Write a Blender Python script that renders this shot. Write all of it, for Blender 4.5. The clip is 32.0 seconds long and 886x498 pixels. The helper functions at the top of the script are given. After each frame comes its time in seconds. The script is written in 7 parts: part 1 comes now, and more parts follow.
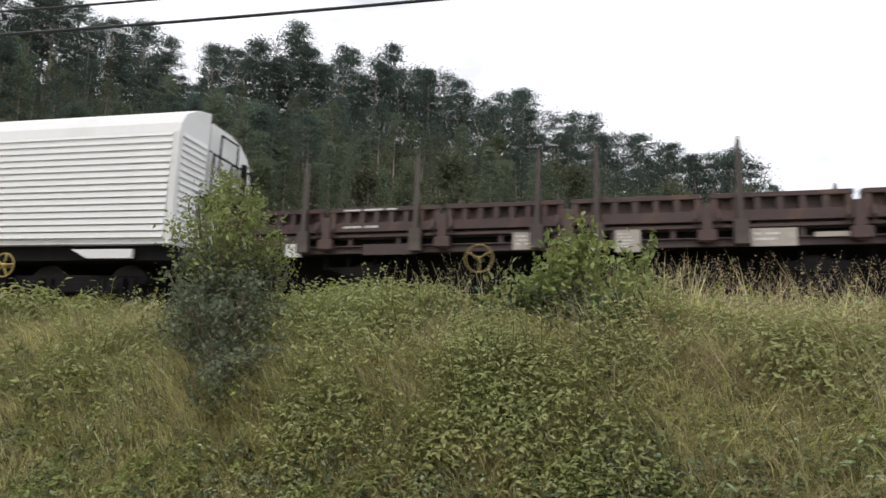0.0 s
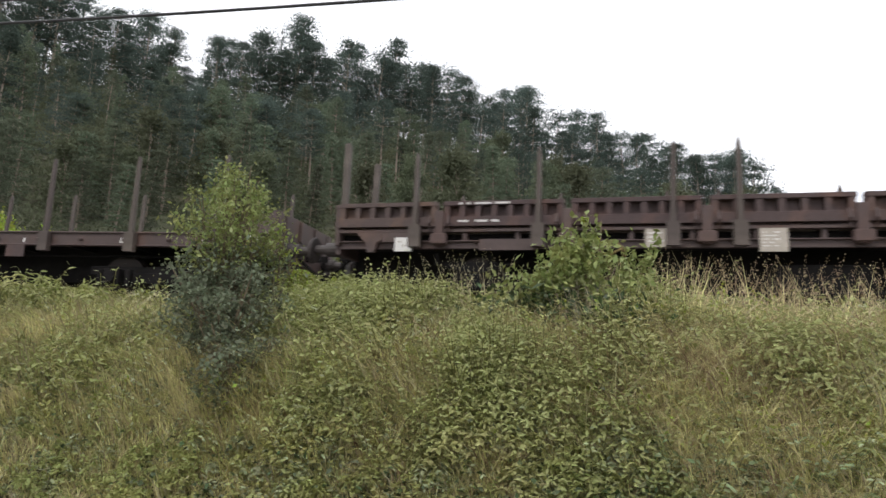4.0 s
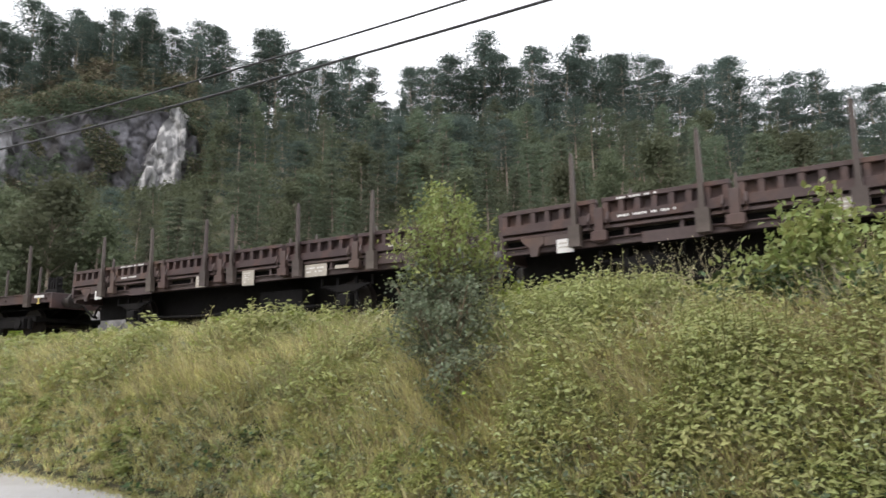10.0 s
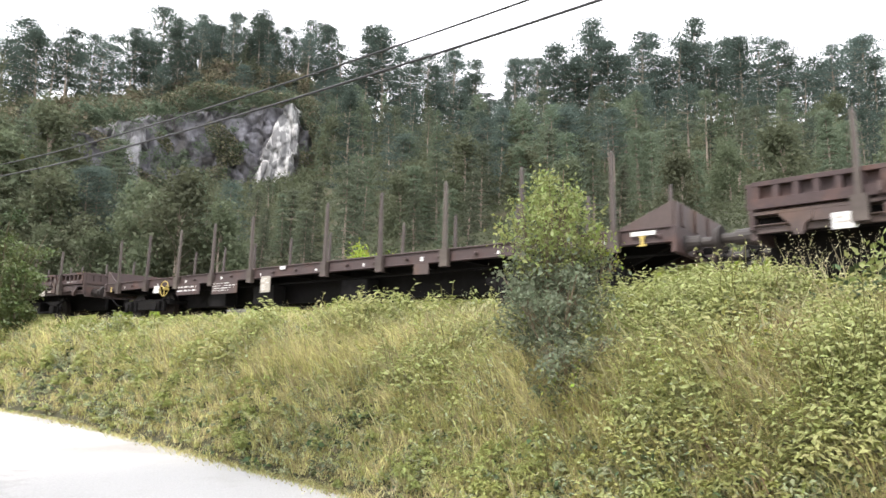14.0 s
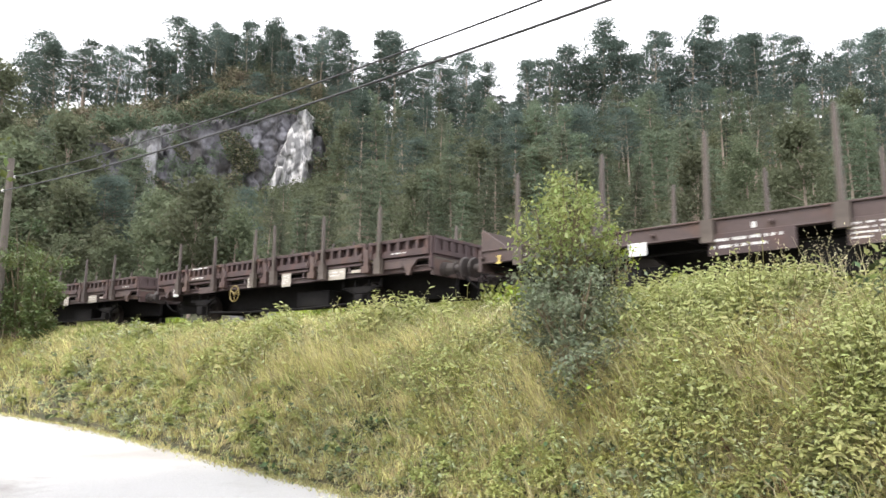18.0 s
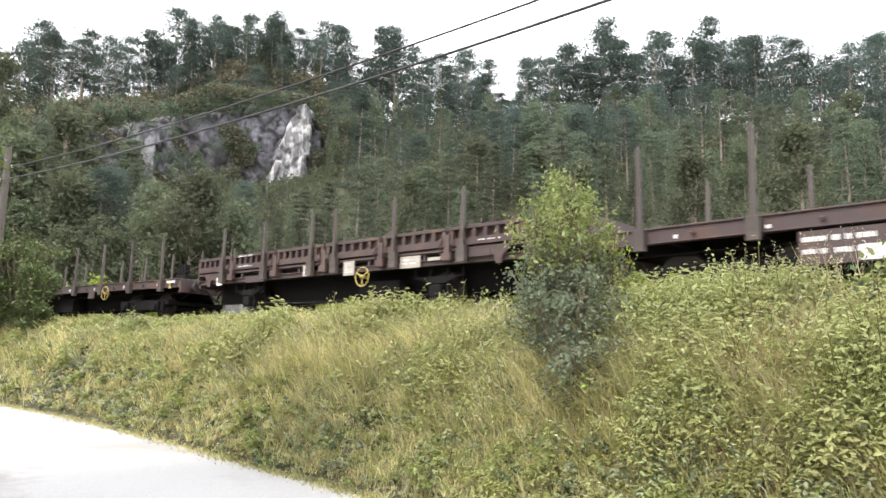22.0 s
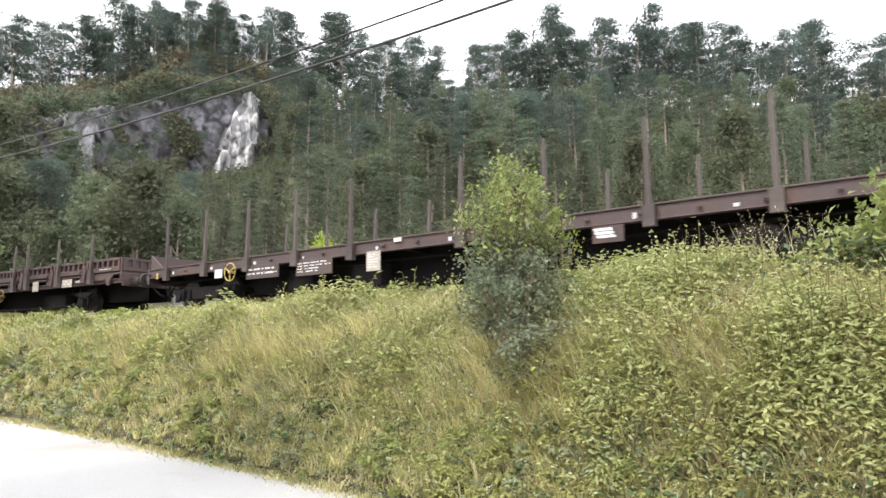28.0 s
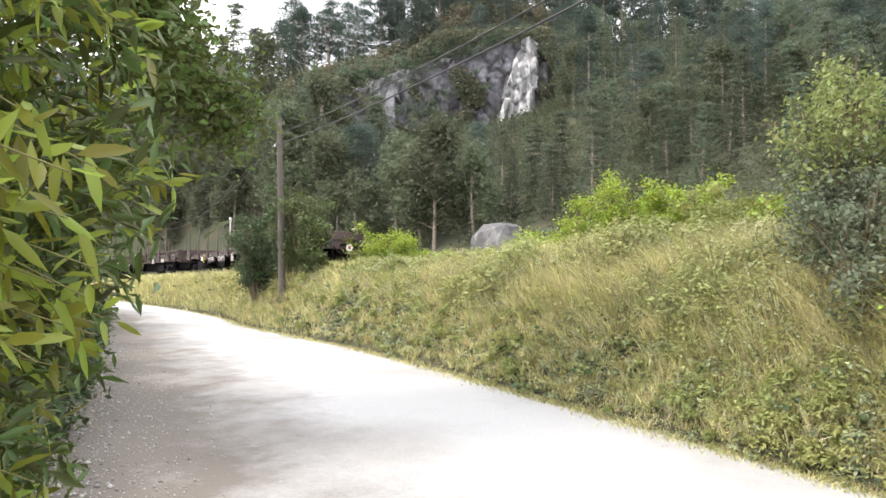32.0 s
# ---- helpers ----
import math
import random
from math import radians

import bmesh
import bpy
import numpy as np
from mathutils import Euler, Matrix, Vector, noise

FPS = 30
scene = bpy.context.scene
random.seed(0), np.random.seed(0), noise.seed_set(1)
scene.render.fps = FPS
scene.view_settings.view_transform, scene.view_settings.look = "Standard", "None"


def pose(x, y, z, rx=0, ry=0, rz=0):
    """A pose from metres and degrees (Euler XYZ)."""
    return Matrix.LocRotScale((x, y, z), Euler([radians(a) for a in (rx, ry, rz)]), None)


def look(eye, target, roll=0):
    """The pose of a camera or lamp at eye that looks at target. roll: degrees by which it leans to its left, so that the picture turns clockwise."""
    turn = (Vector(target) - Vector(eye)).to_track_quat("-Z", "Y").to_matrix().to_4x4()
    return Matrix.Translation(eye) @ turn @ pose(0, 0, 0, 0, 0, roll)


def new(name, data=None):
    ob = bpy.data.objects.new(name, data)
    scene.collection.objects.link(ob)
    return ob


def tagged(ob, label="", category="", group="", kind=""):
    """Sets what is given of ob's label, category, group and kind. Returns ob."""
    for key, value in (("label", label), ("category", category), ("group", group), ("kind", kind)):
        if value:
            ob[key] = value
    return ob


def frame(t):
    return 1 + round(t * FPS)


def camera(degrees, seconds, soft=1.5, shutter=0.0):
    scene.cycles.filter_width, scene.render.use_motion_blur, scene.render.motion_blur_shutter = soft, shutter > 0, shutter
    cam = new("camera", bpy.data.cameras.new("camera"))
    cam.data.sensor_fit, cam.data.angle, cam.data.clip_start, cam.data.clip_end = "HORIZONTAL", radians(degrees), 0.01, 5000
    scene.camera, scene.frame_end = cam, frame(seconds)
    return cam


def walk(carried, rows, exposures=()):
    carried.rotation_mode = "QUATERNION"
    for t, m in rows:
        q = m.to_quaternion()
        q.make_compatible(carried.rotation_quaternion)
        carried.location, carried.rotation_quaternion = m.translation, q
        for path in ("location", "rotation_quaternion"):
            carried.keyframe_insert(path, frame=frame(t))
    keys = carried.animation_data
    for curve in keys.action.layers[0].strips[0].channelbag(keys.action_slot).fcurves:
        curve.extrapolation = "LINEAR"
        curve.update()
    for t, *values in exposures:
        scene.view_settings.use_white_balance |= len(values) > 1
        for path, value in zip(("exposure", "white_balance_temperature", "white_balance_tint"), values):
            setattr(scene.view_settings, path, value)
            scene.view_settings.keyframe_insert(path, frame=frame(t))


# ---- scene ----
# The camera: one hand-held turn on the spot at the roadside, following a passing goods train.
PATH = [
    (0, 0.150, -0.025, 1.632, 100.25, -1.78, 0.04),
    (0.5, 0.148, -0.025, 1.632, 100.16, -1.42, -0.70),
    (1, 0.147, -0.025, 1.632, 100.07, -1.86, 0.43),
    (1.5, 0.145, -0.025, 1.632, 97.36, -1.47, 2.02),
    (2, 0.143, -0.025, 1.632, 97.96, -1.96, 1.47),
    (2.5, 0.141, -0.025, 1.632, 98.77, -1.58, -0.82),
    (3, 0.140, -0.025, 1.632, 99.41, -1.53, -1.24),
    (3.5, 0.138, -0.025, 1.632, 99.72, -2.00, -0.72),
    (5.5, 0.097, -0.036, 1.620, 100.28, -4.21, 1.16),
    (6, 0.105, -0.017, 1.609, 99.33, -3.58, -0.04),
    (6.5, 0.121, -0.002, 1.619, 101.62, -0.56, -0.29),
    (7, 0.134, -0.036, 1.622, 103.38, -0.51, -0.87),
    (7.5, 0.145, -0.018, 1.632, 104.06, -1.37, -2.04),
    (8, 0.153, -0.016, 1.631, 103.56, -1.32, -2.99),
    (8.5, 0.156, -0.017, 1.625, 102.74, -0.66, -2.52),
    (9, 0.141, -0.021, 1.626, 103.14, -0.35, 1.09),
    (9.5, 0.111, -0.005, 1.627, 103.48, 0.56, 11.65),
    (10, 0.071, 0.001, 1.610, 99.99, 0.52, 18.18),
    (10.5, 0.017, -0.009, 1.601, 99.87, -0.71, 25.18),
    (11, -0.008, -0.042, 1.585, 98.47, -0.51, 28.70),
    (11.5, -0.007, -0.044, 1.579, 97.86, -0.95, 29.05),
    (12, 0.013, 0.009, 1.590, 99.01, -0.35, 24.59),
    (12.5, 0.011, 0.028, 1.587, 98.14, 0.39, 26.35),
    (13, 0.003, 0.032, 1.586, 97.62, -0.41, 26.49),
    (13.5, -0.003, 0.031, 1.584, 98.80, -1.26, 26.76),
    (15.5, -0.003, 0.048, 1.582, 99.52, -1.86, 26.49),
    (16, 0.004, 0.043, 1.582, 99.04, -1.66, 27.88),
    (16.5, -0.002, 0.046, 1.586, 99.43, -1.46, 27.98),
    (17, 0.003, 0.041, 1.582, 99.69, -1.08, 27.79),
    (17.5, 0.004, 0.052, 1.582, 99.40, -1.01, 28.02),
    (18, 0.006, 0.047, 1.585, 99.49, -0.82, 28.13),
    (18.5, 0.014, 0.037, 1.585, 98.92, -0.69, 27.60),
    (19, 0.020, 0.047, 1.584, 98.79, -0.85, 27.41),
    (19.5, 0.013, 0.041, 1.587, 98.90, -1.33, 27.44),
    (20, 0.008, 0.050, 1.576, 98.88, -1.40, 27.61),
    (20.5, 0.006, 0.050, 1.585, 98.92, -1.40, 27.59),
    (21, 0.010, 0.048, 1.586, 99.45, -1.58, 27.62),
    (21.5, 0.011, 0.037, 1.588, 99.54, -1.74, 27.66),
    (22, 0.010, 0.042, 1.582, 99.23, -1.70, 27.74),
    (22.5, 0.007, 0.042, 1.583, 98.83, -1.81, 27.64),
    (23, 0.010, 0.039, 1.581, 98.74, -1.41, 27.65),
    (23.5, 0.018, 0.039, 1.578, 98.24, -0.94, 27.58),
    (24, 0.015, 0.050, 1.576, 98.11, -1.15, 27.33),
    (24.5, 0.026, 0.040, 1.583, 98.54, -1.41, 27.25),
    (25, 0.048, 0.052, 1.583, 98.55, -0.93, 24.90),
    (25.5, 0.055, 0.060, 1.583, 98.26, -0.40, 23.45),
    (27.5, 0.050, 0.063, 1.576, 98.76, 0.70, 22.91),
    (28, 0.047, 0.061, 1.574, 98.23, 0.13, 23.95),
    (28.5, 0.026, 0.046, 1.570, 97.78, -0.74, 27.19),
    (29, 0.026, 0.010, 1.577, 97.38, -1.39, 31.52),
    (29.5, -0.013, 0.003, 1.570, 96.74, -1.15, 36.65),
    (30, -0.020, -0.025, 1.574, 96.18, -1.37, 39.27),
    (30.5, -0.020, -0.024, 1.568, 95.20, -0.24, 41.23),
    (31, -0.042, 0.015, 1.557, 93.65, 0.11, 44.01),
    (31.5, -0.076, 0.027, 1.548, 93.52, -0.80, 45.88),
    (32, -0.120, 0.075, 1.536, 93.27, 0.29, 48.14),
]
cam = camera(67.07, 32.0, soft=1.5, shutter=0.25)
walk(cam, [(t, pose(x, y, z, rx, ry, rz)) for t, x, y, z, rx, ry, rz in PATH], exposures=[(0, -0.15, 6450, 13), (2.0, 0.04, 6450, 13), (3.5, 0.10, 6450, 13), (9.0, 0.22, 6450, 13), (11.0, 0.78, 6450, 13), (12.0, 1.0, 6450, 13), (13, 1.20, 6500, 13), (32, 1.20, 6500, 13)])

# ---- light: a bright overcast afternoon ----
SUN_EL, SUN_AZ = 52.0, 215.0   # azimuth clockwise from +y
world = bpy.data.worlds.new("overcast_sky")
scene.world = world
world.use_nodes = True
wn, wl = world.node_tree.nodes, world.node_tree.links
wn.clear()
w_out, w_bg, w_mix = wn.new("ShaderNodeOutputWorld"), wn.new("ShaderNodeBackground"), wn.new("ShaderNodeMix")
w_sky, w_noise, w_ramp, w_co, w_map = (wn.new("ShaderNodeTexSky"), wn.new("ShaderNodeTexNoise"), wn.new("ShaderNodeValToRGB"),
                                       wn.new("ShaderNodeTexCoord"), wn.new("ShaderNodeMapping"))
w_sky.sky_type, w_sky.sun_disc = "NISHITA", False
w_sky.sun_elevation, w_sky.sun_rotation = radians(SUN_EL), radians(SUN_AZ)
w_mix.data_type = "RGBA"
w_map.inputs["Scale"].default_value = (1.2, 1.2, 3.0)
w_noise.inputs["Scale"].default_value, w_noise.inputs["Detail"].default_value = 2.2, 5
w_ramp.color_ramp.elements[0].position, w_ramp.color_ramp.elements[1].position = 0.28, 0.42
w_ramp.color_ramp.elements[0].color = (0.55, 0.55, 0.55, 1)
wl.new(w_co.outputs["Generated"], w_map.inputs["Vector"])
wl.new(w_map.outputs["Vector"], w_noise.inputs["Vector"])
wl.new(w_noise.outputs["Fac"], w_ramp.inputs["Fac"])
wl.new(w_ramp.outputs["Color"], w_mix.inputs["Factor"])
wl.new(w_sky.outputs["Color"], w_mix.inputs[6])
w_mix.inputs[7].default_value = (12.5, 12.8, 13.2, 1)   # white cloud layer, in the sky texture's units
wl.new(w_mix.outputs[2], w_bg.inputs["Color"])
w_bg.inputs["Strength"].default_value = 0.1
wl.new(w_bg.outputs["Background"], w_out.inputs["Surface"])
sun = new("sun", bpy.data.lights.new("sun", "SUN"))
sun.data.energy, sun.data.angle, sun.data.color = 1.4, radians(14), (1.0, 0.95, 0.86)
az, el = radians(SUN_AZ), radians(SUN_EL)
sun.matrix_world = look((30 * math.sin(az) * math.cos(el), 30 * math.cos(az) * math.cos(el), 30 * math.sin(el)), (0, 0, 0))

# ---- materials ----
def material(name, base, rough=0.7, metal=0.0, vary=0.15, scale=6.0, fine=40.0, bump=0.15, other=None, island=0.0, obj=0.0,
             trans=0.0, spec=0.5, other_at=(0.5, 0.7), stretch=1.0):
    """A surface with colour variation at two scales, an optional second colour in patches, and fine relief."""
    m = bpy.data.materials.new(name)
    m.use_nodes = True
    n, l = m.node_tree.nodes, m.node_tree.links
    b = n["Principled BSDF"]
    b.inputs["Roughness"].default_value, b.inputs["Metallic"].default_value = rough, metal
    b.inputs["Specular IOR Level"].default_value = spec
    co = n.new("ShaderNodeTexCoord")
    big, small = n.new("ShaderNodeTexNoise"), n.new("ShaderNodeTexNoise")
    big.inputs["Scale"].default_value, small.inputs["Scale"].default_value = scale, fine
    big.inputs["Detail"].default_value, small.inputs["Detail"].default_value = 5, 3
    coord = co.outputs["Object"]
    if stretch != 1.0:
        mp = n.new("ShaderNodeMapping")
        mp.inputs["Scale"].default_value = (1, 1, stretch)
        l.new(coord, mp.inputs["Vector"])
        coord = mp.outputs["Vector"]
    for x in (big, small):
        l.new(coord, x.inputs["Vector"])
    mix = n.new("ShaderNodeMix")
    mix.data_type = "RGBA"
    mix.inputs[6].default_value = (*base, 1)
    mix.inputs[7].default_value = (*(other or [min(1, c * (1 + vary)) for c in base]), 1)
    ramp = n.new("ShaderNodeValToRGB")
    ramp.color_ramp.elements[0].position, ramp.color_ramp.elements[1].position = other_at
    l.new(big.outputs["Fac"], ramp.inputs["Fac"])
    l.new(ramp.outputs["Color"], mix.inputs["Factor"])
    hsv = n.new("ShaderNodeHueSaturation")
    l.new(mix.outputs[2], hsv.inputs["Color"])
    val = n.new("ShaderNodeMath")
    val.operation = "MULTIPLY_ADD"
    val.inputs[1].default_value, val.inputs[2].default_value = 2 * vary, 1 - vary
    l.new(small.outputs["Fac"], val.inputs[0])
    last = val
    for amount, source in ((island, "island"), (obj, "object")):
        if amount:
            r = n.new("ShaderNodeNewGeometry") if source == "island" else n.new("ShaderNodeObjectInfo")
            out = r.outputs["Random Per Island"] if source == "island" else r.outputs["Random"]
            k, mul, hue = n.new("ShaderNodeMath"), n.new("ShaderNodeMath"), n.new("ShaderNodeMath")
            k.operation = "MULTIPLY_ADD"
            k.inputs[1].default_value, k.inputs[2].default_value = 2 * amount, 1 - amount
            l.new(out, k.inputs[0])
            mul.operation = "MULTIPLY"
            l.new(last.outputs[0], mul.inputs[0])
            l.new(k.outputs[0], mul.inputs[1])
            last = mul
            hue.operation = "MULTIPLY_ADD"
            hue.inputs[1].default_value, hue.inputs[2].default_value = 0.05 * amount / 0.3, 0.5 - 0.025 * amount / 0.3
            l.new(out, hue.inputs[0])
            l.new(hue.outputs[0], hsv.inputs["Hue"])
    l.new(last.outputs[0], hsv.inputs["Value"])
    l.new(hsv.outputs["Color"], b.inputs["Base Color"])
    if bump:
        bp = n.new("ShaderNodeBump")
        bp.inputs["Strength"].default_value, bp.inputs["Distance"].default_value = bump, 0.02
        l.new(small.outputs["Fac"], bp.inputs["Height"])
        l.new(bp.outputs["Normal"], b.inputs["Normal"])
    if trans:
        t, add = n.new("ShaderNodeBsdfTranslucent"), n.new("ShaderNodeMixShader")
        l.new(hsv.outputs["Color"], t.inputs["Color"])
        add.inputs["Fac"].default_value = trans
        l.new(b.outputs[0], add.inputs[1])
        l.new(t.outputs[0], add.inputs[2])
        l.new(add.outputs[0], n["Material Output"].inputs["Surface"])
    return m


M_SOIL = material("soil", (0.062, 0.060, 0.032), 0.95, scale=1.5, fine=18, bump=0.5, other=(0.10, 0.085, 0.045), vary=0.35)
M_LITTER = material("forest_litter", (0.050, 0.056, 0.028), 0.95, scale=0.4, fine=4, bump=0.5, other=(0.075, 0.065, 0.035), vary=0.35)
M_ROAD = material("gravel_road", (0.42, 0.412, 0.405), 0.95, scale=0.45, fine=38, bump=0.6, other=(0.33, 0.315, 0.295), vary=0.18, other_at=(0.52, 0.68))


def add_darker_side(m, dark):
    """Darker gravel along one side of the road, with a ragged edge, by the width coordinate of its UV map."""
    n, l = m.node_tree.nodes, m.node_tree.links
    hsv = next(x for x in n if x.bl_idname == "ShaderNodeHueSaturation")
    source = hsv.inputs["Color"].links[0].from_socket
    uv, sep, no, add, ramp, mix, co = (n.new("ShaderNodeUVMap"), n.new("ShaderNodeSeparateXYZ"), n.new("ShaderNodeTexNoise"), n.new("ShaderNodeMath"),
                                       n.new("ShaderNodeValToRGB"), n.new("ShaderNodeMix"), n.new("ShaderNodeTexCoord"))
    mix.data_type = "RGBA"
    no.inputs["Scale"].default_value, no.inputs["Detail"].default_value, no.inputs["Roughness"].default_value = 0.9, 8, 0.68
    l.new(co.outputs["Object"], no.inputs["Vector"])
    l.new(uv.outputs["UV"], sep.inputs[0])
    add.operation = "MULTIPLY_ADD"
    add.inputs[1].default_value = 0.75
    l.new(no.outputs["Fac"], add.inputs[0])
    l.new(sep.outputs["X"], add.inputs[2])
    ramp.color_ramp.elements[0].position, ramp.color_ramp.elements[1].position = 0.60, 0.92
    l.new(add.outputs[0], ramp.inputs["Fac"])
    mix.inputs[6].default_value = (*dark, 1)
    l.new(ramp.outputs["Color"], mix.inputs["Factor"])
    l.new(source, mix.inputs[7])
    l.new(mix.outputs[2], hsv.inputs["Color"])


add_darker_side(M_ROAD, (0.155, 0.135, 0.115))
M_STONE = material("loose_stones", (0.36, 0.345, 0.33), 0.95, fine=30, vary=0.2, island=0.4)
M_BALLAST = material("ballast", (0.20, 0.185, 0.17), 0.95, scale=3, fine=25, bump=1.0, vary=0.4)
M_RAIL = material("rail_steel", (0.16, 0.10, 0.07), 0.5, 0.7, fine=20)
M_SLEEPER = material("sleeper_concrete", (0.30, 0.28, 0.25), 0.9)
M_BROWN = material("wagon_brown_paint", (0.070, 0.047, 0.044), 0.62, scale=1.6, fine=14, vary=0.22, other=(0.098, 0.055, 0.042), bump=0.12, obj=0.14)
M_RUST = material("rusty_sides", (0.064, 0.041, 0.039), 0.7, scale=2.2, fine=22, vary=0.28, other=(0.105, 0.058, 0.044), bump=0.2, obj=0.18)
M_STAKE = material("stanchion_steel", (0.070, 0.053, 0.045), 0.6, scale=2, fine=16, vary=0.25, other=(0.105, 0.082, 0.07), obj=0.2)
# Near-black: grime plus the shade beneath the wagons, put into the colour.
M_UNDER = material("underframe_grime_and_shade", (0.011, 0.010, 0.010), 0.9, fine=14, vary=0.3, spec=0.2)
M_BUFFER = material("buffer_steel", (0.042, 0.034, 0.031), 0.6, scale=3, fine=16, vary=0.3)
M_WHEEL = material("wheel_steel", (0.035, 0.028, 0.025), 0.55, 0.6, fine=14)
M_YELLOW = material("yellow_paint", (0.50, 0.38, 0.11), 0.5, fine=20, vary=0.15)
M_OLIVE = material("dull_yellow_paint", (0.24, 0.18, 0.06), 0.6, fine=20, vary=0.2)
M_WHITE = material("white_lettering", (0.70, 0.69, 0.67), 0.6, fine=30, vary=0.1, bump=0.02)
M_PLATE = material("grey_plate", (0.40, 0.36, 0.31), 0.65, fine=20, vary=0.18)
M_VAN = material("white_van_paint", (0.78, 0.78, 0.76), 0.45, scale=0.8, fine=12, vary=0.05, other=(0.66, 0.65, 0.61), bump=0.04, other_at=(0.55, 0.8))
M_VANGAP = material("van_seams", (0.20, 0.20, 0.20), 0.7)
M_LAMP = material("tail_disc", (0.80, 0.76, 0.70), 0.4)
M_RED = material("red_paint", (0.5, 0.05, 0.03), 0.5)
M_POLE = material("weathered_wood", (0.10, 0.085, 0.072), 0.9, scale=3, fine=30, vary=0.3, bump=0.5)
M_WIRE = material("cable_sheath", (0.03, 0.03, 0.032), 0.6, bump=0)
M_CERAMIC = material("porcelain", (0.7, 0.7, 0.68), 0.25, bump=0)
M_ROCK = material("limestone", (0.185, 0.180, 0.198), 0.95, scale=0.5, fine=3, vary=0.5, bump=1.0, other=(0.080, 0.074, 0.072), other_at=(0.46, 0.64), stretch=0.5)
M_PALE = material("pale_limestone", (0.50, 0.49, 0.48), 0.95, scale=1.1, fine=3.4, vary=0.5, bump=1.0, other=(0.17, 0.168, 0.17), other_at=(0.42, 0.54), stretch=0.22)
M_RIB = material("light_limestone", (0.28, 0.275, 0.285), 0.95, scale=0.8, fine=3, vary=0.5, bump=1.0, other=(0.12, 0.115, 0.115), other_at=(0.46, 0.62), stretch=0.4)
M_BOULDER = material("boulder_rock", (0.13, 0.125, 0.125), 0.95, scale=1.2, fine=7, vary=0.4, bump=0.8, other=(0.25, 0.24, 0.24), other_at=(0.48, 0.62))
M_TREELEAF = material("tree_leaves", (0.12, 0.155, 0.04), 0.45, scale=0.9, fine=4, vary=0.2, island=0.5, trans=0.38, bump=0)
# Darker copy of the willow leaf colour, with the crown's shade put in.
M_WILLOW_SHADE = material("willow_leaves_shade_tone", (0.085, 0.115, 0.03), 0.4, scale=1.5, fine=8, vary=0.2, island=0.5, trans=0.35, bump=0)
M_BARK = material("pine_bark", (0.25, 0.205, 0.165), 0.95, fine=8, vary=0.35)
# Needle colours lightened and blued to put distance haze into them.
M_NEEDLE = material("pine_needles_hazed", (0.082, 0.111, 0.092), 0.8, scale=0.5, fine=3, vary=0.25, island=0.14, trans=0.45, bump=0, obj=0.3, spec=0.3)
M_SPRUCE = material("young_conifer_needles_hazed", (0.124, 0.150, 0.100), 0.8, scale=0.5, fine=3, vary=0.25, island=0.14, trans=0.45, bump=0, obj=0.36, spec=0.3)
M_HILL = material("hillside_shrubs", (0.118, 0.135, 0.081), 0.8, scale=0.12, fine=2, vary=0.3, other=(0.145, 0.145, 0.08), island=0.16, trans=0.42, bump=0, spec=0.3, obj=0.25)
M_SCRUB = material("dry_scrub", (0.235, 0.215, 0.145), 0.8, scale=0.3, fine=2, vary=0.3, other=(0.19, 0.155, 0.12), island=0.2, trans=0.25, bump=0, spec=0.3)
M_GRASS = material("green_grass", (0.42, 0.42, 0.155), 0.6, scale=0.9, fine=3, vary=0.25, other=(0.46, 0.40, 0.20), island=0.35, trans=0.35, bump=0, spec=0.35)
M_DRY = material("dry_grass", (0.68, 0.61, 0.34), 0.75, scale=0.9, fine=3, vary=0.25, other=(0.46, 0.42, 0.18), island=0.4, trans=0.3, bump=0, spec=0.35)
M_DEAD = material("withered_stems", (0.36, 0.255, 0.165), 0.85, scale=0.6, fine=3, vary=0.25, other=(0.42, 0.31, 0.21), island=0.5, trans=0.15, bump=0, spec=0.2)
M_BRAMBLE = material("bramble_leaves", (0.335, 0.36, 0.15), 0.5, scale=0.9, fine=4, vary=0.22, other=(0.42, 0.39, 0.17), island=0.17, trans=0.4, bump=0, spec=0.3)
# Dark bushes and hedge; also shade put into leaves in hollows and under plants.
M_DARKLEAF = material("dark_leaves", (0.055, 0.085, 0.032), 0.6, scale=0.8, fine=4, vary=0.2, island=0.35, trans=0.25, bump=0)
M_BUSHLEAF = material("bush_leaves", (0.315, 0.35, 0.125), 0.5, scale=1.1, fine=4, vary=0.22, other=(0.43, 0.39, 0.15), island=0.17, trans=0.4, bump=0, spec=0.3)
M_MIDLEAF = material("mid_green_leaves", (0.10, 0.13, 0.042), 0.5, scale=0.9, fine=4, vary=0.25, other=(0.14, 0.155, 0.055), island=0.4, trans=0.3, bump=0)
M_GREYLEAF = material("grey_green_leaves", (0.29, 0.32, 0.18), 0.5, scale=0.9, fine=4, vary=0.2, island=0.35, trans=0.25, bump=0)
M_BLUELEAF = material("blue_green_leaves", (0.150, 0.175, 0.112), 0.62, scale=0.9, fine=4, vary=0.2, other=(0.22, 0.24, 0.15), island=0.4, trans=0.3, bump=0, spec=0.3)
M_SHOOT = material("green_shoots", (0.17, 0.16, 0.06), 0.6, fine=14)
M_BUSHCROWN = material("bush_crown_leaves", (0.225, 0.265, 0.092), 0.45, scale=2.2, fine=4, vary=0.2, other=(0.32, 0.34, 0.12), island=0.25, trans=0.36, bump=0, spec=0.35)
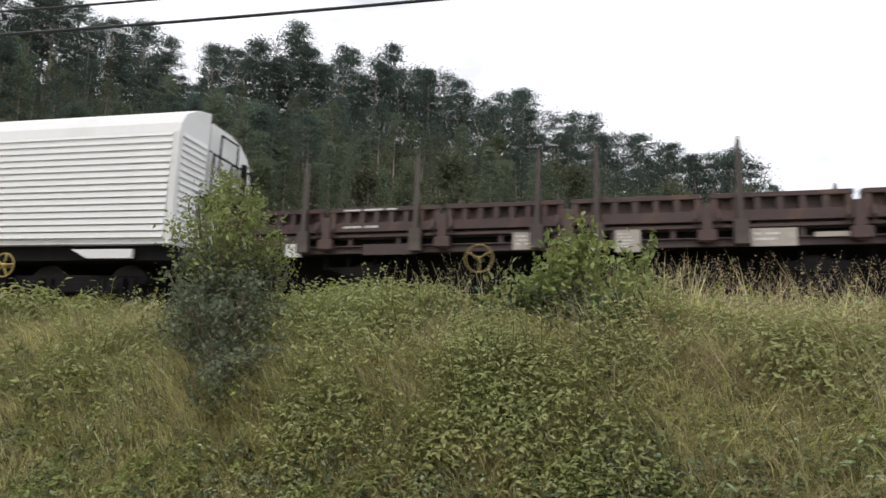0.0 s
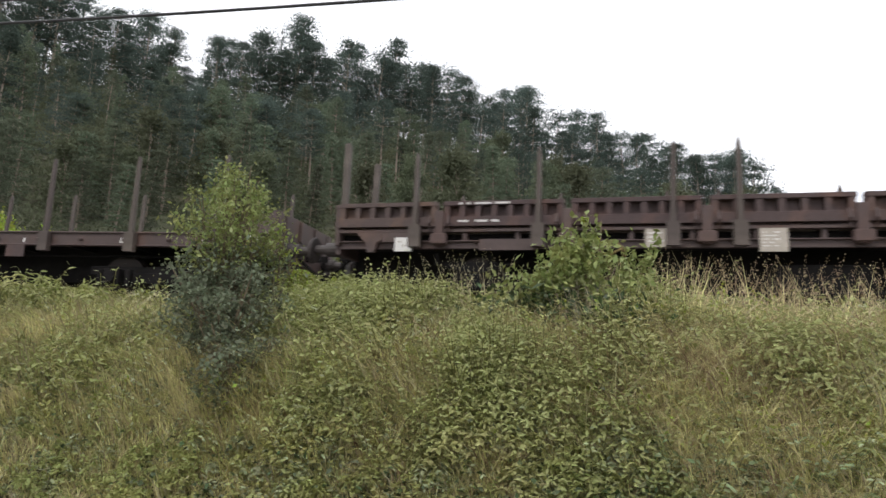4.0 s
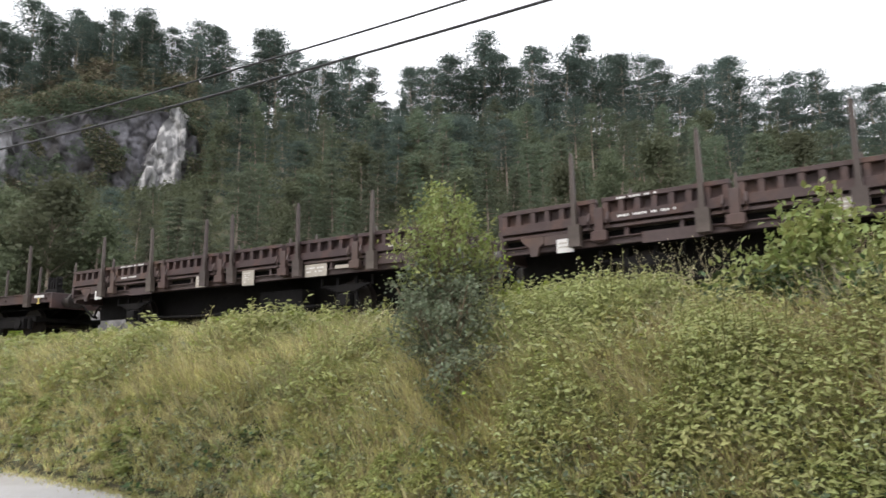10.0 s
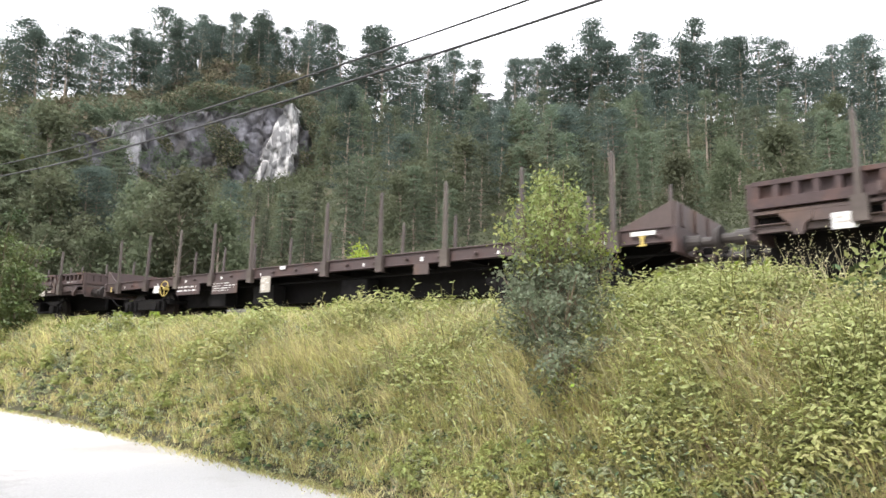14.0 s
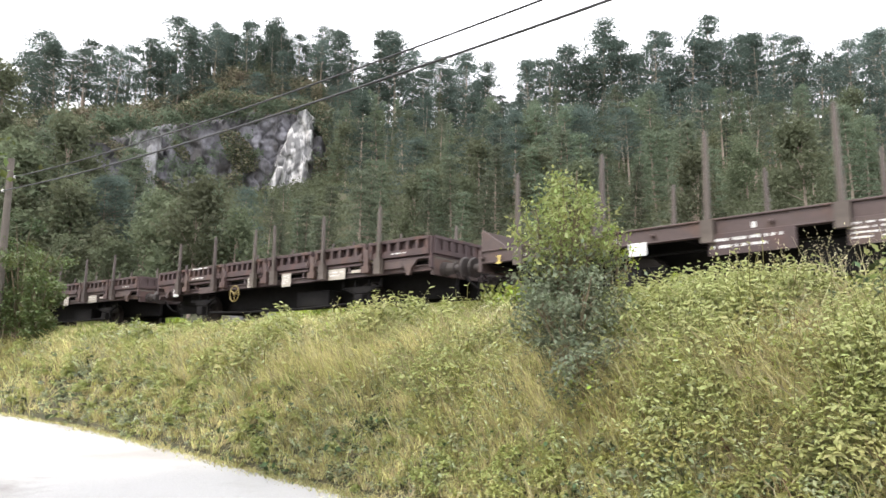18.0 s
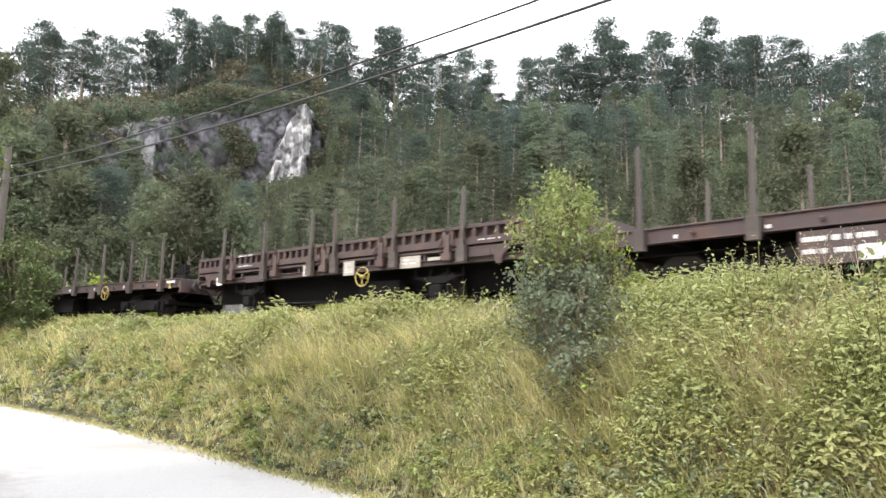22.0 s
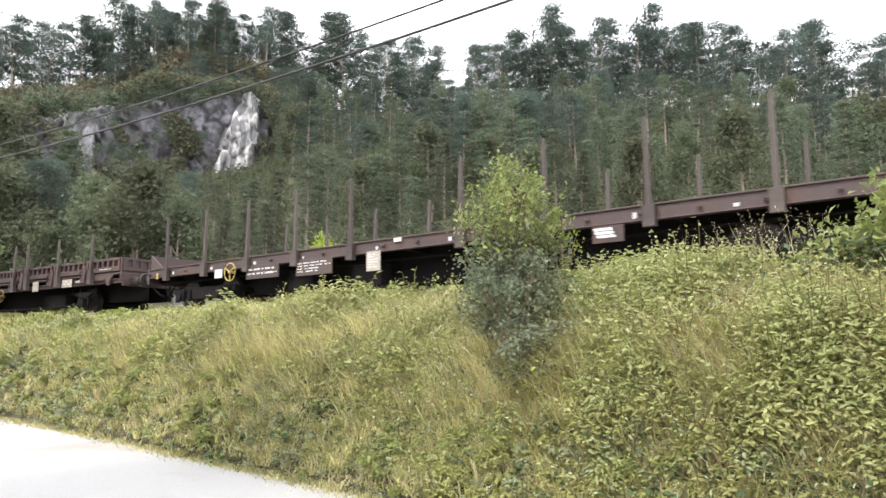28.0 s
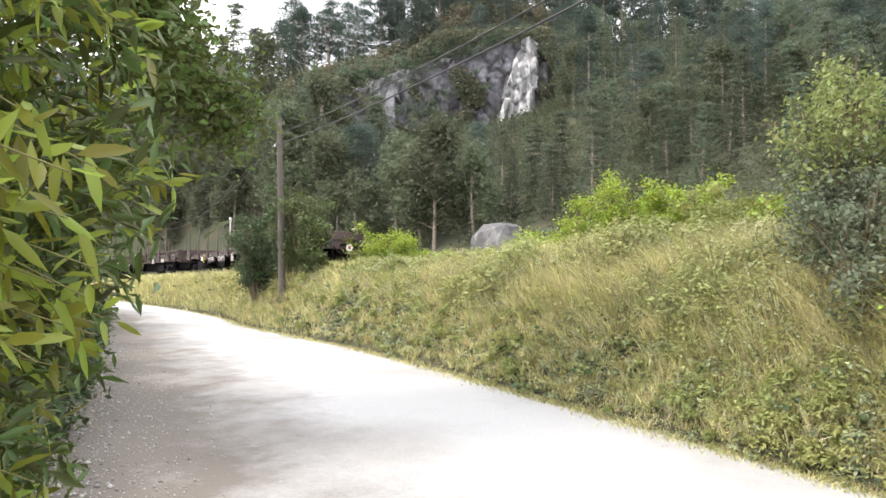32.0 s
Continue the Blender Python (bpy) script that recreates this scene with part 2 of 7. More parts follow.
M_LIME = material("lime_green_leaves", (0.29, 0.36, 0.05), 0.5, scale=0.5, fine=3, vary=0.2, island=0.35, trans=0.4, bump=0)
M_CREST = material("crest_leaves", (0.185, 0.205, 0.052), 0.55, scale=0.7, fine=4, vary=0.25, other=(0.25, 0.245, 0.07), island=0.22, trans=0.4, bump=0, spec=0.3)
M_WILLOW = material("willow_leaves", (0.27, 0.315, 0.05), 0.27, scale=1.5, fine=8, vary=0.2, other=(0.38, 0.40, 0.12), island=0.42, trans=0.55, bump=0)
M_GLOSSY = material("glossy_bramble_leaves", (0.17, 0.22, 0.10), 0.3, scale=0.9, fine=4, vary=0.2, other=(0.16, 0.19, 0.075), island=0.3, trans=0.18, bump=0, spec=0.6)
M_TWIG = material("twigs", (0.14, 0.11, 0.07), 0.9, fine=14)
M_STEM = material("pale_stems", (0.48, 0.43, 0.27), 0.8, fine=10, island=0.35, bump=0)
M_SEED = material("tan_seeding_grass", (0.42, 0.325, 0.21), 0.85, fine=10, island=0.35, bump=0)
M_STALK = material("dead_stalks", (0.32, 0.27, 0.22), 0.9, fine=14, island=0.3)


# ---- mesh helpers ----
def box(bm, x0, x1, y0, y1, z0, z1):
    v = [bm.verts.new((x, y, z)) for x in (x0, x1) for y in (y0, y1) for z in (z0, z1)]
    for f in ((0, 1, 3, 2), (4, 6, 7, 5), (0, 4, 5, 1), (2, 3, 7, 6), (0, 2, 6, 4), (1, 5, 7, 3)):
        bm.faces.new([v[i] for i in f])
    return v


def tube(bm, points, radii, sides=8, caps=True):
    """A tapered tube along points."""
    rings = []
    for i, p in enumerate(points):
        p = Vector(p)
        d = (Vector(points[min(i + 1, len(points) - 1)]) - Vector(points[max(i - 1, 0)])).normalized()
        a = d.cross(Vector((0, 0, 1)) if abs(d.z) < 0.9 else Vector((1, 0, 0))).normalized()
        b = d.cross(a)
        r = radii[i] if hasattr(radii, "__len__") else radii
        rings.append([bm.verts.new(p + a * r * math.cos(2 * math.pi * k / sides) + b * r * math.sin(2 * math.pi * k / sides)) for k in range(sides)])
    for u, w in zip(rings, rings[1:]):
        for k in range(sides):
            bm.faces.new((u[k], u[(k + 1) % sides], w[(k + 1) % sides], w[k]))
    if caps:
        bm.faces.new(rings[0][::-1])
        bm.faces.new(rings[-1])


def ring(bm, centre, axis, radius, thick, segs=24, sides=6):
    c, ax = Vector(centre), Vector(axis).normalized()
    a = ax.orthogonal().normalized()
    b = ax.cross(a)
    rows = []
    for i in range(segs):
        t = 2 * math.pi * i / segs
        o = a * math.cos(t) + b * math.sin(t)
        rows.append([bm.verts.new(c + o * (radius + thick * math.cos(2 * math.pi * k / sides)) + ax * thick * math.sin(2 * math.pi * k / sides)) for k in range(sides)])
    for i in range(segs):
        u, w = rows[i], rows[(i + 1) % segs]
        for k in range(sides):
            bm.faces.new((u[k], u[(k + 1) % sides], w[(k + 1) % sides], w[k]))


def finish(bm, name, mat, bevel=0.0, smooth=False):
    bmesh.ops.recalc_face_normals(bm, faces=bm.faces)
    if bevel:
        bmesh.ops.bevel(bm, geom=bm.edges[:], offset=bevel, segments=1, affect="EDGES", clamp_overlap=True)
    me = bpy.data.meshes.new(name)
    bm.to_mesh(me)
    bm.free()
    me.materials.append(mat)
    if smooth:
        me.polygons.foreach_set("use_smooth", [True] * len(me.polygons))
    return me


def part(name, bm, mat, parent, label="", bevel=0.0, smooth=False, loc=None):
    """Links a bmesh (or a mesh) as one mesh object under a thing or a part."""
    me = bm if isinstance(bm, bpy.types.Mesh) else finish(bm, name, mat, bevel, smooth)
    ob = new(name, me)
    ob.parent = parent
    if loc is not None:
        ob.location = loc
    if label:
        tagged(ob, label)
    return ob


def empty(name, label, category, group="", m=None):
    ob = new(name)
    ob.empty_display_size = 0.3
    tagged(ob, label, category, group)
    if m is not None:
        ob.matrix_basis = m
    return ob


def raw_mesh(name, verts, faces_flat, size, mat, smooth=False):
    """A mesh from arrays, all faces with the same number of corners."""
    me = bpy.data.meshes.new(name)
    nf = len(faces_flat) // size
    me.vertices.add(len(verts))
    me.vertices.foreach_set("co", np.asarray(verts, dtype=np.float32).ravel())
    me.loops.add(len(faces_flat))
    me.loops.foreach_set("vertex_index", np.asarray(faces_flat, dtype=np.int32))
    me.polygons.add(nf)
    me.polygons.foreach_set("loop_start", np.arange(0, nf * size, size, dtype=np.int32))
    me.polygons.foreach_set("loop_total", np.full(nf, size, dtype=np.int32))
    if smooth:
        me.polygons.foreach_set("use_smooth", np.ones(nf, dtype=bool))
    me.materials.append(mat)
    me.update(calc_edges=True)
    return me

# ---- plan: the track is an arc; s runs along it in the direction of travel, q is the distance from its centre line towards the road ----
R_NEAR = 1 / 0.00506
H0 = -1.30124
OUT = Vector((-math.cos(H0), math.sin(H0)))          # from the arc towards its centre
CENTRE = Vector((0, 10.524)) + OUT * R_NEAR
TH0 = math.atan2(-OUT.y, -OUT.x)
R_MID = R_NEAR + 1.35
RAIL_Z = 2.51


def on_track(s, q=0.0):
    a = TH0 + s / R_NEAR
    r = R_MID - q
    return CENTRE.x + r * np.cos(a), CENTRE.y + r * np.sin(a)


def track_coords(x, y):
    dx, dy = x - CENTRE.x, y - CENTRE.y
    a = np.arctan2(dy, dx)
    a = np.where(a < TH0 - math.pi, a + 2 * math.pi, a)
    return (a - TH0) * R_NEAR, R_MID - np.hypot(dx, dy)


EDGE_X = [-160, -120, -80, -60, -45, -36, -30, -20.4, -14.2, -9.4, -5.7, -1.93, 3, 10, 40, 120]
EDGE_Y = [-21, -1.5, 9.6, 12.1, 13.1, 13.6, 13.2, 11.0, 9.7, 8.25, 7.05, 5.83, 4.1, 1.4, -11.5, -60]
LEFT_X = [-160, -120, -80, -60, -45, -31.2, -20.5, -12.2, -7.05, 0, 10, 40, 120]
LEFT_Y = [-27, -6.5, 5.0, 7.8, 8.9, 8.4, 5.3, 3.0, 1.35, -0.9, -4.6, -17.5, -66]


def road_edge(x):
    return np.interp(x, EDGE_X, EDGE_Y)


def road_z(x):
    """The road climbs gently towards the level of the track beyond the pole."""
    return np.interp(x, [-160, -80, -55, -40, -26], [1.7, 1.6, 1.1, 0.55, 0.0])


def road_left(x):
    return np.interp(x, LEFT_X, LEFT_Y)


RIDGE_AZ = [-180, -120, -90, -80, -70, -63, -55, -51, -47, -40, -37, -32, -22, -10, 0, 6, 11, 15, 20, 27, 35, 50, 80, 120, 180]
RIDGE_EL = [1, 4, 8, 11, 14, 16.4, 17.6, 19.6, 21.9, 21.8, 19.9, 19.0, 19.2, 19.6, 17.6, 17.0, 14.8, 13.6, 11.6, 8.6, 5.0, 3, 2, 1, 1]


def wobble(x, y, k, seed):
    rs = np.random.RandomState(seed)
    z = 0
    for i in range(5):
        a, ph, f = rs.rand() * 6.28, rs.rand() * 6.28, k * (0.6 + rs.rand() * 1.4)
        z = z + np.sin((x * np.cos(a) + y * np.sin(a)) * f + ph)
    return z / 5


def ground_z(x, y):
    x, y = np.asarray(x, float), np.asarray(y, float)
    s, q = track_coords(x, y)
    az, r = np.degrees(np.arctan2(x, y)), np.hypot(x, y)
    # bank between the road and the track
    sy = np.clip((y - road_edge(x)), -50, 400)
    crest_q = 3.1
    run = np.clip(sy / np.maximum(sy + np.maximum(q - crest_q, 0.0), 0.3), 0, 1)
    up = np.sin(run * math.pi / 2) ** 0.85 * 2.12
    base = road_z(x)
    up = base + up * (2.12 - base) / 2.12
    bank = np.where(q > crest_q, up, 2.12) + (0.05 * wobble(x, y, 2.2, 3) + 0.09 * wobble(x, y, 4.2, 81)) * np.where(q > crest_q, np.clip(sy, 0, 1), 0)
    z = np.where(sy > 0, bank, base)
    # formation under the track
    form = np.interp(np.abs(q), [0, 1.7, 2.7, 3.3], [2.3, 2.3, 2.02, 2.1])
    z = np.where(np.abs(q) < 3.1, form, z)
    # hillside behind the track
    ez = 1.6 + 100 * np.tan(np.radians(np.interp(az, RIDGE_AZ, RIDGE_EL)))
    start = r - np.clip(-q - 6.0, 0, None) / np.maximum(np.cos(np.radians(np.clip(az - 15, -75, 75))), 0.26)
    u = np.clip((r - start) / np.maximum(100 - start, 5), 0, 1.15)
    rise = 2.2 + (ez - 2.2) * np.where(u < 1, u ** 1.15, 1 - 0.5 * (u - 1))
    cliff = np.clip(1 - np.abs((az + 48.5) / 13.0) ** 4, 0, 1)
    low = 2.2 + (ez - 2.2) * 0.50 * np.clip(u / 0.86, 0, 1) ** 1.1
    step = np.clip((u - 0.89) / 0.07, 0, 1)
    step = step * step * (3 - 2 * step)
    rock = low + (ez - low) * step
    hill = np.where(cliff > 0, rise * (1 - cliff) + rock * cliff, rise)
    hill = hill + 0.5 * wobble(x, y, 0.25, 5) * np.clip(u * 4, 0, 1)
    hill = np.where(r > 130, np.maximum(hill - (r - 130) * 0.12, 2), hill)
    z = np.where(q < -6, hill, z)
    # the road bed and the verge on the other side
    on_road = (sy < 0.05) & (y > road_left(x) - 0.05) & (q > 3.1)
    z = np.where(on_road, base - 0.03, z)
    beyond = (y <= road_left(x) - 0.05) & (q > 3.1)
    z = np.where(beyond, base + np.clip((road_left(x) - y) * 0.12, 0, 0.5) + 0.03 * wobble(x, y, 1.5, 9), z)
    return z


def polar_ground():
    az = np.radians(np.concatenate([np.arange(-90, -80, 0.5), np.arange(-80, -52, 0.2), np.arange(-52, 60, 0.5), np.arange(60, 270, 3.0)]))
    rr = np.concatenate([np.linspace(0.3, 4, 12), np.linspace(4.2, 16, 75), np.geomspace(16.4, 82, 130), np.linspace(83, 104, 26), np.geomspace(107, 4200, 18)])
    A, Rr = np.meshgrid(az, rr)
    X, Y = Rr * np.sin(A), Rr * np.cos(A)
    Z = ground_z(X.ravel(), Y.ravel()).reshape(X.shape)
    Z = np.where(Rr > 400, np.interp(Rr, [400, 4200], [2, 0]), Z)
    nv, na = len(rr), len(az)
    verts = np.stack([X, Y, Z], -1).reshape(-1, 3)
    i, j = np.meshgrid(np.arange(nv - 1), np.arange(na), indexing="ij")
    j2 = (j + 1) % na
    quads = np.stack([i * na + j, (i + 1) * na + j, (i + 1) * na + j2, i * na + j2], -1).reshape(-1)
    me = raw_mesh("ground", verts, quads, 4, M_SOIL, smooth=True)
    me.materials.append(M_LITTER)
    cx, cy = X[i, j].ravel(), Y[i, j].ravel()
    me.polygons.foreach_set("material_index", (track_coords(cx, cy)[1] < -6).astype(np.int32))
    return me


tagged(new("ground", polar_ground()), "grassy bank and wooded hillside soil", "ground", kind="structure")


def road_mesh():
    xs = np.concatenate([np.arange(-160, -40, 4.0), np.arange(-40, 12, 0.4), np.arange(12, 121, 6.0)])
    k = 25
    u = np.linspace(0, 1, k)
    lo, hi = road_left(xs), road_edge(xs)
    lo = lo - 0.12 + 0.08 * wobble(xs, 0 * xs, 2.5, 7)
    hi = hi + 0.10 + 0.10 * wobble(xs, 0 * xs, 3.1, 8)
    Y = lo[:, None] + (hi - lo)[:, None] * u
    X = np.repeat(xs[:, None], k, 1)
    crown = 0.012 + 0.05 * (1 - (2 * u - 1) ** 2) - 0.03 * np.exp(-((u - 0.28) / 0.06) ** 2) - 0.03 * np.exp(-((u - 0.72) / 0.06) ** 2)
    Z = np.repeat(crown[None], len(xs), 0) + road_z(xs)[:, None] + 0.008 * wobble(X, Y, 3.0, 2)
    verts = np.stack([X, Y, Z], -1).reshape(-1, 3)
    i, j = np.meshgrid(np.arange(len(xs) - 1), np.arange(k - 1), indexing="ij")
    f = np.stack([i * k + j, (i + 1) * k + j, (i + 1) * k + j + 1, i * k + j + 1], -1).reshape(-1)
    me = raw_mesh("road", verts, f, 4, M_ROAD, smooth=True)
    uv = me.uv_layers.new(name="UVMap")
    across = np.tile(u, len(xs))[f]
    uv.data.foreach_set("uv", np.column_stack([across, np.repeat(xs, k)[f] * 0.2]).astype(np.float32).ravel())
    return me


tagged(new("road", road_mesh()), "pale gravel road beside the bank", "road", kind="structure")


def railway():
    ss = np.arange(-70, 201, 1.0)
    for name, prof, mat, label in (("ballast_bed", [(2.6, 2.05), (1.75, 2.36), (-1.75, 2.36), (-2.6, 2.05)], M_BALLAST, "grey crushed stone under the rails"),):
        v = []
        for s in ss:
            for q, z in prof:
                x, y = on_track(s, q)
                v.append((x, y, z))
        k = len(prof)
        f = [c for i in range(len(ss) - 1) for j in range(k - 1) for c in (i * k + j, (i + 1) * k + j, (i + 1) * k + j + 1, i * k + j + 1)]
        tagged(new(name, raw_mesh(name, v, f, 4, mat)), label, "railway bed", kind="structure")
    track = empty("railway_track", "single track of rusty rails on concrete sleepers", "track")
    track["kind"] = "structure"
    for side in (0.75, -0.75):
        v, prof = [], [(-0.07, 0.0), (-0.07, 0.02), (-0.012, 0.04), (-0.012, 0.11), (-0.036, 0.12), (-0.036, 0.15), (0.036, 0.15), (0.036, 0.12), (0.012, 0.11), (0.012, 0.04), (0.07, 0.02), (0.07, 0.0)]
        for s in ss:
            for dq, dz in prof:
                x, y = on_track(s, side + dq)
                v.append((x, y, RAIL_Z - 0.15 + dz))
        k = len(prof)
        f = [c for i in range(len(ss) - 1) for j in range(k) for c in (i * k + j, (i + 1) * k + j, (i + 1) * k + (j + 1) % k, i * k + (j + 1) % k)]
        part("rail", raw_mesh("rail", v, f, 4, M_RAIL), None, track)
    bm = bmesh.new()
    box(bm, -0.13, 0.13, -1.25, 1.25, -0.12, 0.0)
    me = finish(bm, "sleeper", M_SLEEPER)
    for i in range(150):
        s = -35 + i * 0.65
        x, y = on_track(s, 0)
        ob = part("sleeper", me, None, track)
        ob.matrix_basis = pose(x, y, RAIL_Z - 0.15, 0, 0, math.degrees(TH0 + s / R_NEAR) + 90)


railway()

# ---- the train; wagons point along +x (direction of travel), +y is the side towards the road, z = 0 is the rail head ----
LEN_K, LEN_R, LEN_V = 13.06, 21.0, 14.2
ORDER = "KRKRKKRKKRKRKR"
MOVERS = []       # (thing, place behind the train's first coupling, wheelsets)


def share(cache, key, make):
    if key not in cache:
        cache[key] = make()
    return cache[key]


MESH = {}


def wheelset_mesh():
    bm = bmesh.new()
    tube(bm, [(0, -0.95, 0), (0, 0.95, 0)], 0.075, 10)
    for y in (-0.75, 0.75):
        d = 1 if y > 0 else -1
        tube(bm, [(0, y - 0.065 * d, 0), (0, y - 0.055 * d, 0)], [0.49, 0.49], 28)
        tube(bm, [(0, y - 0.055 * d, 0), (0, y + 0.07 * d, 0)], [0.465, 0.455], 28)
        tube(bm, [(0, y + 0.07 * d, 0), (0, y + 0.11 * d, 0)], [0.17, 0.13], 14)
        for k in range(6):
            a = k * math.pi / 3
            tube(bm, [(0.28 * math.cos(a), y + 0.06 * d, 0.28 * math.sin(a)), (0.28 * math.cos(a), y + 0.085 * d, 0.28 * math.sin(a))], 0.05, 6)
    return finish(bm, "wheelset", M_WHEEL)


def buffers(parent, half, zc=1.05):
    for d in (-1, 1):
        for y in (-0.875, 0.875):
            def make(d=d):
                bm = bmesh.new()
                tube(bm, [(-0.62 * d, 0, 0), (-0.50 * d, 0, 0)], [0.17, 0.15], 14)
                tube(bm, [(-0.50 * d, 0, 0), (-0.28 * d, 0, 0)], [0.13, 0.125], 14)
                tube(bm, [(-0.28 * d, 0, 0), (-0.06 * d, 0, 0)], [0.085, 0.085], 12)
                tube(bm, [(-0.06 * d, 0, 0), (-0.03 * d, 0, 0), (0, 0, 0)], [0.21, 0.225, 0.20], 18)
                return finish(bm, "buffer", M_BUFFER)
            part("buffer", share(MESH, ("buffer", d), make), None, parent, loc=(half * d, y, zc))

        def hook(d=d):
            bm = bmesh.new()
            box(bm, -0.5, 0.0, -0.04, 0.04, -0.06, 0.05) if d > 0 else box(bm, 0.0, 0.5, -0.04, 0.04, -0.06, 0.05)
            for k in range(3):
                ring(bm, (-0.08 * d + 0.05 * k * d, 0, -0.14 - 0.13 * k), (0 if k % 2 else 1, 1 if k % 2 else 0, 0), 0.07, 0.02, 12, 5)
            tube(bm, [(-0.45 * d, 0.35, -0.05), (-0.2 * d, 0.36, -0.25), (0.0, 0.3, -0.42), (0.05 * d, 0.2, -0.45)], 0.03, 7)
            return finish(bm, "coupling", M_UNDER)
        part("coupling", share(MESH, ("hook", d), hook), None, parent, loc=((half - 0.1) * d, 0, zc))


def handwheel(parent, x, y, z, mat, spokes=3, rad=0.228):
    def make():
        bm = bmesh.new()
        ring(bm, (0, 0, 0), (0, 1, 0), rad, 0.0145, 26, 7)
        for k in range(spokes):
            a = 2 * math.pi * k / spokes + 0.5
            tube(bm, [(0, 0, 0), (rad * math.cos(a), 0, rad * math.sin(a))], 0.015, 6)
        tube(bm, [(0, -0.16, 0), (0, 0.04, 0)], 0.04, 8)
        return finish(bm, "handwheel", mat, smooth=True)
    part("handwheel", share(MESH, ("hw", mat.name, spokes, rad), make), None, parent, "yellow brake handwheel", loc=(x, y, z))


def bars(bm, x0, x1, z0, z1, y, rows, rs, fill=0.8):
    """Rows of short upright bars in place of lettering, gathered in words."""
    h = (z1 - z0) / (rows * 2.3 + 0.6)
    for r in range(rows):
        x = x1
        zt = z1 - (0.6 + r * 2.3) * h
        stop = x0 + (x1 - x0) * rs.choice((0.0, 0.1, 0.3))
        while x > stop + 0.05:
            for k in range(rs.randint(2, 7)):
                w = rs.uniform(0.022, 0.045)
                if x - w < stop:
                    break
                if rs.random() < fill + 0.1:
                    box(bm, x - w, x, y, y + 0.004, zt - h * rs.uniform(0.85, 1.0), zt)
                x -= w + 0.014
            x -= 0.055


def panel(parent, x0, x1, z0, z1, y, mat, rows, seed, name="number_panel", ink=None, label=""):
    bm = bmesh.new()
    box(bm, x0, x1, y - 0.02, y, z0, z1)
    ob = part(name, bm, mat, parent, label)
    if rows:
        bm = bmesh.new()
        bars(bm, x0 + 0.05, x1 - 0.05, z0 + 0.04, z1 - 0.04, y, rows, random.Random(seed))
        tagged(part("lettering", bm, ink or M_WHITE, ob), kind="stuff")
    return ob


def anchor_mark():
    """A small yellow lifting mark: a tapered head, a neck and a foot."""
    bm = bmesh.new()
    v = box(bm, -0.06, 0.06, 0, 0.006, 0.03, 0.09)
    for u in v:
        if u.co.z < 0.05:
            u.co.x *= 0.45
    box(bm, -0.026, 0.026, 0, 0.006, -0.05, 0.03)
    box(bm, -0.07, 0.07, 0, 0.006, -0.08, -0.05)
    return finish(bm, "yellow_mark", M_YELLOW)


def stanchion(parent, x, side, z0, z1, y=1.36):
    def make():
        bm = bmesh.new()
        v = box(bm, -0.042, 0.042, -0.04, 0.04, 0, z1 - z0)
        for u in v:
            if u.co.z > 0.1:
                u.co.x *= 0.72
                u.co.y *= 0.7
        w = box(bm, -0.030, 0.030, -0.026, 0.026, z1 - z0, z1 - z0 + 0.09)
        for u in w:
            if u.co.z > z1 - z0 + 0.05:
                u.co.x *= 0.3
        box(bm, -0.10, 0.10, -0.06, 0.06, -0.20, 0.16)
        return finish(bm, "stanchion", M_STAKE)
    ob = part("stanchion", share(MESH, ("st", z0, z1), make), None, parent)
    rs = random.Random(int(x * 100) + side)
    ob.matrix_basis = pose(x, y * side, z0, rs.uniform(-1.5, 0.3) * side, rs.uniform(-1.0, 1.0), 0)
    return ob


def bogie(parent, x):
    b = part("bogie", bogie_frame(), None, parent, loc=(x, 0, 0))
    sets = []
    for dx in (-0.9, 0.9):
        sets.append(part("wheelset", share(MESH, "ws", wheelset_mesh), None, b, loc=(dx, 0, 0.46)))
    return sets


def bogie_frame():
    def make():
        bm = bmesh.new()
        for y in (-1.0, 1.0):
            box(bm, -1.45, 1.45, y - 0.06, y + 0.06, 0.52, 0.68)
            box(bm, -0.5, 0.5, y - 0.08, y + 0.08, 0.36, 0.56)
            for dx in (-0.9, 0.9):
                box(bm, dx - 0.17, dx + 0.17, y + (0.0 if y > 0 else -0.2), y + (0.2 if y > 0 else 0.0), 0.32, 0.62)
                tube(bm, [(dx, y, 0.46), (dx, y + (0.26 if y > 0 else -0.26), 0.46)], 0.12, 10)
                for k in (-0.3, 0.3):
                    tube(bm, [(dx + k, y + (0.08 if y > 0 else -0.08), 0.30), (dx + k, y + (0.08 if y > 0 else -0.08), 0.62)], 0.07, 8)
        box(bm, -0.25, 0.25, -1.0, 1.0, 0.42, 0.7)
        for dx in (-1.42, 1.42):
            box(bm, dx - 0.05, dx + 0.05, -1.0, 1.0, 0.52, 0.64)
        return finish(bm, "bogie", M_UNDER, 0.01)
    return share(MESH, "bogie", make)


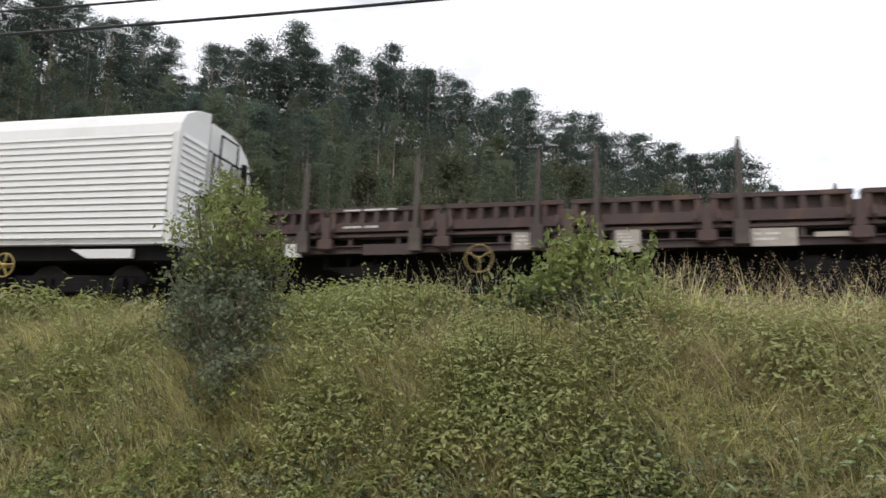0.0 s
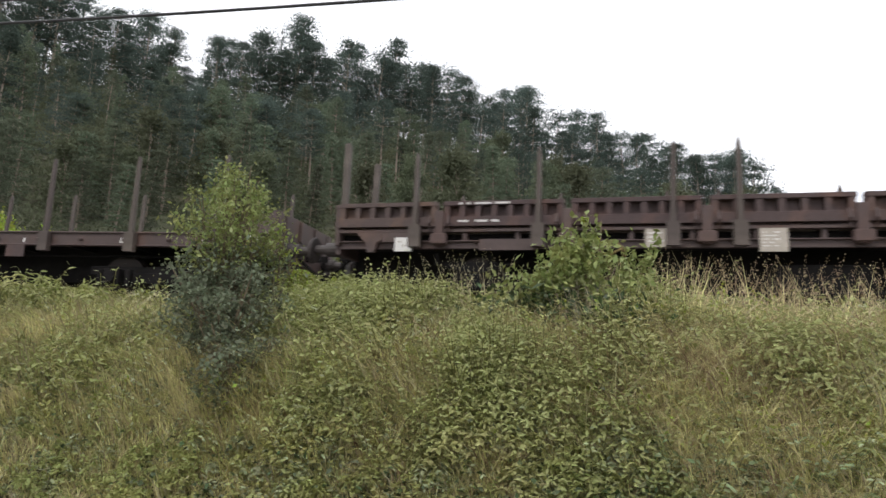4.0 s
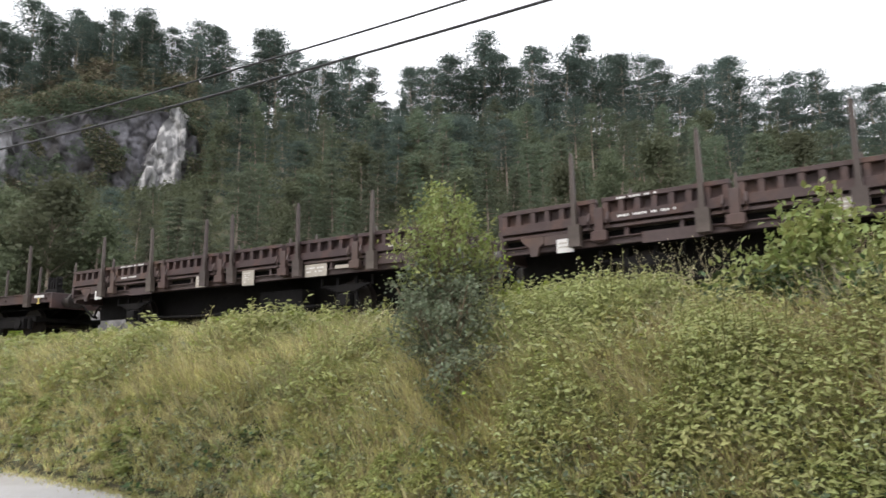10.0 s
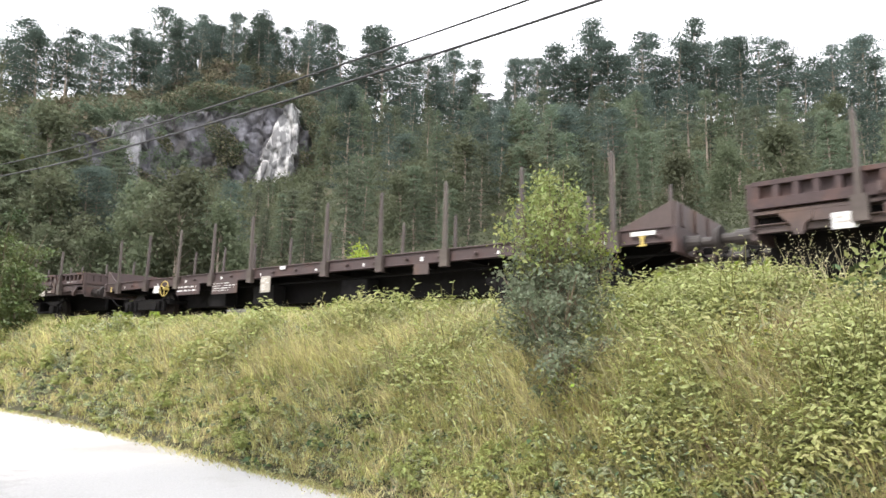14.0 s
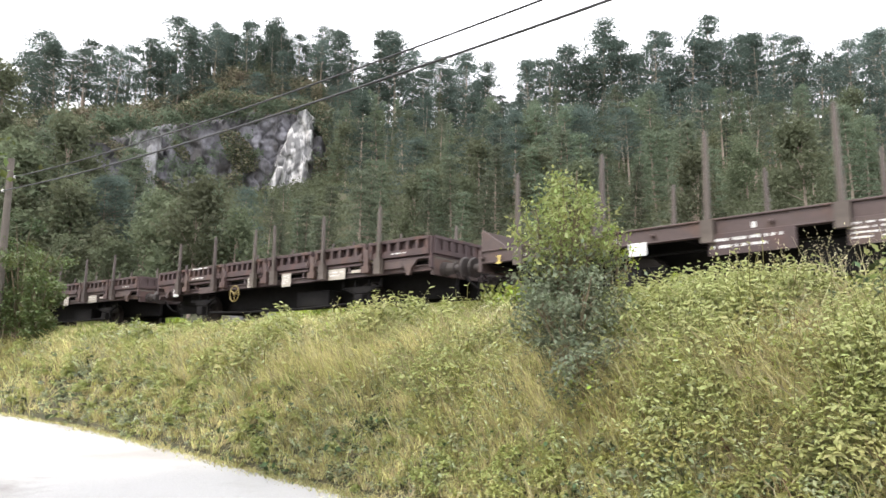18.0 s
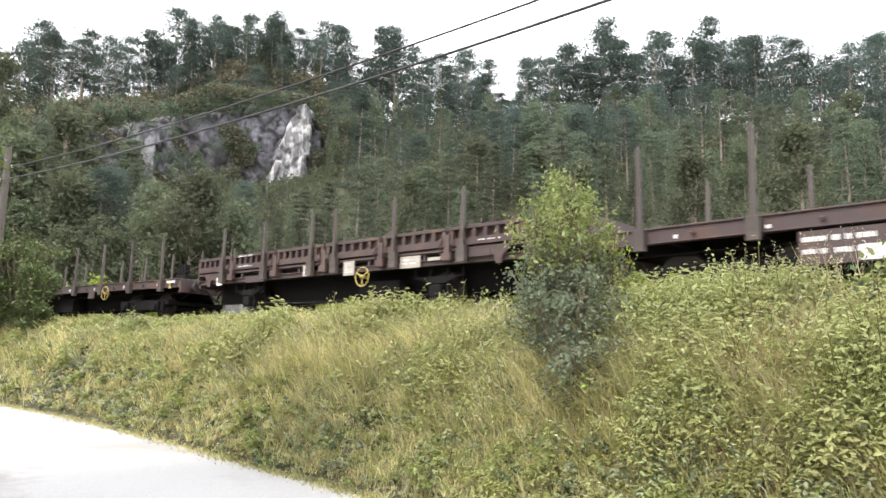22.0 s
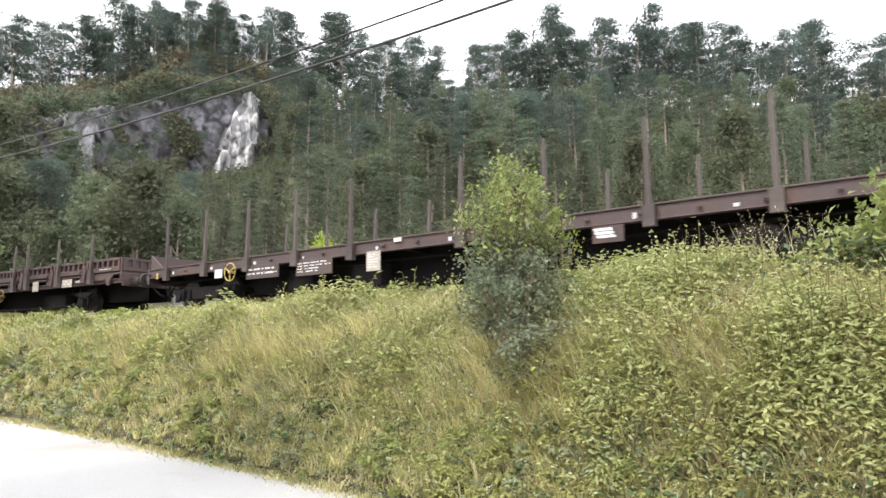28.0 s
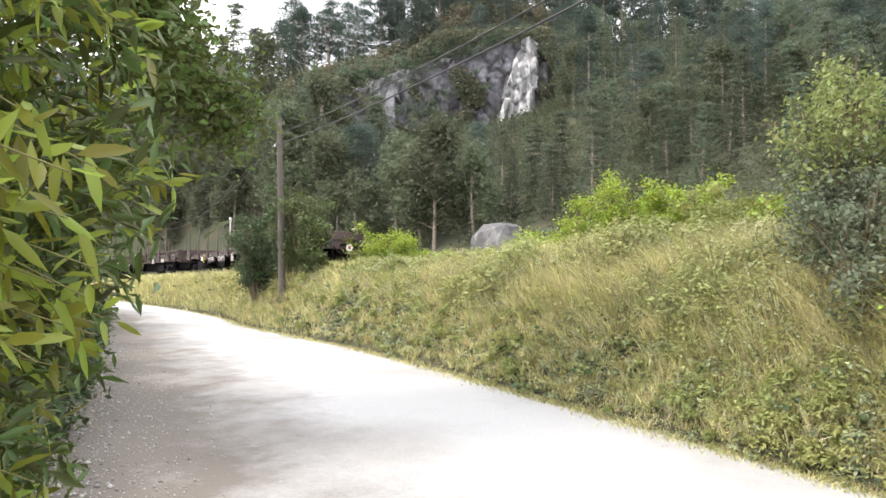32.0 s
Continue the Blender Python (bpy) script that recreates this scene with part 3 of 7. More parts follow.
def flat_wagon(seed, last=False):
    """Bogie flat wagon with stanchions, 21.2 m over buffers."""
    w = empty("flat_wagon", "brown bogie flat wagon with upright steel stanchions, empty", "railway wagon", "wagons of the goods train")
    hb = LEN_R / 2 - 0.62
    for side in (1, -1):
        def beam(side=side):
            bm = bmesh.new()
            y0, y1 = sorted((1.20 * side, 1.30 * side))
            box(bm, -hb, hb, y0, y1, 1.03, 1.30)
            yf, yg = sorted((1.28 * side, 1.335 * side))
            box(bm, -hb, hb, yf, yg, 1.27, 1.30)
            box(bm, -hb, hb, yf, yg, 1.03, 1.055)
            for k in range(-11, 11):
                x = k * 0.93 + 0.55
                if abs(x) < hb:
                    tube(bm, [(x, 1.29 * side, 1.16), (x, 1.37 * side, 1.13)], 0.035, 6)
            return finish(bm, "side_beam", M_BROWN, 0.006)
        part("side_beam", share(MESH, ("Rbeam", side), beam), None, w)
    for d in (1, -1):
        def head(d=d):
            bm = bmesh.new()
            box(bm, *sorted((hb * d, (hb + 0.09) * d)), -1.33, 1.33, 0.86, 1.30)
            return finish(bm, "headstock", M_BROWN, 0.01)
        part("headstock", share(MESH, ("Rhead", d), head), None, w)

    def floor():
        bm = bmesh.new()
        for k in range(60):
            x0 = -hb + k * (2 * hb / 60)
            box(bm, x0, x0 + 2 * hb / 60 - 0.012, -1.21, 1.21, 1.25, 1.295)
        return finish(bm, "plank_floor", M_POLE)
    part("plank_floor", share(MESH, "Rfloor", floor), None, w, "worn grey plank floor")

    # Hung deep so the gap under the wagon is black, as in shade.
    def sill():
        bm = bmesh.new()
        v = box(bm, -hb, hb, -0.05, 0.05, 0.42, 1.24)
        for u in v:
            if u.co.z < 0.8:
                u.co.x *= 0.8
        return finish(bm, "centre_sill", M_UNDER)

    def bearer():
        bm = bmesh.new()
        box(bm, -0.05, 0.05, -1.2, 1.2, 1.02, 1.22)
        return finish(bm, "cross_bearer", M_UNDER)

    def chest():
        bm = bmesh.new()
        box(bm, 0.0, 0.9, -0.2, 0.2, 0.36, 0.86)
        return finish(bm, "gear_box", M_UNDER, 0.02)

    def tank():
        bm = bmesh.new()
        tube(bm, [(-0.7, 0, 0), (-0.62, 0, 0), (0.62, 0, 0), (0.7, 0, 0)], [0.08, 0.18, 0.18, 0.08], 12)
        return finish(bm, "air_tank", M_UNDER)

    def pipe():
        bm = bmesh.new()
        tube(bm, [(-hb, 0, 0), (hb, 0, 0)], 0.025, 6)
        return finish(bm, "brake_pipe", M_UNDER)
    for y in (-0.42, 0.42):
        part("centre_sill", share(MESH, "Rsill", sill), None, w, loc=(0, y, 0))
        for x in (-2.6, 0.9, 3.1):
            part("gear_box", share(MESH, "chest", chest), None, w, loc=(x, y * 1.9, 0))
    for k in range(-7, 8):
        part("cross_bearer", share(MESH, "Rbearer", bearer), None, w, loc=(k * 1.4, 0, 0))
    part("air_tank", share(MESH, "tank", tank), None, w, loc=(-1.2, -0.15, 0.62))
    part("air_tank", share(MESH, "tank", tank), None, w, loc=(2.1, 0.2, 0.72))
    part("brake_pipe", share(MESH, "Rpipe", pipe), None, w, loc=(0, 0.9, 0.9))
    for k in range(5):
        for end in (1, -1):
            for side in (1, -1):
                stanchion(w, end * (1.486 + 1.853 * k), side, 1.12, 2.64)
    def wall(d):
        bm = bmesh.new()
        box(bm, *sorted(((hb + 0.02) * d, (hb + 0.07) * d)), -1.25, 1.25, 1.31, 1.72)
        for y in (-1.0, -0.35, 0.35, 1.0):
            box(bm, *sorted(((hb + 0.07) * d, (hb + 0.11) * d)), y - 0.05, y + 0.05, 1.31, 1.70)
        reach = 0.62 if d > 0 else 0.92
        for y in (-1.27, 1.24):
            v = [bm.verts.new((q[0] * d, q[1], q[2])) for q in ((hb + 0.02, y, 1.31), (hb - reach, y, 1.31), (hb - reach + 0.04, y, 1.35), (hb + 0.02, y, 1.74),
                                                                (hb + 0.02, y + 0.03, 1.31), (hb - reach, y + 0.03, 1.31), (hb - reach + 0.04, y + 0.03, 1.35), (hb + 0.02, y + 0.03, 1.74))]
            for f in ((0, 1, 2, 3), (7, 6, 5, 4), (0, 4, 5, 1), (1, 5, 6, 2), (2, 6, 7, 3), (3, 7, 4, 0)):
                bm.faces.new([v[i] for i in f])
        return finish(bm, "end_flap", M_BROWN, 0.004)
    rear_flap = seed in (10, 60)
    for d in ((1, -1) if rear_flap else (1,)):
        part("end_flap", share(MESH, ("Rwall", d), lambda d=d: wall(d)), None, w, "raised end flap")
    if not last and not rear_flap:
        def stake_rack(y):
            bm = bmesh.new()
            for k in range(4):
                x = -hb + 0.04 + 0.11 * k
                box(bm, x, x + 0.075, y - 0.09, y + 0.09, 1.30, 1.78 - 0.07 * (k % 3))
            tube(bm, [(-hb - 0.05, y, 1.55), (-hb + 0.5, y, 1.52)], 0.05, 8)
            tube(bm, [(-hb - 0.02, y, 1.72), (-hb + 0.42, y, 1.66)], 0.04, 8)
            box(bm, -hb - 0.04, -hb + 0.5, y - 0.12, y + 0.12, 1.30, 1.42)
            return finish(bm, "folded_stake", M_UNDER, 0.01)
        for y in (-1.05, 1.05):
            part("folded_stake", share(MESH, ("rack", y), lambda y=y: stake_rack(y)), None, w, "dark folded end stake")
    buffers(w, LEN_R / 2)
    sets = bogie(w, 7.5) + bogie(w, -7.5)
    y = 1.345
    kind = "ABC"[seed % 10]
    if kind == "B":
        panel(w, 5.31, 6.45, 0.50, 0.98, y, M_BROWN, 2, seed + 1, label="brown panel with white lettering")
        panel(w, 5.37, 5.69, 0.52, 0.73, y + 0.012, M_WHITE, 2, seed, "destination_card", M_PLATE, "white waybill card")
        handwheel(w, 4.22, y + 0.05, 0.86, M_YELLOW)
        panel(w, 1.60, 2.62, 0.66, 1.0, y, M_BROWN, 4, seed + 2, label="brown panel with white load table")
        panel(w, 0.43, 0.75, 0.66, 1.0, y, M_PLATE, 6, seed + 3, "load_grid", M_WHITE, "grey plate with white grid")
        panel(w, -4.13, -3.76, 0.74, 1.02, y, M_BROWN, 0, seed, "tool_box")
    else:
        panel(w, 6.24, 6.56, 0.84, 1.06, y, M_WHITE, 2, seed, "destination_card", M_PLATE, "white waybill card")
        handwheel(w, 5.82 if kind == "A" else -5.58, y + 0.05, 0.95, M_YELLOW)
        panel(w, 3.94, 5.2, 0.72, 1.04, y, M_BROWN, 2, seed + 1, label="brown panel with white lettering")
        panel(w, 2.08, 3.3, 0.68, 1.04, y, M_BROWN, 4, seed + 2, label="brown panel with white load table")
        gx = 0.62 if kind == "A" else -1.02
        panel(w, gx, gx + 0.40, 0.64, 1.06, y, M_PLATE, 6, seed + 3, "load_grid", M_WHITE, "grey plate with white grid")
        last or panel(w, -4.75, -4.34, 0.80, 1.03, y, M_BROWN, 0, seed, "tool_box")
    panel(w, 0.04, 0.24, 1.20, 1.28, y + 0.003, M_WHITE, 0, seed, "label_stripe")
    panel(w, -9.62, -9.2, 1.17, 1.24, y + 0.003, M_WHITE, 0, seed, "label_stripe")
    bm = bmesh.new()
    rs = random.Random(seed)
    for k in range(10):
        x = -8.6 + k * 1.9 + rs.uniform(-0.3, 0.3)
        box(bm, x, x + rs.uniform(0.04, 0.09), y - 0.04, y - 0.038, 1.09, 1.09 + rs.uniform(0.05, 0.1))
    tagged(part("paint_mark", bm, M_WHITE, w), "small white painted marks", kind="stuff")

    # railway emblem: two slanted bars, plain
    def emblem():
        bm = bmesh.new()
        for z, dx in ((0.94, 0.05), (0.82, 0.0), (0.88, 0.03)):
            v = box(bm, -4.62 + dx, -4.30 + dx, y + 0.002, y + 0.008, z, z + 0.045)
            for u in v:
                u.co.x += (u.co.z - z) * 0.7
        return finish(bm, "emblem", M_WHITE)
    if last:
        ep = panel(w, -4.75, -4.2, 0.74, 1.02, y + 0.001, M_BROWN, 0, seed, "emblem_panel")
        part("emblem", share(MESH, "emblem", emblem), None, ep)
    for x in (-9.4, 9.4):
        part("yellow_mark", share(MESH, "anchor", anchor_mark), None, w, "yellow anchor mark", loc=(x, y + 0.002, 1.07))
    if last:
        for yy in (-0.85, 0.85):
            bm = bmesh.new()
            box(bm, -hb - 0.40, -hb - 0.1, yy - 0.2, yy + 0.2, 1.30, 1.70)
            tube(bm, [(-hb - 0.44, yy, 1.55), (-hb - 0.1, yy, 1.55)], 0.16, 12)
            part("folded_stake", bm, M_BROWN, w, "rusty folded end stake", bevel=0.02)
            bm = bmesh.new()
            box(bm, -hb - 0.42, -hb - 0.08, yy - 0.26, yy + 0.26, 1.80, 1.86)
            box(bm, -hb - 0.3, -hb - 0.2, yy - 0.08, yy + 0.08, 1.6, 1.80)
            part("stake_cap", bm, M_PLATE, w, "pale worn top of the end stake")
        bm = bmesh.new()
        box(bm, -hb - 0.2, -hb - 0.12, -0.7, 0.7, 1.30, 1.68)
        part("end_plate", bm, M_BROWN, w, bevel=0.01)
        bm = bmesh.new()
        tube(bm, [(-hb - 0.30, -0.35, 0.92), (-hb - 0.24, -0.35, 0.92)], 0.17, 20)
        disc = part("tail_disc", bm, M_LAMP, w, "round white tail disc with a red centre")
        bm = bmesh.new()
        tube(bm, [(-hb - 0.305, -0.35, 0.92), (-hb - 0.301, -0.35, 0.92)], 0.07, 16)
        part("disc_face", bm, M_RED, disc)
        bm = bmesh.new()
        tube(bm, [(-hb - 0.12, 0.5, 1.0), (-hb - 0.2, 0.5, 0.6), (-hb - 0.15, 0.45, 0.25)], 0.03, 7)
        part("brake_hose", bm, M_UNDER, w)
    return w, sets


def side_wagon(seed):
    """Two-axle wagon with low ribbed drop sides and stanchions, 13 m over buffers."""
    w = empty("drop_side_wagon", "rusty brown two-axle wagon with low ribbed drop sides and stanchions", "railway wagon", "wagons of the goods train")
    hb = LEN_K / 2 - 0.62
    posts = (4.05, 2.0, 0.0, -1.98, -3.94)
    for side in (1, -1):
        edges = [hb - 0.02, *posts, -hb + 0.02]
        for a, b in zip(edges, edges[1:]):
            def drop(a=a, b=b, side=side):
                bm = bmesh.new()
                y = 1.30 * side
                L = a - b - 0.10
                box(bm, -L / 2, L / 2, *sorted((y - 0.06 * side, y - 0.09 * side)), 1.31, 1.75)
                box(bm, -L / 2, L / 2, *sorted((y - 0.06 * side, y + 0.05 * side)), 1.69, 1.76)
                box(bm, -L / 2, L / 2, *sorted((y - 0.06 * side, y + 0.045 * side)), 1.35, 1.50)
                n = max(2, round(L / 0.29))
                for k in range(n + 1):
                    x = -L / 2 + 0.06 + (L - 0.12) * k / n
                    box(bm, x - 0.045, x + 0.045, *sorted((y - 0.06 * side, y + 0.04 * side)), 1.48, 1.71)
                return finish(bm, "drop_side", M_RUST, 0.004)
            part("drop_side", share(MESH, ("drop", side, round(a - b, 2)), drop), None, w, loc=((a + b) / 2, 0, 0))
        for x in posts:
            def post(side=side):
                bm = bmesh.new()
                y = 1.32 * side
                box(bm, -0.075, 0.075, *sorted((y - 0.05 * side, y + 0.06 * side)), 1.04, 1.60)
                box(bm, -0.13, 0.13, *sorted((y - 0.02 * side, y + 0.09 * side)), 1.06, 1.22)
                for dx in (-0.16, 0.16):
                    tube(bm, [(dx, y + 0.03 * side, 1.26), (dx, y + 0.10 * side, 1.38), (dx, y + 0.05 * side, 1.52)], 0.025, 6)
                return finish(bm, "hinge_post", M_BROWN, 0.006)
            part("hinge_post", share(MESH, ("post", side), post), None, w, loc=(x, 0, 0))

        def sole(side=side):
            bm = bmesh.new()
            y = 1.22 * side
            box(bm, -hb, hb, *sorted((y + 0.02 * side, y - 0.05 * side)), 1.00, 1.12)
            box(bm, -hb, hb, *sorted((y, y + 0.07 * side)), 1.105, 1.125)
            box(bm, -hb, hb, *sorted((y - 0.02 * side, y + 0.09 * side)), 1.26, 1.31)
            for k in range(-6, 7):
                x = k * 0.86 + 0.2
                if abs(x) < hb - 0.1:
                    box(bm, x - 0.035, x + 0.035, *sorted((y - 0.05 * side, y + 0.05 * side)), 1.12, 1.27)
            return finish(bm, "sole_bar", M_BROWN, 0.004)
        part("sole_bar", share(MESH, ("sole", side), sole), None, w)
        for x in (4.45, 2.44, 0.47, -0.44, -2.43, -4.38):
            stanchion(w, x, side, 1.20, 2.50, 1.40)
        for x in (3.5, -3.5):
            ys = 1.02 * side

            def leaf_spring():
                bm = bmesh.new()
                for k in range(5):
                    box(bm, -0.62 + 0.09 * k, 0.62 - 0.09 * k, *sorted((ys, ys + 0.09 * side)), 0.76 - 0.031 * k, 0.791 - 0.031 * k)
                return finish(bm, "leaf_spring", M_UNDER)

            def axle_box():
                bm = bmesh.new()
                box(bm, -0.15, 0.15, *sorted((ys - 0.05 * side, ys + 0.16 * side)), 0.34, 0.60)
                return finish(bm, "axle_box", M_UNDER, 0.02)

            def axle_guard():
                bm = bmesh.new()
                box(bm, -0.03, 0.03, *sorted((ys, ys + 0.05 * side)), 0.3, 0.95)
                return finish(bm, "axle_guard", M_UNDER)

            def spring_hanger():
                bm = bmesh.new()
                tube(bm, [(0, ys + 0.05 * side, 0.76), (0, ys + 0.05 * side, 0.95)], 0.03, 6)
                return finish(bm, "spring_hanger", M_UNDER)
            part("leaf_spring", share(MESH, ("leaf", side), leaf_spring), None, w, loc=(x, 0, 0))
            part("axle_box", share(MESH, ("abox", side), axle_box), None, w, loc=(x, 0, 0))
            for dx in (-0.24, 0.24):
                part("axle_guard", share(MESH, ("guard", side), axle_guard), None, w, loc=(x + dx, 0, 0))
            for dx in (-0.66, 0.66):
                part("spring_hanger", share(MESH, ("hanger", side), spring_hanger), None, w, loc=(x + dx, 0, 0))
    for d in (1, -1):
        def end(d=d):
            bm = bmesh.new()
            x = hb * d
            box(bm, *sorted((x, x - 0.03 * d)), -1.27, 1.27, 1.31, 1.75)
            box(bm, *sorted((x, x + 0.05 * d)), -1.27, 1.27, 1.69, 1.76)
            box(bm, *sorted((x, x + 0.04 * d)), -1.27, 1.27, 1.36, 1.47)
            for k in range(10):
                y = -1.2 + k * 2.4 / 9
                box(bm, *sorted((x, x + 0.04 * d)), y - 0.06, y + 0.06, 1.47, 1.7)
            for y in (-1.265, 1.265):
                box(bm, *sorted((x - 0.004 * d, x - 0.075 * d)), y - 0.05, y + 0.05, 1.05, 1.745)
            return finish(bm, "end_wall", M_RUST, 0.004)
        part("end_wall", share(MESH, ("Kend", d), end), None, w)

        def head(d=d):
            bm = bmesh.new()
            box(bm, *sorted(((hb - 0.08) * d, hb * d)), -1.24, 1.24, 0.9, 1.28)
            return finish(bm, "headstock", M_BROWN, 0.01)
        part("headstock", share(MESH, ("Khead", d), head), None, w)

    def floor():
        bm = bmesh.new()
        for k in range(40):
            x0 = -hb + k * 2 * hb / 40
            box(bm, x0, x0 + 2 * hb / 40 - 0.012, -1.2, 1.2, 1.25, 1.30)
        return finish(bm, "plank_floor", M_POLE)
    part("plank_floor", share(MESH, "Kfloor", floor), None, w, "worn grey plank floor")

    # Deeper than a plain sill, to black out the shaded gap below.
    def sill():
        bm = bmesh.new()
        box(bm, -hb, hb, -0.05, 0.05, 0.48, 1.09)
        return finish(bm, "centre_sill", M_UNDER)

    def pan():
        bm = bmesh.new()
        box(bm, -hb + 0.05, hb - 0.05, -1.12, 1.12, 1.09, 1.25)
        return finish(bm, "floor_pan", M_UNDER)

    def chest():
        bm = bmesh.new()
        box(bm, -0.65, 0.65, -0.2, 0.2, 0.40, 0.80)
        return finish(bm, "gear_box", M_UNDER, 0.02)

    def pull_rod():
        bm = bmesh.new()
        tube(bm, [(-3.4, 1.0, 0.42), (-1.2, 1.0, 0.36), (1.4, 1.0, 0.36), (3.4, 1.0, 0.42)], 0.03, 6)
        return finish(bm, "pull_rod", M_UNDER)
    for y in (-0.4, 0.4):
        part("centre_sill", share(MESH, "Ksill", sill), None, w, loc=(0, y, 0))
        part("gear_box", share(MESH, "Kchest", chest), None, w, loc=(-1.55, y * 1.9, 0))
    part("floor_pan", share(MESH, "Kpan", pan), None, w)
    part("pull_rod", share(MESH, "Krod", pull_rod), None, w)
    for x in {3: (-6.03,), 23: (6.12,)}.get(seed, ()):
        for side in (1, -1):
            def stake():
                bm = bmesh.new()
                box(bm, -0.055, 0.055, -0.05, 0.05, 0, 2.05)
                box(bm, -0.035, 0.035, -0.03, 0.03, 2.05, 2.08)
                for z in (0.05, 0.3):
                    box(bm, -0.085, 0.085, -0.09, 0.09, z, z + 0.09)
                return finish(bm, "end_stake", M_STAKE, 0.008)
            ob = part("end_stake", share(MESH, "stake", stake), None, w)
            ob.matrix_basis = pose(x, 0.65 * side - 0.1, 1.05, 0, 0.8 * side, 0)
    sets = []
    for x in (3.5, -3.5):
        sets.append(part("wheelset", share(MESH, "ws", wheelset_mesh), None, w, loc=(x, 0, 0.46)))
    buffers(w, LEN_K / 2)
    y = 1.31
    panel(w, 4.51, 4.81, 0.94, 1.17, y + 0.03, M_WHITE, 2, seed, "destination_card", M_PLATE, "white waybill card")
    yellow = seed in (53, 103)
    if yellow or seed in (3, 23, 83, 123):
        handwheel(w, -1.42 if yellow else 1.38, y + 0.06, 0.86, M_YELLOW if yellow else M_OLIVE, 3, 0.22)
    panel(w, 2.45, 3.38, 0.96, 1.14, y, M_BROWN, 0, seed, "tool_box")
    panel(w, 0.49, 0.86, 1.0, 1.28, y, M_PLATE, 3, seed + 1, "load_grid", M_WHITE, "grey plate with white table")
    panel(w, -1.06, -0.69, 0.93, 1.27, y, M_PLATE, 5, seed + 2, "load_grid", M_WHITE, "grey plate with white table")
    panel(w, -3.16, -2.56, 0.98, 1.24, y, M_PLATE, 2, seed + 3, "number_panel", M_WHITE, "grey plate with white lettering")
    panel(w, -3.85, -3.38, 1.10, 1.17, y, M_PLATE, 0, seed, "label_stripe")
    bm = bmesh.new()
    rs = random.Random(seed)
    bars(bm, 2.78, 3.74, 1.655, 1.755, 1.352, 1, rs, 0.95)
    bars(bm, 2.78, 3.74, 1.36, 1.47, 1.347, 1, rs, 0.85)
    bars(bm, -5.4, -4.75, 1.38, 1.46, 1.347, 1, rs, 0.6)
    tagged(part("lettering", bm, M_WHITE, w), "white painted lettering", kind="stuff")
    for d in (1, -1):
        def gusset(d=d):
            bm = bmesh.new()
            box(bm, *sorted((4.47 * d, 5.04 * d)), 1.27, 1.325, 1.10, 1.255)
            lo, hi = [], []
            for yy, row in ((1.27, lo), (1.33, hi)):
                for x, z in ((5.05, 1.255), (5.50, 1.255), (5.42, 1.16), (5.33, 1.08), (5.30, 0.93), (5.18, 0.93), (5.14, 1.08), (5.05, 1.14)):
                    row.append(bm.verts.new((x * d, yy, z)))
            bm.faces.new(lo)
            bm.faces.new(hi)
            for i in range(8):
                bm.faces.new((lo[i], lo[(i + 1) % 8], hi[(i + 1) % 8], hi[i]))
            bmesh.ops.recalc_face_normals(bm, faces=bm.faces[:])
            return finish(bm, "corner_plate", M_BROWN)
        part("corner_plate", share(MESH, ("gusset", d), gusset), None, w)
    return w, sets


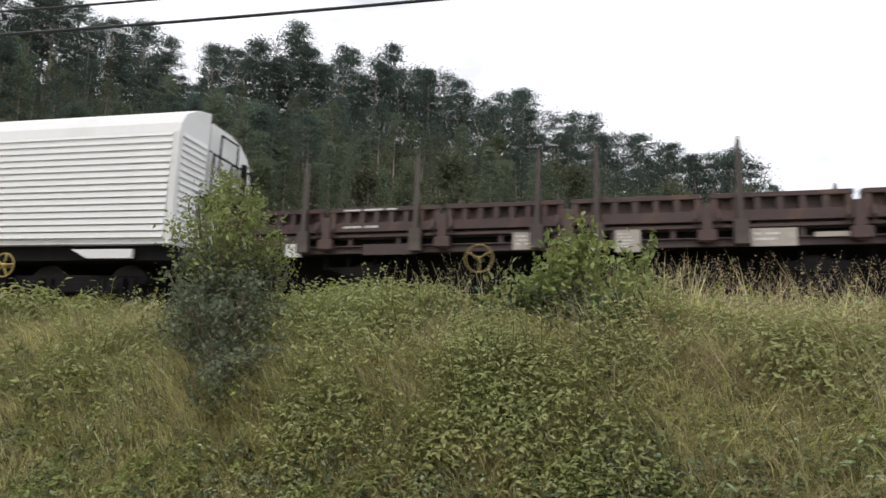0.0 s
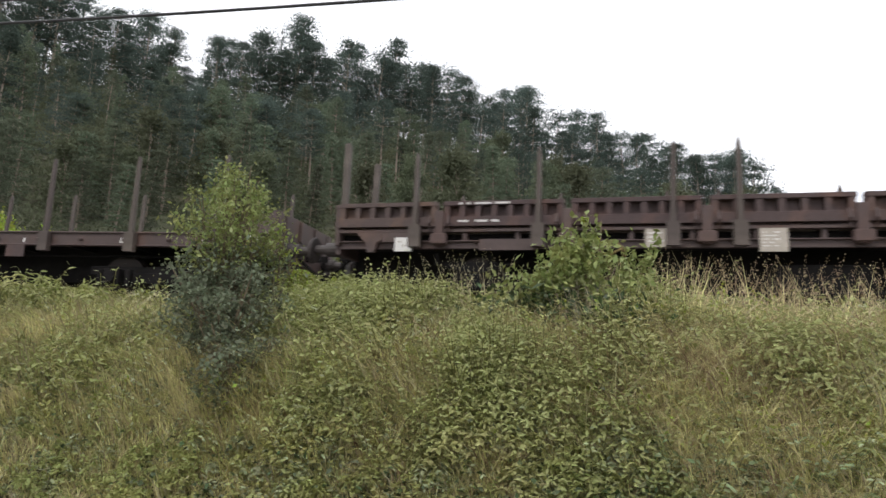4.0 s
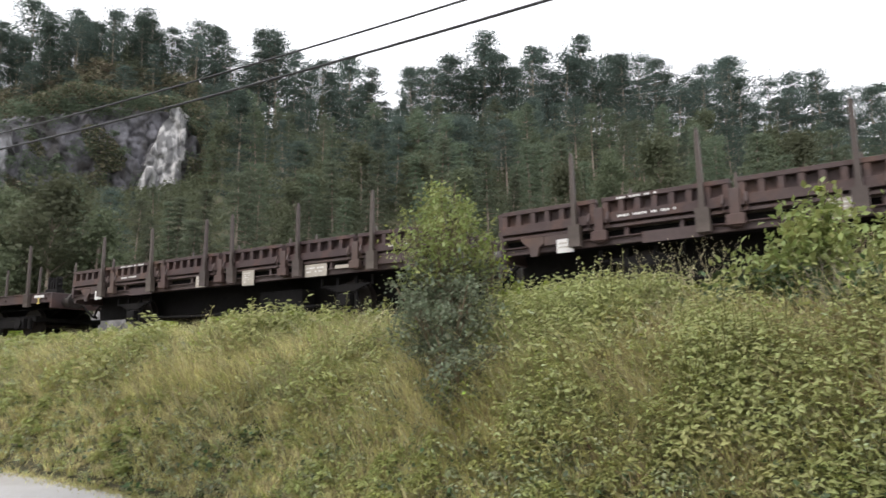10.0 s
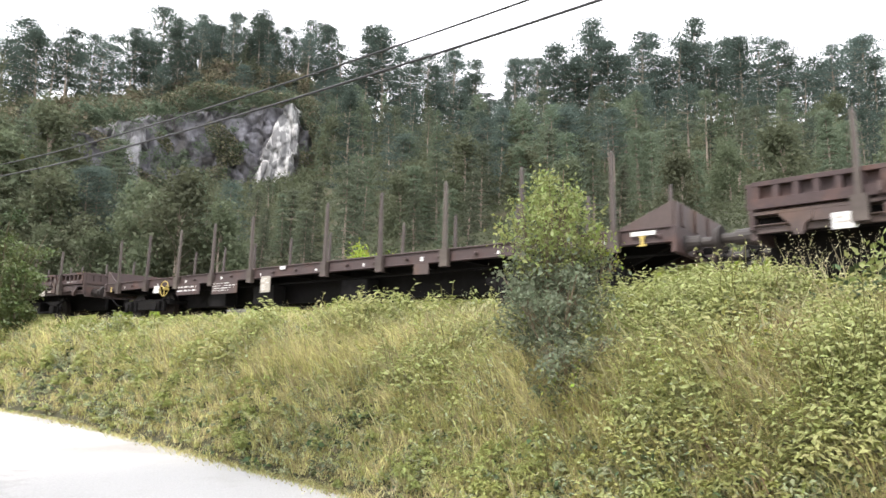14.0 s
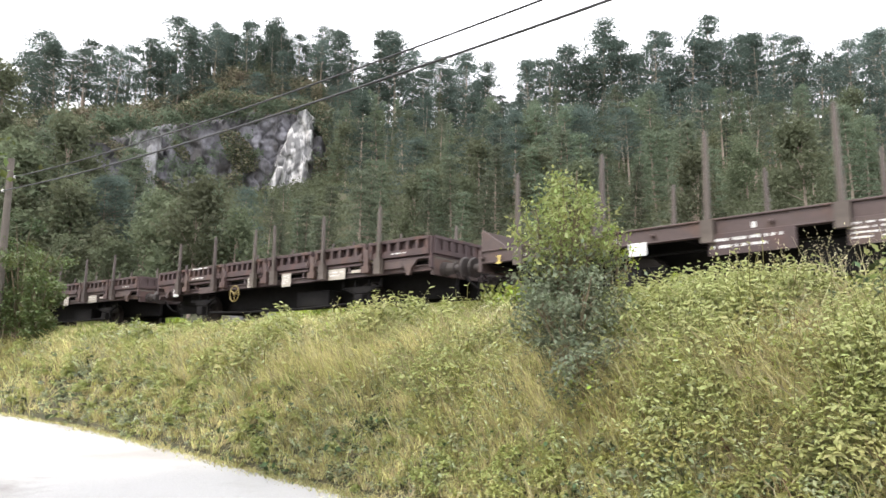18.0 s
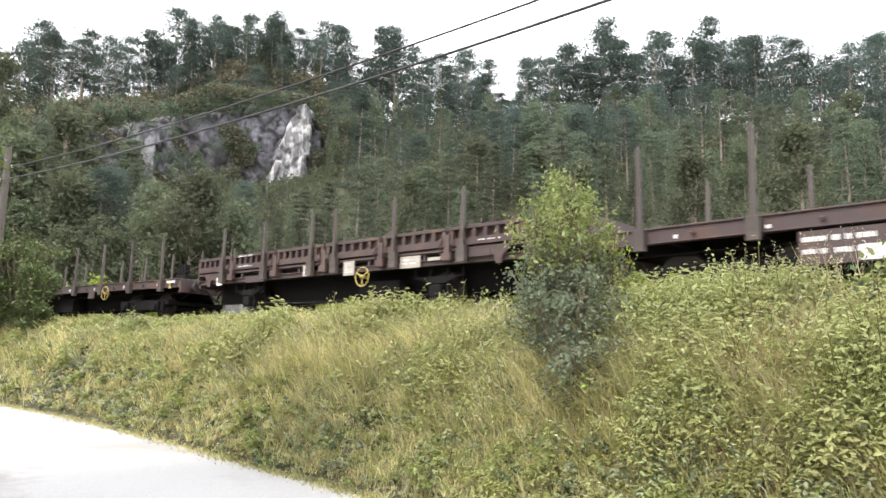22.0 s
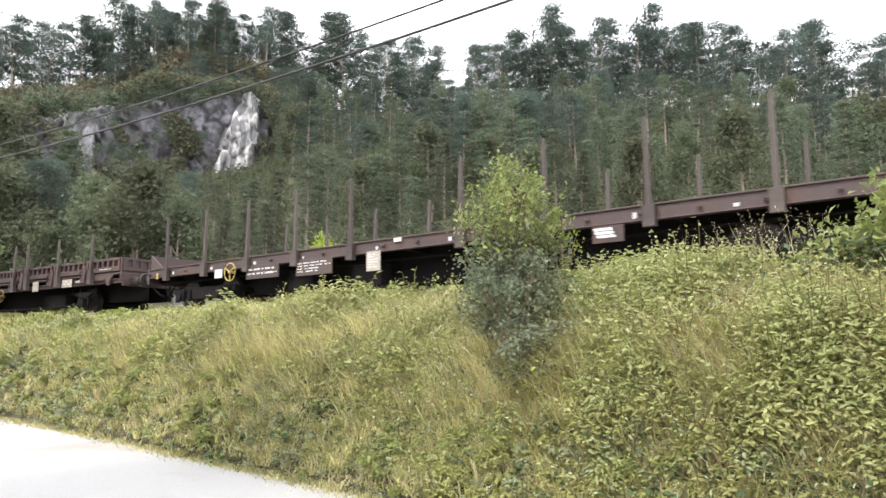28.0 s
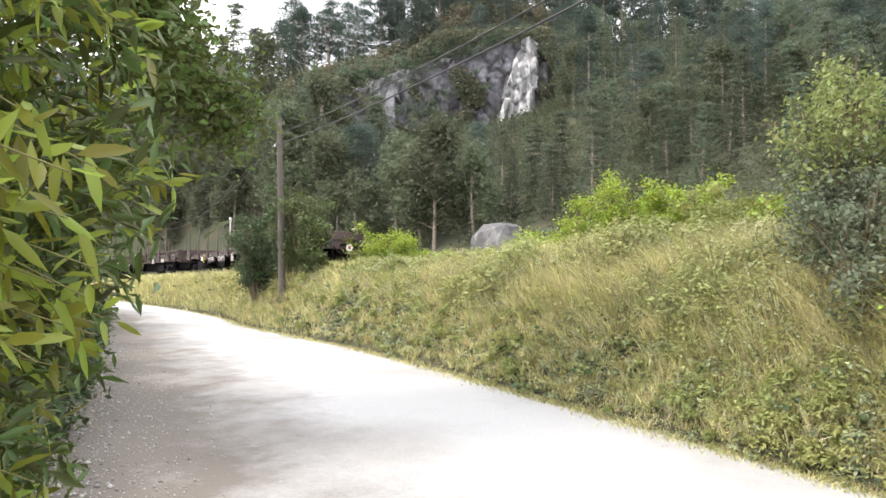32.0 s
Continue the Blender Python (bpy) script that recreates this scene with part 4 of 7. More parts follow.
def white_van():
    w = empty("white_refrigerator_van", "white van with horizontal side ribs and an end platform", "railway wagon", "wagons of the goods train")
    hb = LEN_V / 2 - 0.62
    x_end = -hb + 0.75
    # body section with a rounded roof; the near half of the end stands flush with the buffer beam
    prof = [(-1.36, 1.23), (1.36, 1.23), (1.40, 3.36), (1.36, 3.55), (1.20, 3.78), (0.85, 3.98), (0.42, 4.08), (0, 4.11), (-0.42, 4.08), (-0.85, 3.98), (-1.20, 3.78), (-1.36, 3.55), (-1.40, 3.36)]

    def shell(sect, xa, xb):
        bm = bmesh.new()
        a = [bm.verts.new((xa, y, z)) for y, z in sect]
        b = [bm.verts.new((xb, y, z)) for y, z in sect]
        for i in range(len(sect)):
            j = (i + 1) % len(sect)
            bm.faces.new((a[i], a[j], b[j], b[i]))
        bm.faces.new(a[::-1])
        bm.faces.new(b)
        return bm
    part("body", shell(prof, x_end, hb), M_VAN, w)
    part("end_cabin", shell([(0.42, 1.23), *prof[1:6], (0.42, 4.08)], -hb, x_end), M_VAN, w, "white ribbed end cabin")
    part("machine_bay", shell([(-1.34, 2.42), (0.30, 2.42), (0.30, 3.93), (-0.42, 3.93), (-0.85, 3.84), (-1.2, 3.62), (-1.34, 3.36)], -hb + 0.04, x_end), M_VAN, w, "white machine bay over the end platform")
    for side in (1, -1):
        for k in range(16):
            def rib(side=side):
                bm = bmesh.new()
                y = 1.37 * side
                v = box(bm, (-hb + 0.14) if side > 0 else x_end + 0.1, hb - 0.2, *sorted((y, y + 0.05 * side)), 0.0, 0.115)
                for u in v:
                    if u.co.z > 0.05 and abs(u.co.y) > 1.38:
                        u.co.y -= 0.035 * side
                return finish(bm, "rib", M_VAN)
            part("rib", share(MESH, ("rib", side), rib), None, w, loc=(0, 0, 1.34 + k * 0.13))
    bm = bmesh.new()
    box(bm, 0.4, 5.5, 1.36, 1.43, 3.47, 3.51)
    part("gutter", bm, M_VANGAP, w)
    for side in (1, -1):
        bm = bmesh.new()
        y0, y1 = sorted((1.30 * side, 1.38 * side))
        v = box(bm, x_end, x_end + 1.3, y0, y1, 0.96, 1.13)
        for u in v:
            if u.co.z < 1.0 and u.co.x > x_end + 0.5:
                u.co.x -= 0.35
        part("skirt", bm, M_VAN, w)
    for k in range(16):
        def erib():
            bm = bmesh.new()
            v = box(bm, -hb - 0.04, -hb, 0.5, 1.28, 0, 0.10)
            for u in v:
                if u.co.z > 0.05 and u.co.x < -hb - 0.01:
                    u.co.x += 0.03
            return finish(bm, "rib", M_VAN)
        part("rib", share(MESH, "erib", erib), None, w, loc=(0, 0, 1.34 + k * 0.13))
    for k in range(5):
        bm = bmesh.new()
        box(bm, -hb + 0.0, -hb + 0.04, -1.30, 0.26, 2.50 + 0.14 * k, 2.60 + 0.14 * k)
        part("rib", bm, M_VAN, w)
    for k in range(4):
        bm = bmesh.new()
        box(bm, x_end - 0.04, x_end - 0.002, -1.25, 0.34, 1.30 + 0.2 * k, 1.44 + 0.2 * k)
        part("rib", bm, M_VAN, w)
    bm = bmesh.new()
    box(bm, -hb - 0.02, x_end - 0.05, -1.3, 0.4, 2.34, 2.415)
    part("platform", bm, M_UNDER, w, "dark grated end platform")

    def rails(name, runs, thick, label):
        bm = bmesh.new()
        for run in runs:
            tube(bm, run, thick, 6)
        part(name, bm, M_UNDER, w, label)
    xr = -hb - 0.10
    rails("platform_rail", [[(xr, y, 2.36), (xr, y, 3.25), (xr + 0.1, y, 3.32)] for y in (0.36, -0.35, -1.25)] + [[(xr, 0.36, z), (xr, -1.28, z)] for z in (2.40, 2.62, 3.25)], 0.022, "dark platform handrail")
    rails("ladder", [[(xr, y, 1.0), (xr, y, 2.4)] for y in (0.72, 0.34)] + [[(xr, 0.72, 1.2 + 0.27 * k), (xr, 0.34, 1.2 + 0.27 * k)] for k in range(5)], 0.020, "dark end ladder")
    rails("bay_window_frame", [[(xr + 0.05, y, 2.95), (xr + 0.05, y, 3.75)] for y in (0.05, -0.62)] + [[(xr + 0.05, 0.05, z), (xr + 0.05, -0.62, z)] for z in (2.95, 3.75)], 0.02, "dark frame on the machine bay")
    bm = bmesh.new()
    box(bm, xr - 0.02, xr + 0.06, -0.95, -0.82, 1.3, 3.4)
    part("conduit", bm, M_UNDER, w, "dark upright conduit")
    bm = bmesh.new()
    box(bm, -hb, hb, -1.2, 1.2, 0.95, 1.225)
    box(bm, -2.6, 2.6, -0.9, 0.9, 0.45, 0.95)
    part("underframe", bm, M_UNDER, w)
    sets = bogie(w, 4.4) + bogie(w, -4.4)
    handwheel(w, -LEN_V / 2 + 4.15, 1.36, 0.84, M_YELLOW, 5)
    buffers(w, LEN_V / 2)
    return w, sets


def build_train():
    v, sets = white_van()
    MOVERS.append((v, -LEN_V / 2, sets))
    place = 0.0
    for i, c in enumerate(ORDER):
        length = LEN_K if c == "K" else LEN_R
        ob, sets = side_wagon(10 * i + 3) if c == "K" else flat_wagon(10 * i + {3: 1, 11: 1, 9: 2}.get(i, 0), i == len(ORDER) - 1)
        MOVERS.append((ob, place + length / 2, sets))
        place += length


build_train()

# ---- plants ----
def leaf_cloud(name, centres, size, mat, rs, up=0.75, flat=0.0, long=1.6):
    """One folded rhombic leaf (two triangles) at each centre; up leans their faces towards the sky."""
    n = len(centres)
    nn = rs.normal(size=(n, 3)) * 0.6
    nn[:, 2] += up + flat
    nn /= np.linalg.norm(nn, axis=1, keepdims=True)
    d = np.cross(nn, rs.normal(size=(n, 3)))
    d /= np.linalg.norm(d, axis=1, keepdims=True)
    e = np.cross(nn, d)
    L = (size * (0.55 + 0.9 * rs.rand(n)))[:, None]
    c = np.asarray(centres)
    fold = nn * L * 0.10
    v = np.stack([c - d * L * 0.5, c + e * L * 0.5 / long + fold, c + d * L * 0.5, c - e * L * 0.5 / long + fold], 1).reshape(-1, 3)
    i = np.arange(n)[:, None] * 4
    f = np.concatenate([i, i + 2, i + 1, i, i + 3, i + 2], 1).reshape(-1)
    return raw_mesh(name, v, f, 3, mat)


def needle_cloud(name, centres, size, mat, rs, up=0.3, slim=0.30):
    """One slim triangular needle tuft at each centre."""
    n = len(centres)
    d = rs.normal(size=(n, 3)) * np.array([1, 1, 0.55])
    d[:, 2] += 0.25
    d /= np.linalg.norm(d, axis=1, keepdims=True)
    nn = rs.normal(size=(n, 3))
    nn[:, 2] += up
    e = np.cross(d, nn)
    e /= np.linalg.norm(e, axis=1, keepdims=True)
    L = (size * (0.55 + 0.9 * rs.rand(n)))[:, None]
    c = np.asarray(centres)
    v = np.stack([c - d * L * 0.4 - e * L * slim * 0.5, c - d * L * 0.4 + e * L * slim * 0.5, c + d * L * 0.6], 1).reshape(-1, 3)
    return raw_mesh(name, v, np.arange(3 * n), 3, mat)


def blades(name, base, height, width, lean, mat, rs):
    """Bent grass blades: two quads and a tip each."""
    n = len(base)
    a = rs.rand(n) * 2 * math.pi
    out = np.stack([np.cos(a), np.sin(a), 0 * a], 1)
    side = np.stack([-np.sin(a + 1), np.cos(a + 1), 0 * a], 1)
    h, w, k = height[:, None], width[:, None], (lean * (0.3 + rs.rand(n)))[:, None]
    up = np.array([[0, 0, 1.0]])
    p1 = base + up * h * 0.5 + out * h * k * 0.25
    p2 = base + up * h * (0.95 - 0.25 * k) + out * h * k
    v = np.stack([base - side * w, base + side * w, p1 - side * w * 0.8, p1 + side * w * 0.8, p2], 1).reshape(-1, 3)
    i = np.arange(n)[:, None] * 5
    f = np.concatenate([i, i + 1, i + 3, i, i + 3, i + 2, i + 2, i + 3, i + 4], 1).reshape(-1)
    return raw_mesh(name, v, f, 3, mat)


def bank_points(n, rs, az0=-75, az1=38, reach=(4.0, 60), accept=None):
    """Random points on the bank between the road and the track, denser near the camera."""
    out = []
    got = 0
    while got < n:
        m = n * 3
        az = np.radians(az0 + (az1 - az0) * rs.rand(m))
        r = reach[0] * (reach[1] / reach[0]) ** (rs.rand(m) ** 1.15)
        x, y = r * np.sin(az), r * np.cos(az)
        s, q = track_coords(x, y)
        ok = (q > 2.75) & (y > road_edge(x) - 0.02)
        if accept is not None:
            ok &= accept(x, y, np.degrees(az), q, rs)
        p = np.stack([x, y], 1)[ok]
        out.append(p)
        got += len(p)
    p = np.concatenate(out)[:n]
    return np.column_stack([p, ground_z(p[:, 0], p[:, 1])])


def stuff(name, me, label, category):
    return tagged(new(name, me), label, category, kind="stuff")


def clusters(base, per, spread, z0, z1, rs):
    """Leaf places gathered round each base point."""
    n = len(base)
    c = np.repeat(base, per, 0)
    o = rs.normal(size=(n * per, 3)) * spread
    o[:, 2] = np.repeat(z0 + (z1 - z0) * rs.rand(n) ** 1.5, per) * rs.rand(n * per) ** 0.6
    return c + o


def patch(x, y, k, seed):
    """A slow field from 0 to 1 that breaks the plants up into patches."""
    return np.clip(0.5 + 0.9 * wobble(x, y, k, seed), 0, 1)


def lump(x, y):
    """Tussocks: where the bank's plants stand high (1) or leave dark hollows (0)."""
    return np.clip(0.5 + 0.95 * wobble(x, y, 3.6, 81) + 0.7 * wobble(x, y, 9.0, 82), 0, 1)


def thicket(x, y):
    """Where leafy plants close up (1) and where grass stands open between them (0)."""
    return np.clip(0.5 + 1.7 * wobble(x, y, 2.5, 37) + 0.6 * wobble(x, y, 6.0, 38), 0, 1)


def bump_at(v, centre, width):
    return np.exp(-((v - centre) / width) ** 2)


def pocket(az, q):
    """A shaded gap in the plants below the broad shrub."""
    return bump_at(az, 10.6, 1.5) * bump_at(q, 4.35, 0.5)


def dry_zone(x, y, az, q, rs):
    w = 0.36 + 0.7 * bump_at(az, -40, 11) * bump_at(q, 5.2, 1.6) + 0.5 * bump_at(az, 24, 9) + 0.24 * (q > 5.0) - 0.45 * bump_at(az, 3, 12) * (q < 5.5) - 0.32 * bump_at(az, -21, 9) + 0.35 * bump_at(az, -4, 5) * (q > 5)
    w = w + 0.8 * bump_at(az, 25, 8) * bump_at(q, 4.5, 1.1) + 0.45 * (az < -24) * (q > 3.8)
    return rs.rand(len(x)) < (1 - pocket(az, q)) * (w + 0.15) * (0.95 - 0.55 * thicket(x, y)) * (0.4 + 0.6 * patch(x, y, 1.3, 31))


def green_zone(x, y, az, q, rs):
    w = 0.35 + 0.65 * patch(x, y, 1.1, 33)
    return rs.rand(len(x)) < w * (1 - pocket(az, q)) * (1 - 0.75 * bump_at(az, 2, 14) * (q < 5.0))


def weed_zone(x, y, az, q, rs):
    w = 0.30 + 0.7 * bump_at(az, -4, 13) + 0.3 * bump_at(az, -22, 8) + 0.35 * bump_at(q, 3.3, 0.9) + 0.3 * (az < -42)
    w = w * (1 - 0.5 * bump_at(az, 25, 8) * (q < 5.6)) * np.where((az < -23) & (q > 3.7), 0.85, 1.0)
    return rs.rand(len(x)) < w * (1 - pocket(az, q)) * (0.15 + 0.85 * patch(x, y, 1.7, 35)) * (0.42 + 0.58 * thicket(x, y))


def bramble_zone(x, y, az, q, rs):
    w = 0.9 * bump_at(az, 3, 14) + 0.75 * bump_at(az, 27, 9) * (q > 4.9) + 0.3 * bump_at(az, -34, 9)
    w = w * np.interp(q, [4.8, 6.2], [1.0, 0.3])
    return rs.rand(len(x)) < w * (1 - pocket(az, q)) * (0.04 + 0.96 * thicket(x, y) ** 1.5)


def crest_zone(x, y, az, q, rs):
    return (q < 3.9) & (rs.rand(len(x)) < 0.4 + 0.6 * patch(x, y, 1.6, 39))


def bank_plants():
    rs = np.random.RandomState(11)

    def grass(name, n, zone, h0, h1, w, lean, mat, label, reach=(4.0, 60), az=(-75, 38)):
        p = bank_points(n, rs, az[0], az[1], reach, zone)
        far = np.hypot(p[:, 0], p[:, 1]) / 8
        edge = np.clip((p[:, 1] - road_edge(p[:, 0])) / 1.2, 0.25, 1) * np.interp(track_coords(p[:, 0], p[:, 1])[1], [2.75, 4.6], [0.17, 1.0])
        stuff(name, blades(name, p, (h0 + (h1 - h0) * rs.rand(n) ** 1.6) * edge * (0.3 + 1.1 * lump(p[:, 0], p[:, 1])), w * (0.6 + 0.4 * far) * (0.7 + 0.6 * rs.rand(n)), np.full(n, lean), mat, rs), label, "grass")

    grass("green_grass", 26000, green_zone, 0.18, 0.58, 0.0070, 1.0, M_GRASS, "tangled green grass on the bank")
    grass("dry_grass", 14000, dry_zone, 0.28, 0.80, 0.0055, 1.1, M_DRY, "bent straw-coloured grass among green plants")
    grass("pale_stems", 6500, green_zone, 0.35, 0.85, 0.0042, 0.7, M_STEM, "pale dry stems standing in the grass")
    grass("verge_grass", 24000, lambda x, y, az, q, r: (y - road_edge(x) < 0.5 + 0.35 * wobble(x, y, 2.0, 19)), 0.07, 0.30, 0.006, 1.0, M_DRY, "short trodden grass along the road's edge")

    # tufts that creep out over the gravel
    n = 15000
    x = 6 - 5 * np.exp(rs.uniform(0, 2.35, n))
    y = road_edge(x) - np.abs(rs.normal(size=n)) * (0.10 + 0.12 * patch(x, x, 1.6, 63)) + 0.03
    b = np.column_stack([x, y, road_z(x) - 0.01])
    far = np.hypot(x, y) / 8
    for name, pick, mat, label in (("creeping_straw", rs.rand(n) < 0.6, M_DRY, "short straw creeping over the edge of the gravel"), ("creeping_grass", rs.rand(n) < 0.45, M_GRASS, "short green grass creeping over the edge of the gravel")):
        m = pick.sum()
        stuff(name, blades(name, b[pick], rs.uniform(0.03, 0.13, m), 0.005 * (0.6 + 0.4 * far[pick]), np.full(m, 1.1), mat, rs), label, "grass")

    grass("far_grass", 22000, None, 0.25, 0.75, 0.006, 0.9, M_DRY, "yellowing grass on the far bank", reach=(24, 78), az=(-77, -55))
    grass("far_green_grass", 16000, None, 0.25, 0.7, 0.006, 0.9, M_GRASS, "green grass on the far bank", reach=(24, 78), az=(-77, -55))

    # grass down the far bank between the crest and the road
    n = 46000
    x = rs.uniform(-130, -17, n)
    y0 = road_edge(x)
    s, q = track_coords(x, y0)
    u = rs.rand(n)
    tx, ty = on_track(s, 2.9)
    x, y = x + (tx - x) * u, y0 + (ty - y0) * u
    b = np.column_stack([x, y, ground_z(x, y)])
    far = np.hypot(x, y) / 8
    for name, pick, mat, label in (("slope_grass", rs.rand(n) < 0.6, M_DRY, "yellow grass down the far bank"), ("slope_greens", rs.rand(n) < 0.5, M_GRASS, "green grass down the far bank")):
        m = pick.sum()
        stuff(name, blades(name, b[pick], rs.uniform(0.2, 0.65, m), 0.006 * (0.5 + 0.5 * far[pick]), np.full(m, 0.9), mat, rs), label, "grass")

    def leaves(name, n, per, zone, spread, z0, z1, size, mat, label, long=1.6, flat=0.35, reach=(4.0, 60), az=(-75, 38)):
        p = bank_points(n, rs, az[0], az[1], reach, zone)
        edge = np.clip((p[:, 1] - road_edge(p[:, 0])) / 1.0, 0.2, 1) * np.interp(track_coords(p[:, 0], p[:, 1])[1], [2.75, 4.6], [0.18, 1.0])
        c = clusters(p, per, spread, 0, 1, rs)
        e = np.repeat(edge, per)
        e = e * np.repeat(0.08 + 1.5 * lump(p[:, 0], p[:, 1]) ** 1.3, per)
        c[:, 2] = np.repeat(p[:, 2], per) + (c[:, 2] - np.repeat(p[:, 2], per)) * (z1 - z0) * e + z0
        grow = np.repeat(np.clip(np.hypot(p[:, 0], p[:, 1]) / 10, 0.68, 2.5), per)
        me = leaf_cloud(name, c, size * grow, mat, rs, flat=flat, long=long)
        stuff(name, me, label, "weeds")

    leaves("leafy_weeds", 4600, 10, weed_zone, (0.11, 0.11, 0), 0.03, 0.45, 0.066, M_BUSHLEAF, "fresh green leafy weeds crowding the bank", long=2.6)
    leaves("bramble_thicket", 1500, 12, bramble_zone, (0.13, 0.13, 0), 0.03, 0.45, 0.08, M_BRAMBLE, "bramble thicket with toothed leaves", long=2.5)
    # These two darken the gaps between plants by leaf colour, as shade would.
    leaves("hollow_leaves", 2200, 8, lambda x, y, az, q, r: r.rand(len(x)) < (1 - lump(x, y)) ** 1.5 * np.where(az < -20, 0.25, 1.0), (0.14, 0.14, 0), 0.0, 0.13, 0.08, M_DARKLEAF, "leaves coloured dark for the shade in hollows of the bank")
    leaves("dark_undergrowth", 1700, 9, bramble_zone, (0.16, 0.16, 0), 0.0, 0.16, 0.08, M_DARKLEAF, "leaves coloured dark for the shade low in the brambles")
    leaves("crest_plants", 4200, 10, crest_zone, (0.11, 0.11, 0), 0.04, 0.44, 0.066, M_CREST, "bright green plants along the top of the bank", reach=(6, 60))
    leaves("pale_herbs", 1900, 13, lambda x, y, az, q, r: r.rand(len(x)) < patch(x, y, 2.3, 41) ** 2, (0.09, 0.09, 0), 0.1, 0.62, 0.055, M_GREYLEAF, "pale grey-green herbs", long=2.6)
    leaves("blue_green_herbs", 1300, 14, lambda x, y, az, q, r: r.rand(len(x)) < bump_at(az, -16.8, 3.2) * bump_at(q, 4.1, 0.8), (0.10, 0.10, 0), 0.1, 0.62, 0.062, M_BLUELEAF, "dull blue-green herbs below the tall bush", long=2.2, az=(-26, -8), reach=(5.5, 10))
    leaves("shaded_herbs", 700, 12, lambda x, y, az, q, r: r.rand(len(x)) < patch(x, y, 1.9, 47) ** 3, (0.12, 0.12, 0), 0.05, 0.42, 0.075, M_BLUELEAF, "dull blue-green leaves low on the bank", long=2.0)
    leaves("broad_leaves", 60, 5, lambda x, y, az, q, r: (q > 4.6) & (r.rand(len(x)) < patch(x, y, 2.9, 43) ** 2), (0.12, 0.12, 0), 0.08, 0.38, 0.11, M_BRAMBLE, "broad dull burdock leaves low on the bank", long=1.3, flat=0.5, reach=(4, 16))


bank_plants()


def mounds(name, n, zone, radius, size, mat, label, seed, az=(-74, 37), per=70):
    """Leafy mounds: leaves on a rough dome over each root, facing out and up, with dark gaps between the mounds."""
    rs = np.random.RandomState(seed)
    p = bank_points(n, rs, az[0], az[1], (4.6, 34), zone)
    edge = np.clip((p[:, 1] - road_edge(p[:, 0])) / 1.0, 0.35, 1) * np.interp(track_coords(p[:, 0], p[:, 1])[1], [2.75, 4.5], [0.24, 1.0])
    far = np.clip(np.hypot(p[:, 0], p[:, 1]) / 9, 0.75, 2.2)
    rad = np.repeat(rs.uniform(radius[0], radius[1], n) * edge * (0.6 + 0.55 * thicket(p[:, 0], p[:, 1])), per)
    d = rs.normal(size=(n * per, 3))
    d[:, 2] = np.abs(d[:, 2]) * 1.1 + 0.15
    d /= np.linalg.norm(d, axis=1, keepdims=True)
    c = np.repeat(p, per, 0) + d * rad[:, None] * (0.75 + 0.35 * rs.rand(n * per))[:, None] * np.array([1.0, 1.0, 1.25])
    c[:, 2] += 0.12
    nn = d * 0.8 + np.array([0, 0, 0.75]) + rs.normal(size=d.shape) * 0.3
    nn /= np.linalg.norm(nn, axis=1, keepdims=True)
    t = np.cross(nn, rs.normal(size=d.shape))
    t /= np.linalg.norm(t, axis=1, keepdims=True)
    e = np.cross(nn, t)
    L = (size * np.repeat(far, per) * (0.6 + 0.8 * rs.rand(n * per)))[:, None]
    v = np.stack([c - t * L * 0.5, c + e * L * 0.21 + nn * L * 0.08, c + t * L * 0.5 - nn * L * 0.16, c - e * L * 0.21 + nn * L * 0.08], 1).reshape(-1, 3)
    i = np.arange(n * per)[:, None] * 4
    stuff(name, raw_mesh(name, v, np.concatenate([i, i + 2, i + 1, i, i + 3, i + 2], 1).reshape(-1), 3, mat), label, "weeds")


def tufts(name, n, zone, h, mat, label, seed, per=34, az=(-74, 37), width=0.0052, lean=1.15):
    """Arching tufts of grass, each from one root."""
    rs = np.random.RandomState(seed)
    p = bank_points(n, rs, az[0], az[1], (4.4, 34), zone)
    edge = np.clip((p[:, 1] - road_edge(p[:, 0])) / 1.0, 0.35, 1) * np.interp(track_coords(p[:, 0], p[:, 1])[1], [2.75, 4.6], [0.34, 1.0])
    far = np.repeat(np.hypot(p[:, 0], p[:, 1]) / 8, per)
    b = np.repeat(p, per, 0) + rs.normal(size=(n * per, 3)) * np.array([0.035, 0.035, 0])
    ht = np.repeat(rs.uniform(h[0], h[1], n) * edge, per) * (0.6 + 0.5 * rs.rand(n * per))
    stuff(name, blades(name, b, ht, width * (0.6 + 0.4 * far), np.full(n * per, lean), mat, rs), label, "grass")


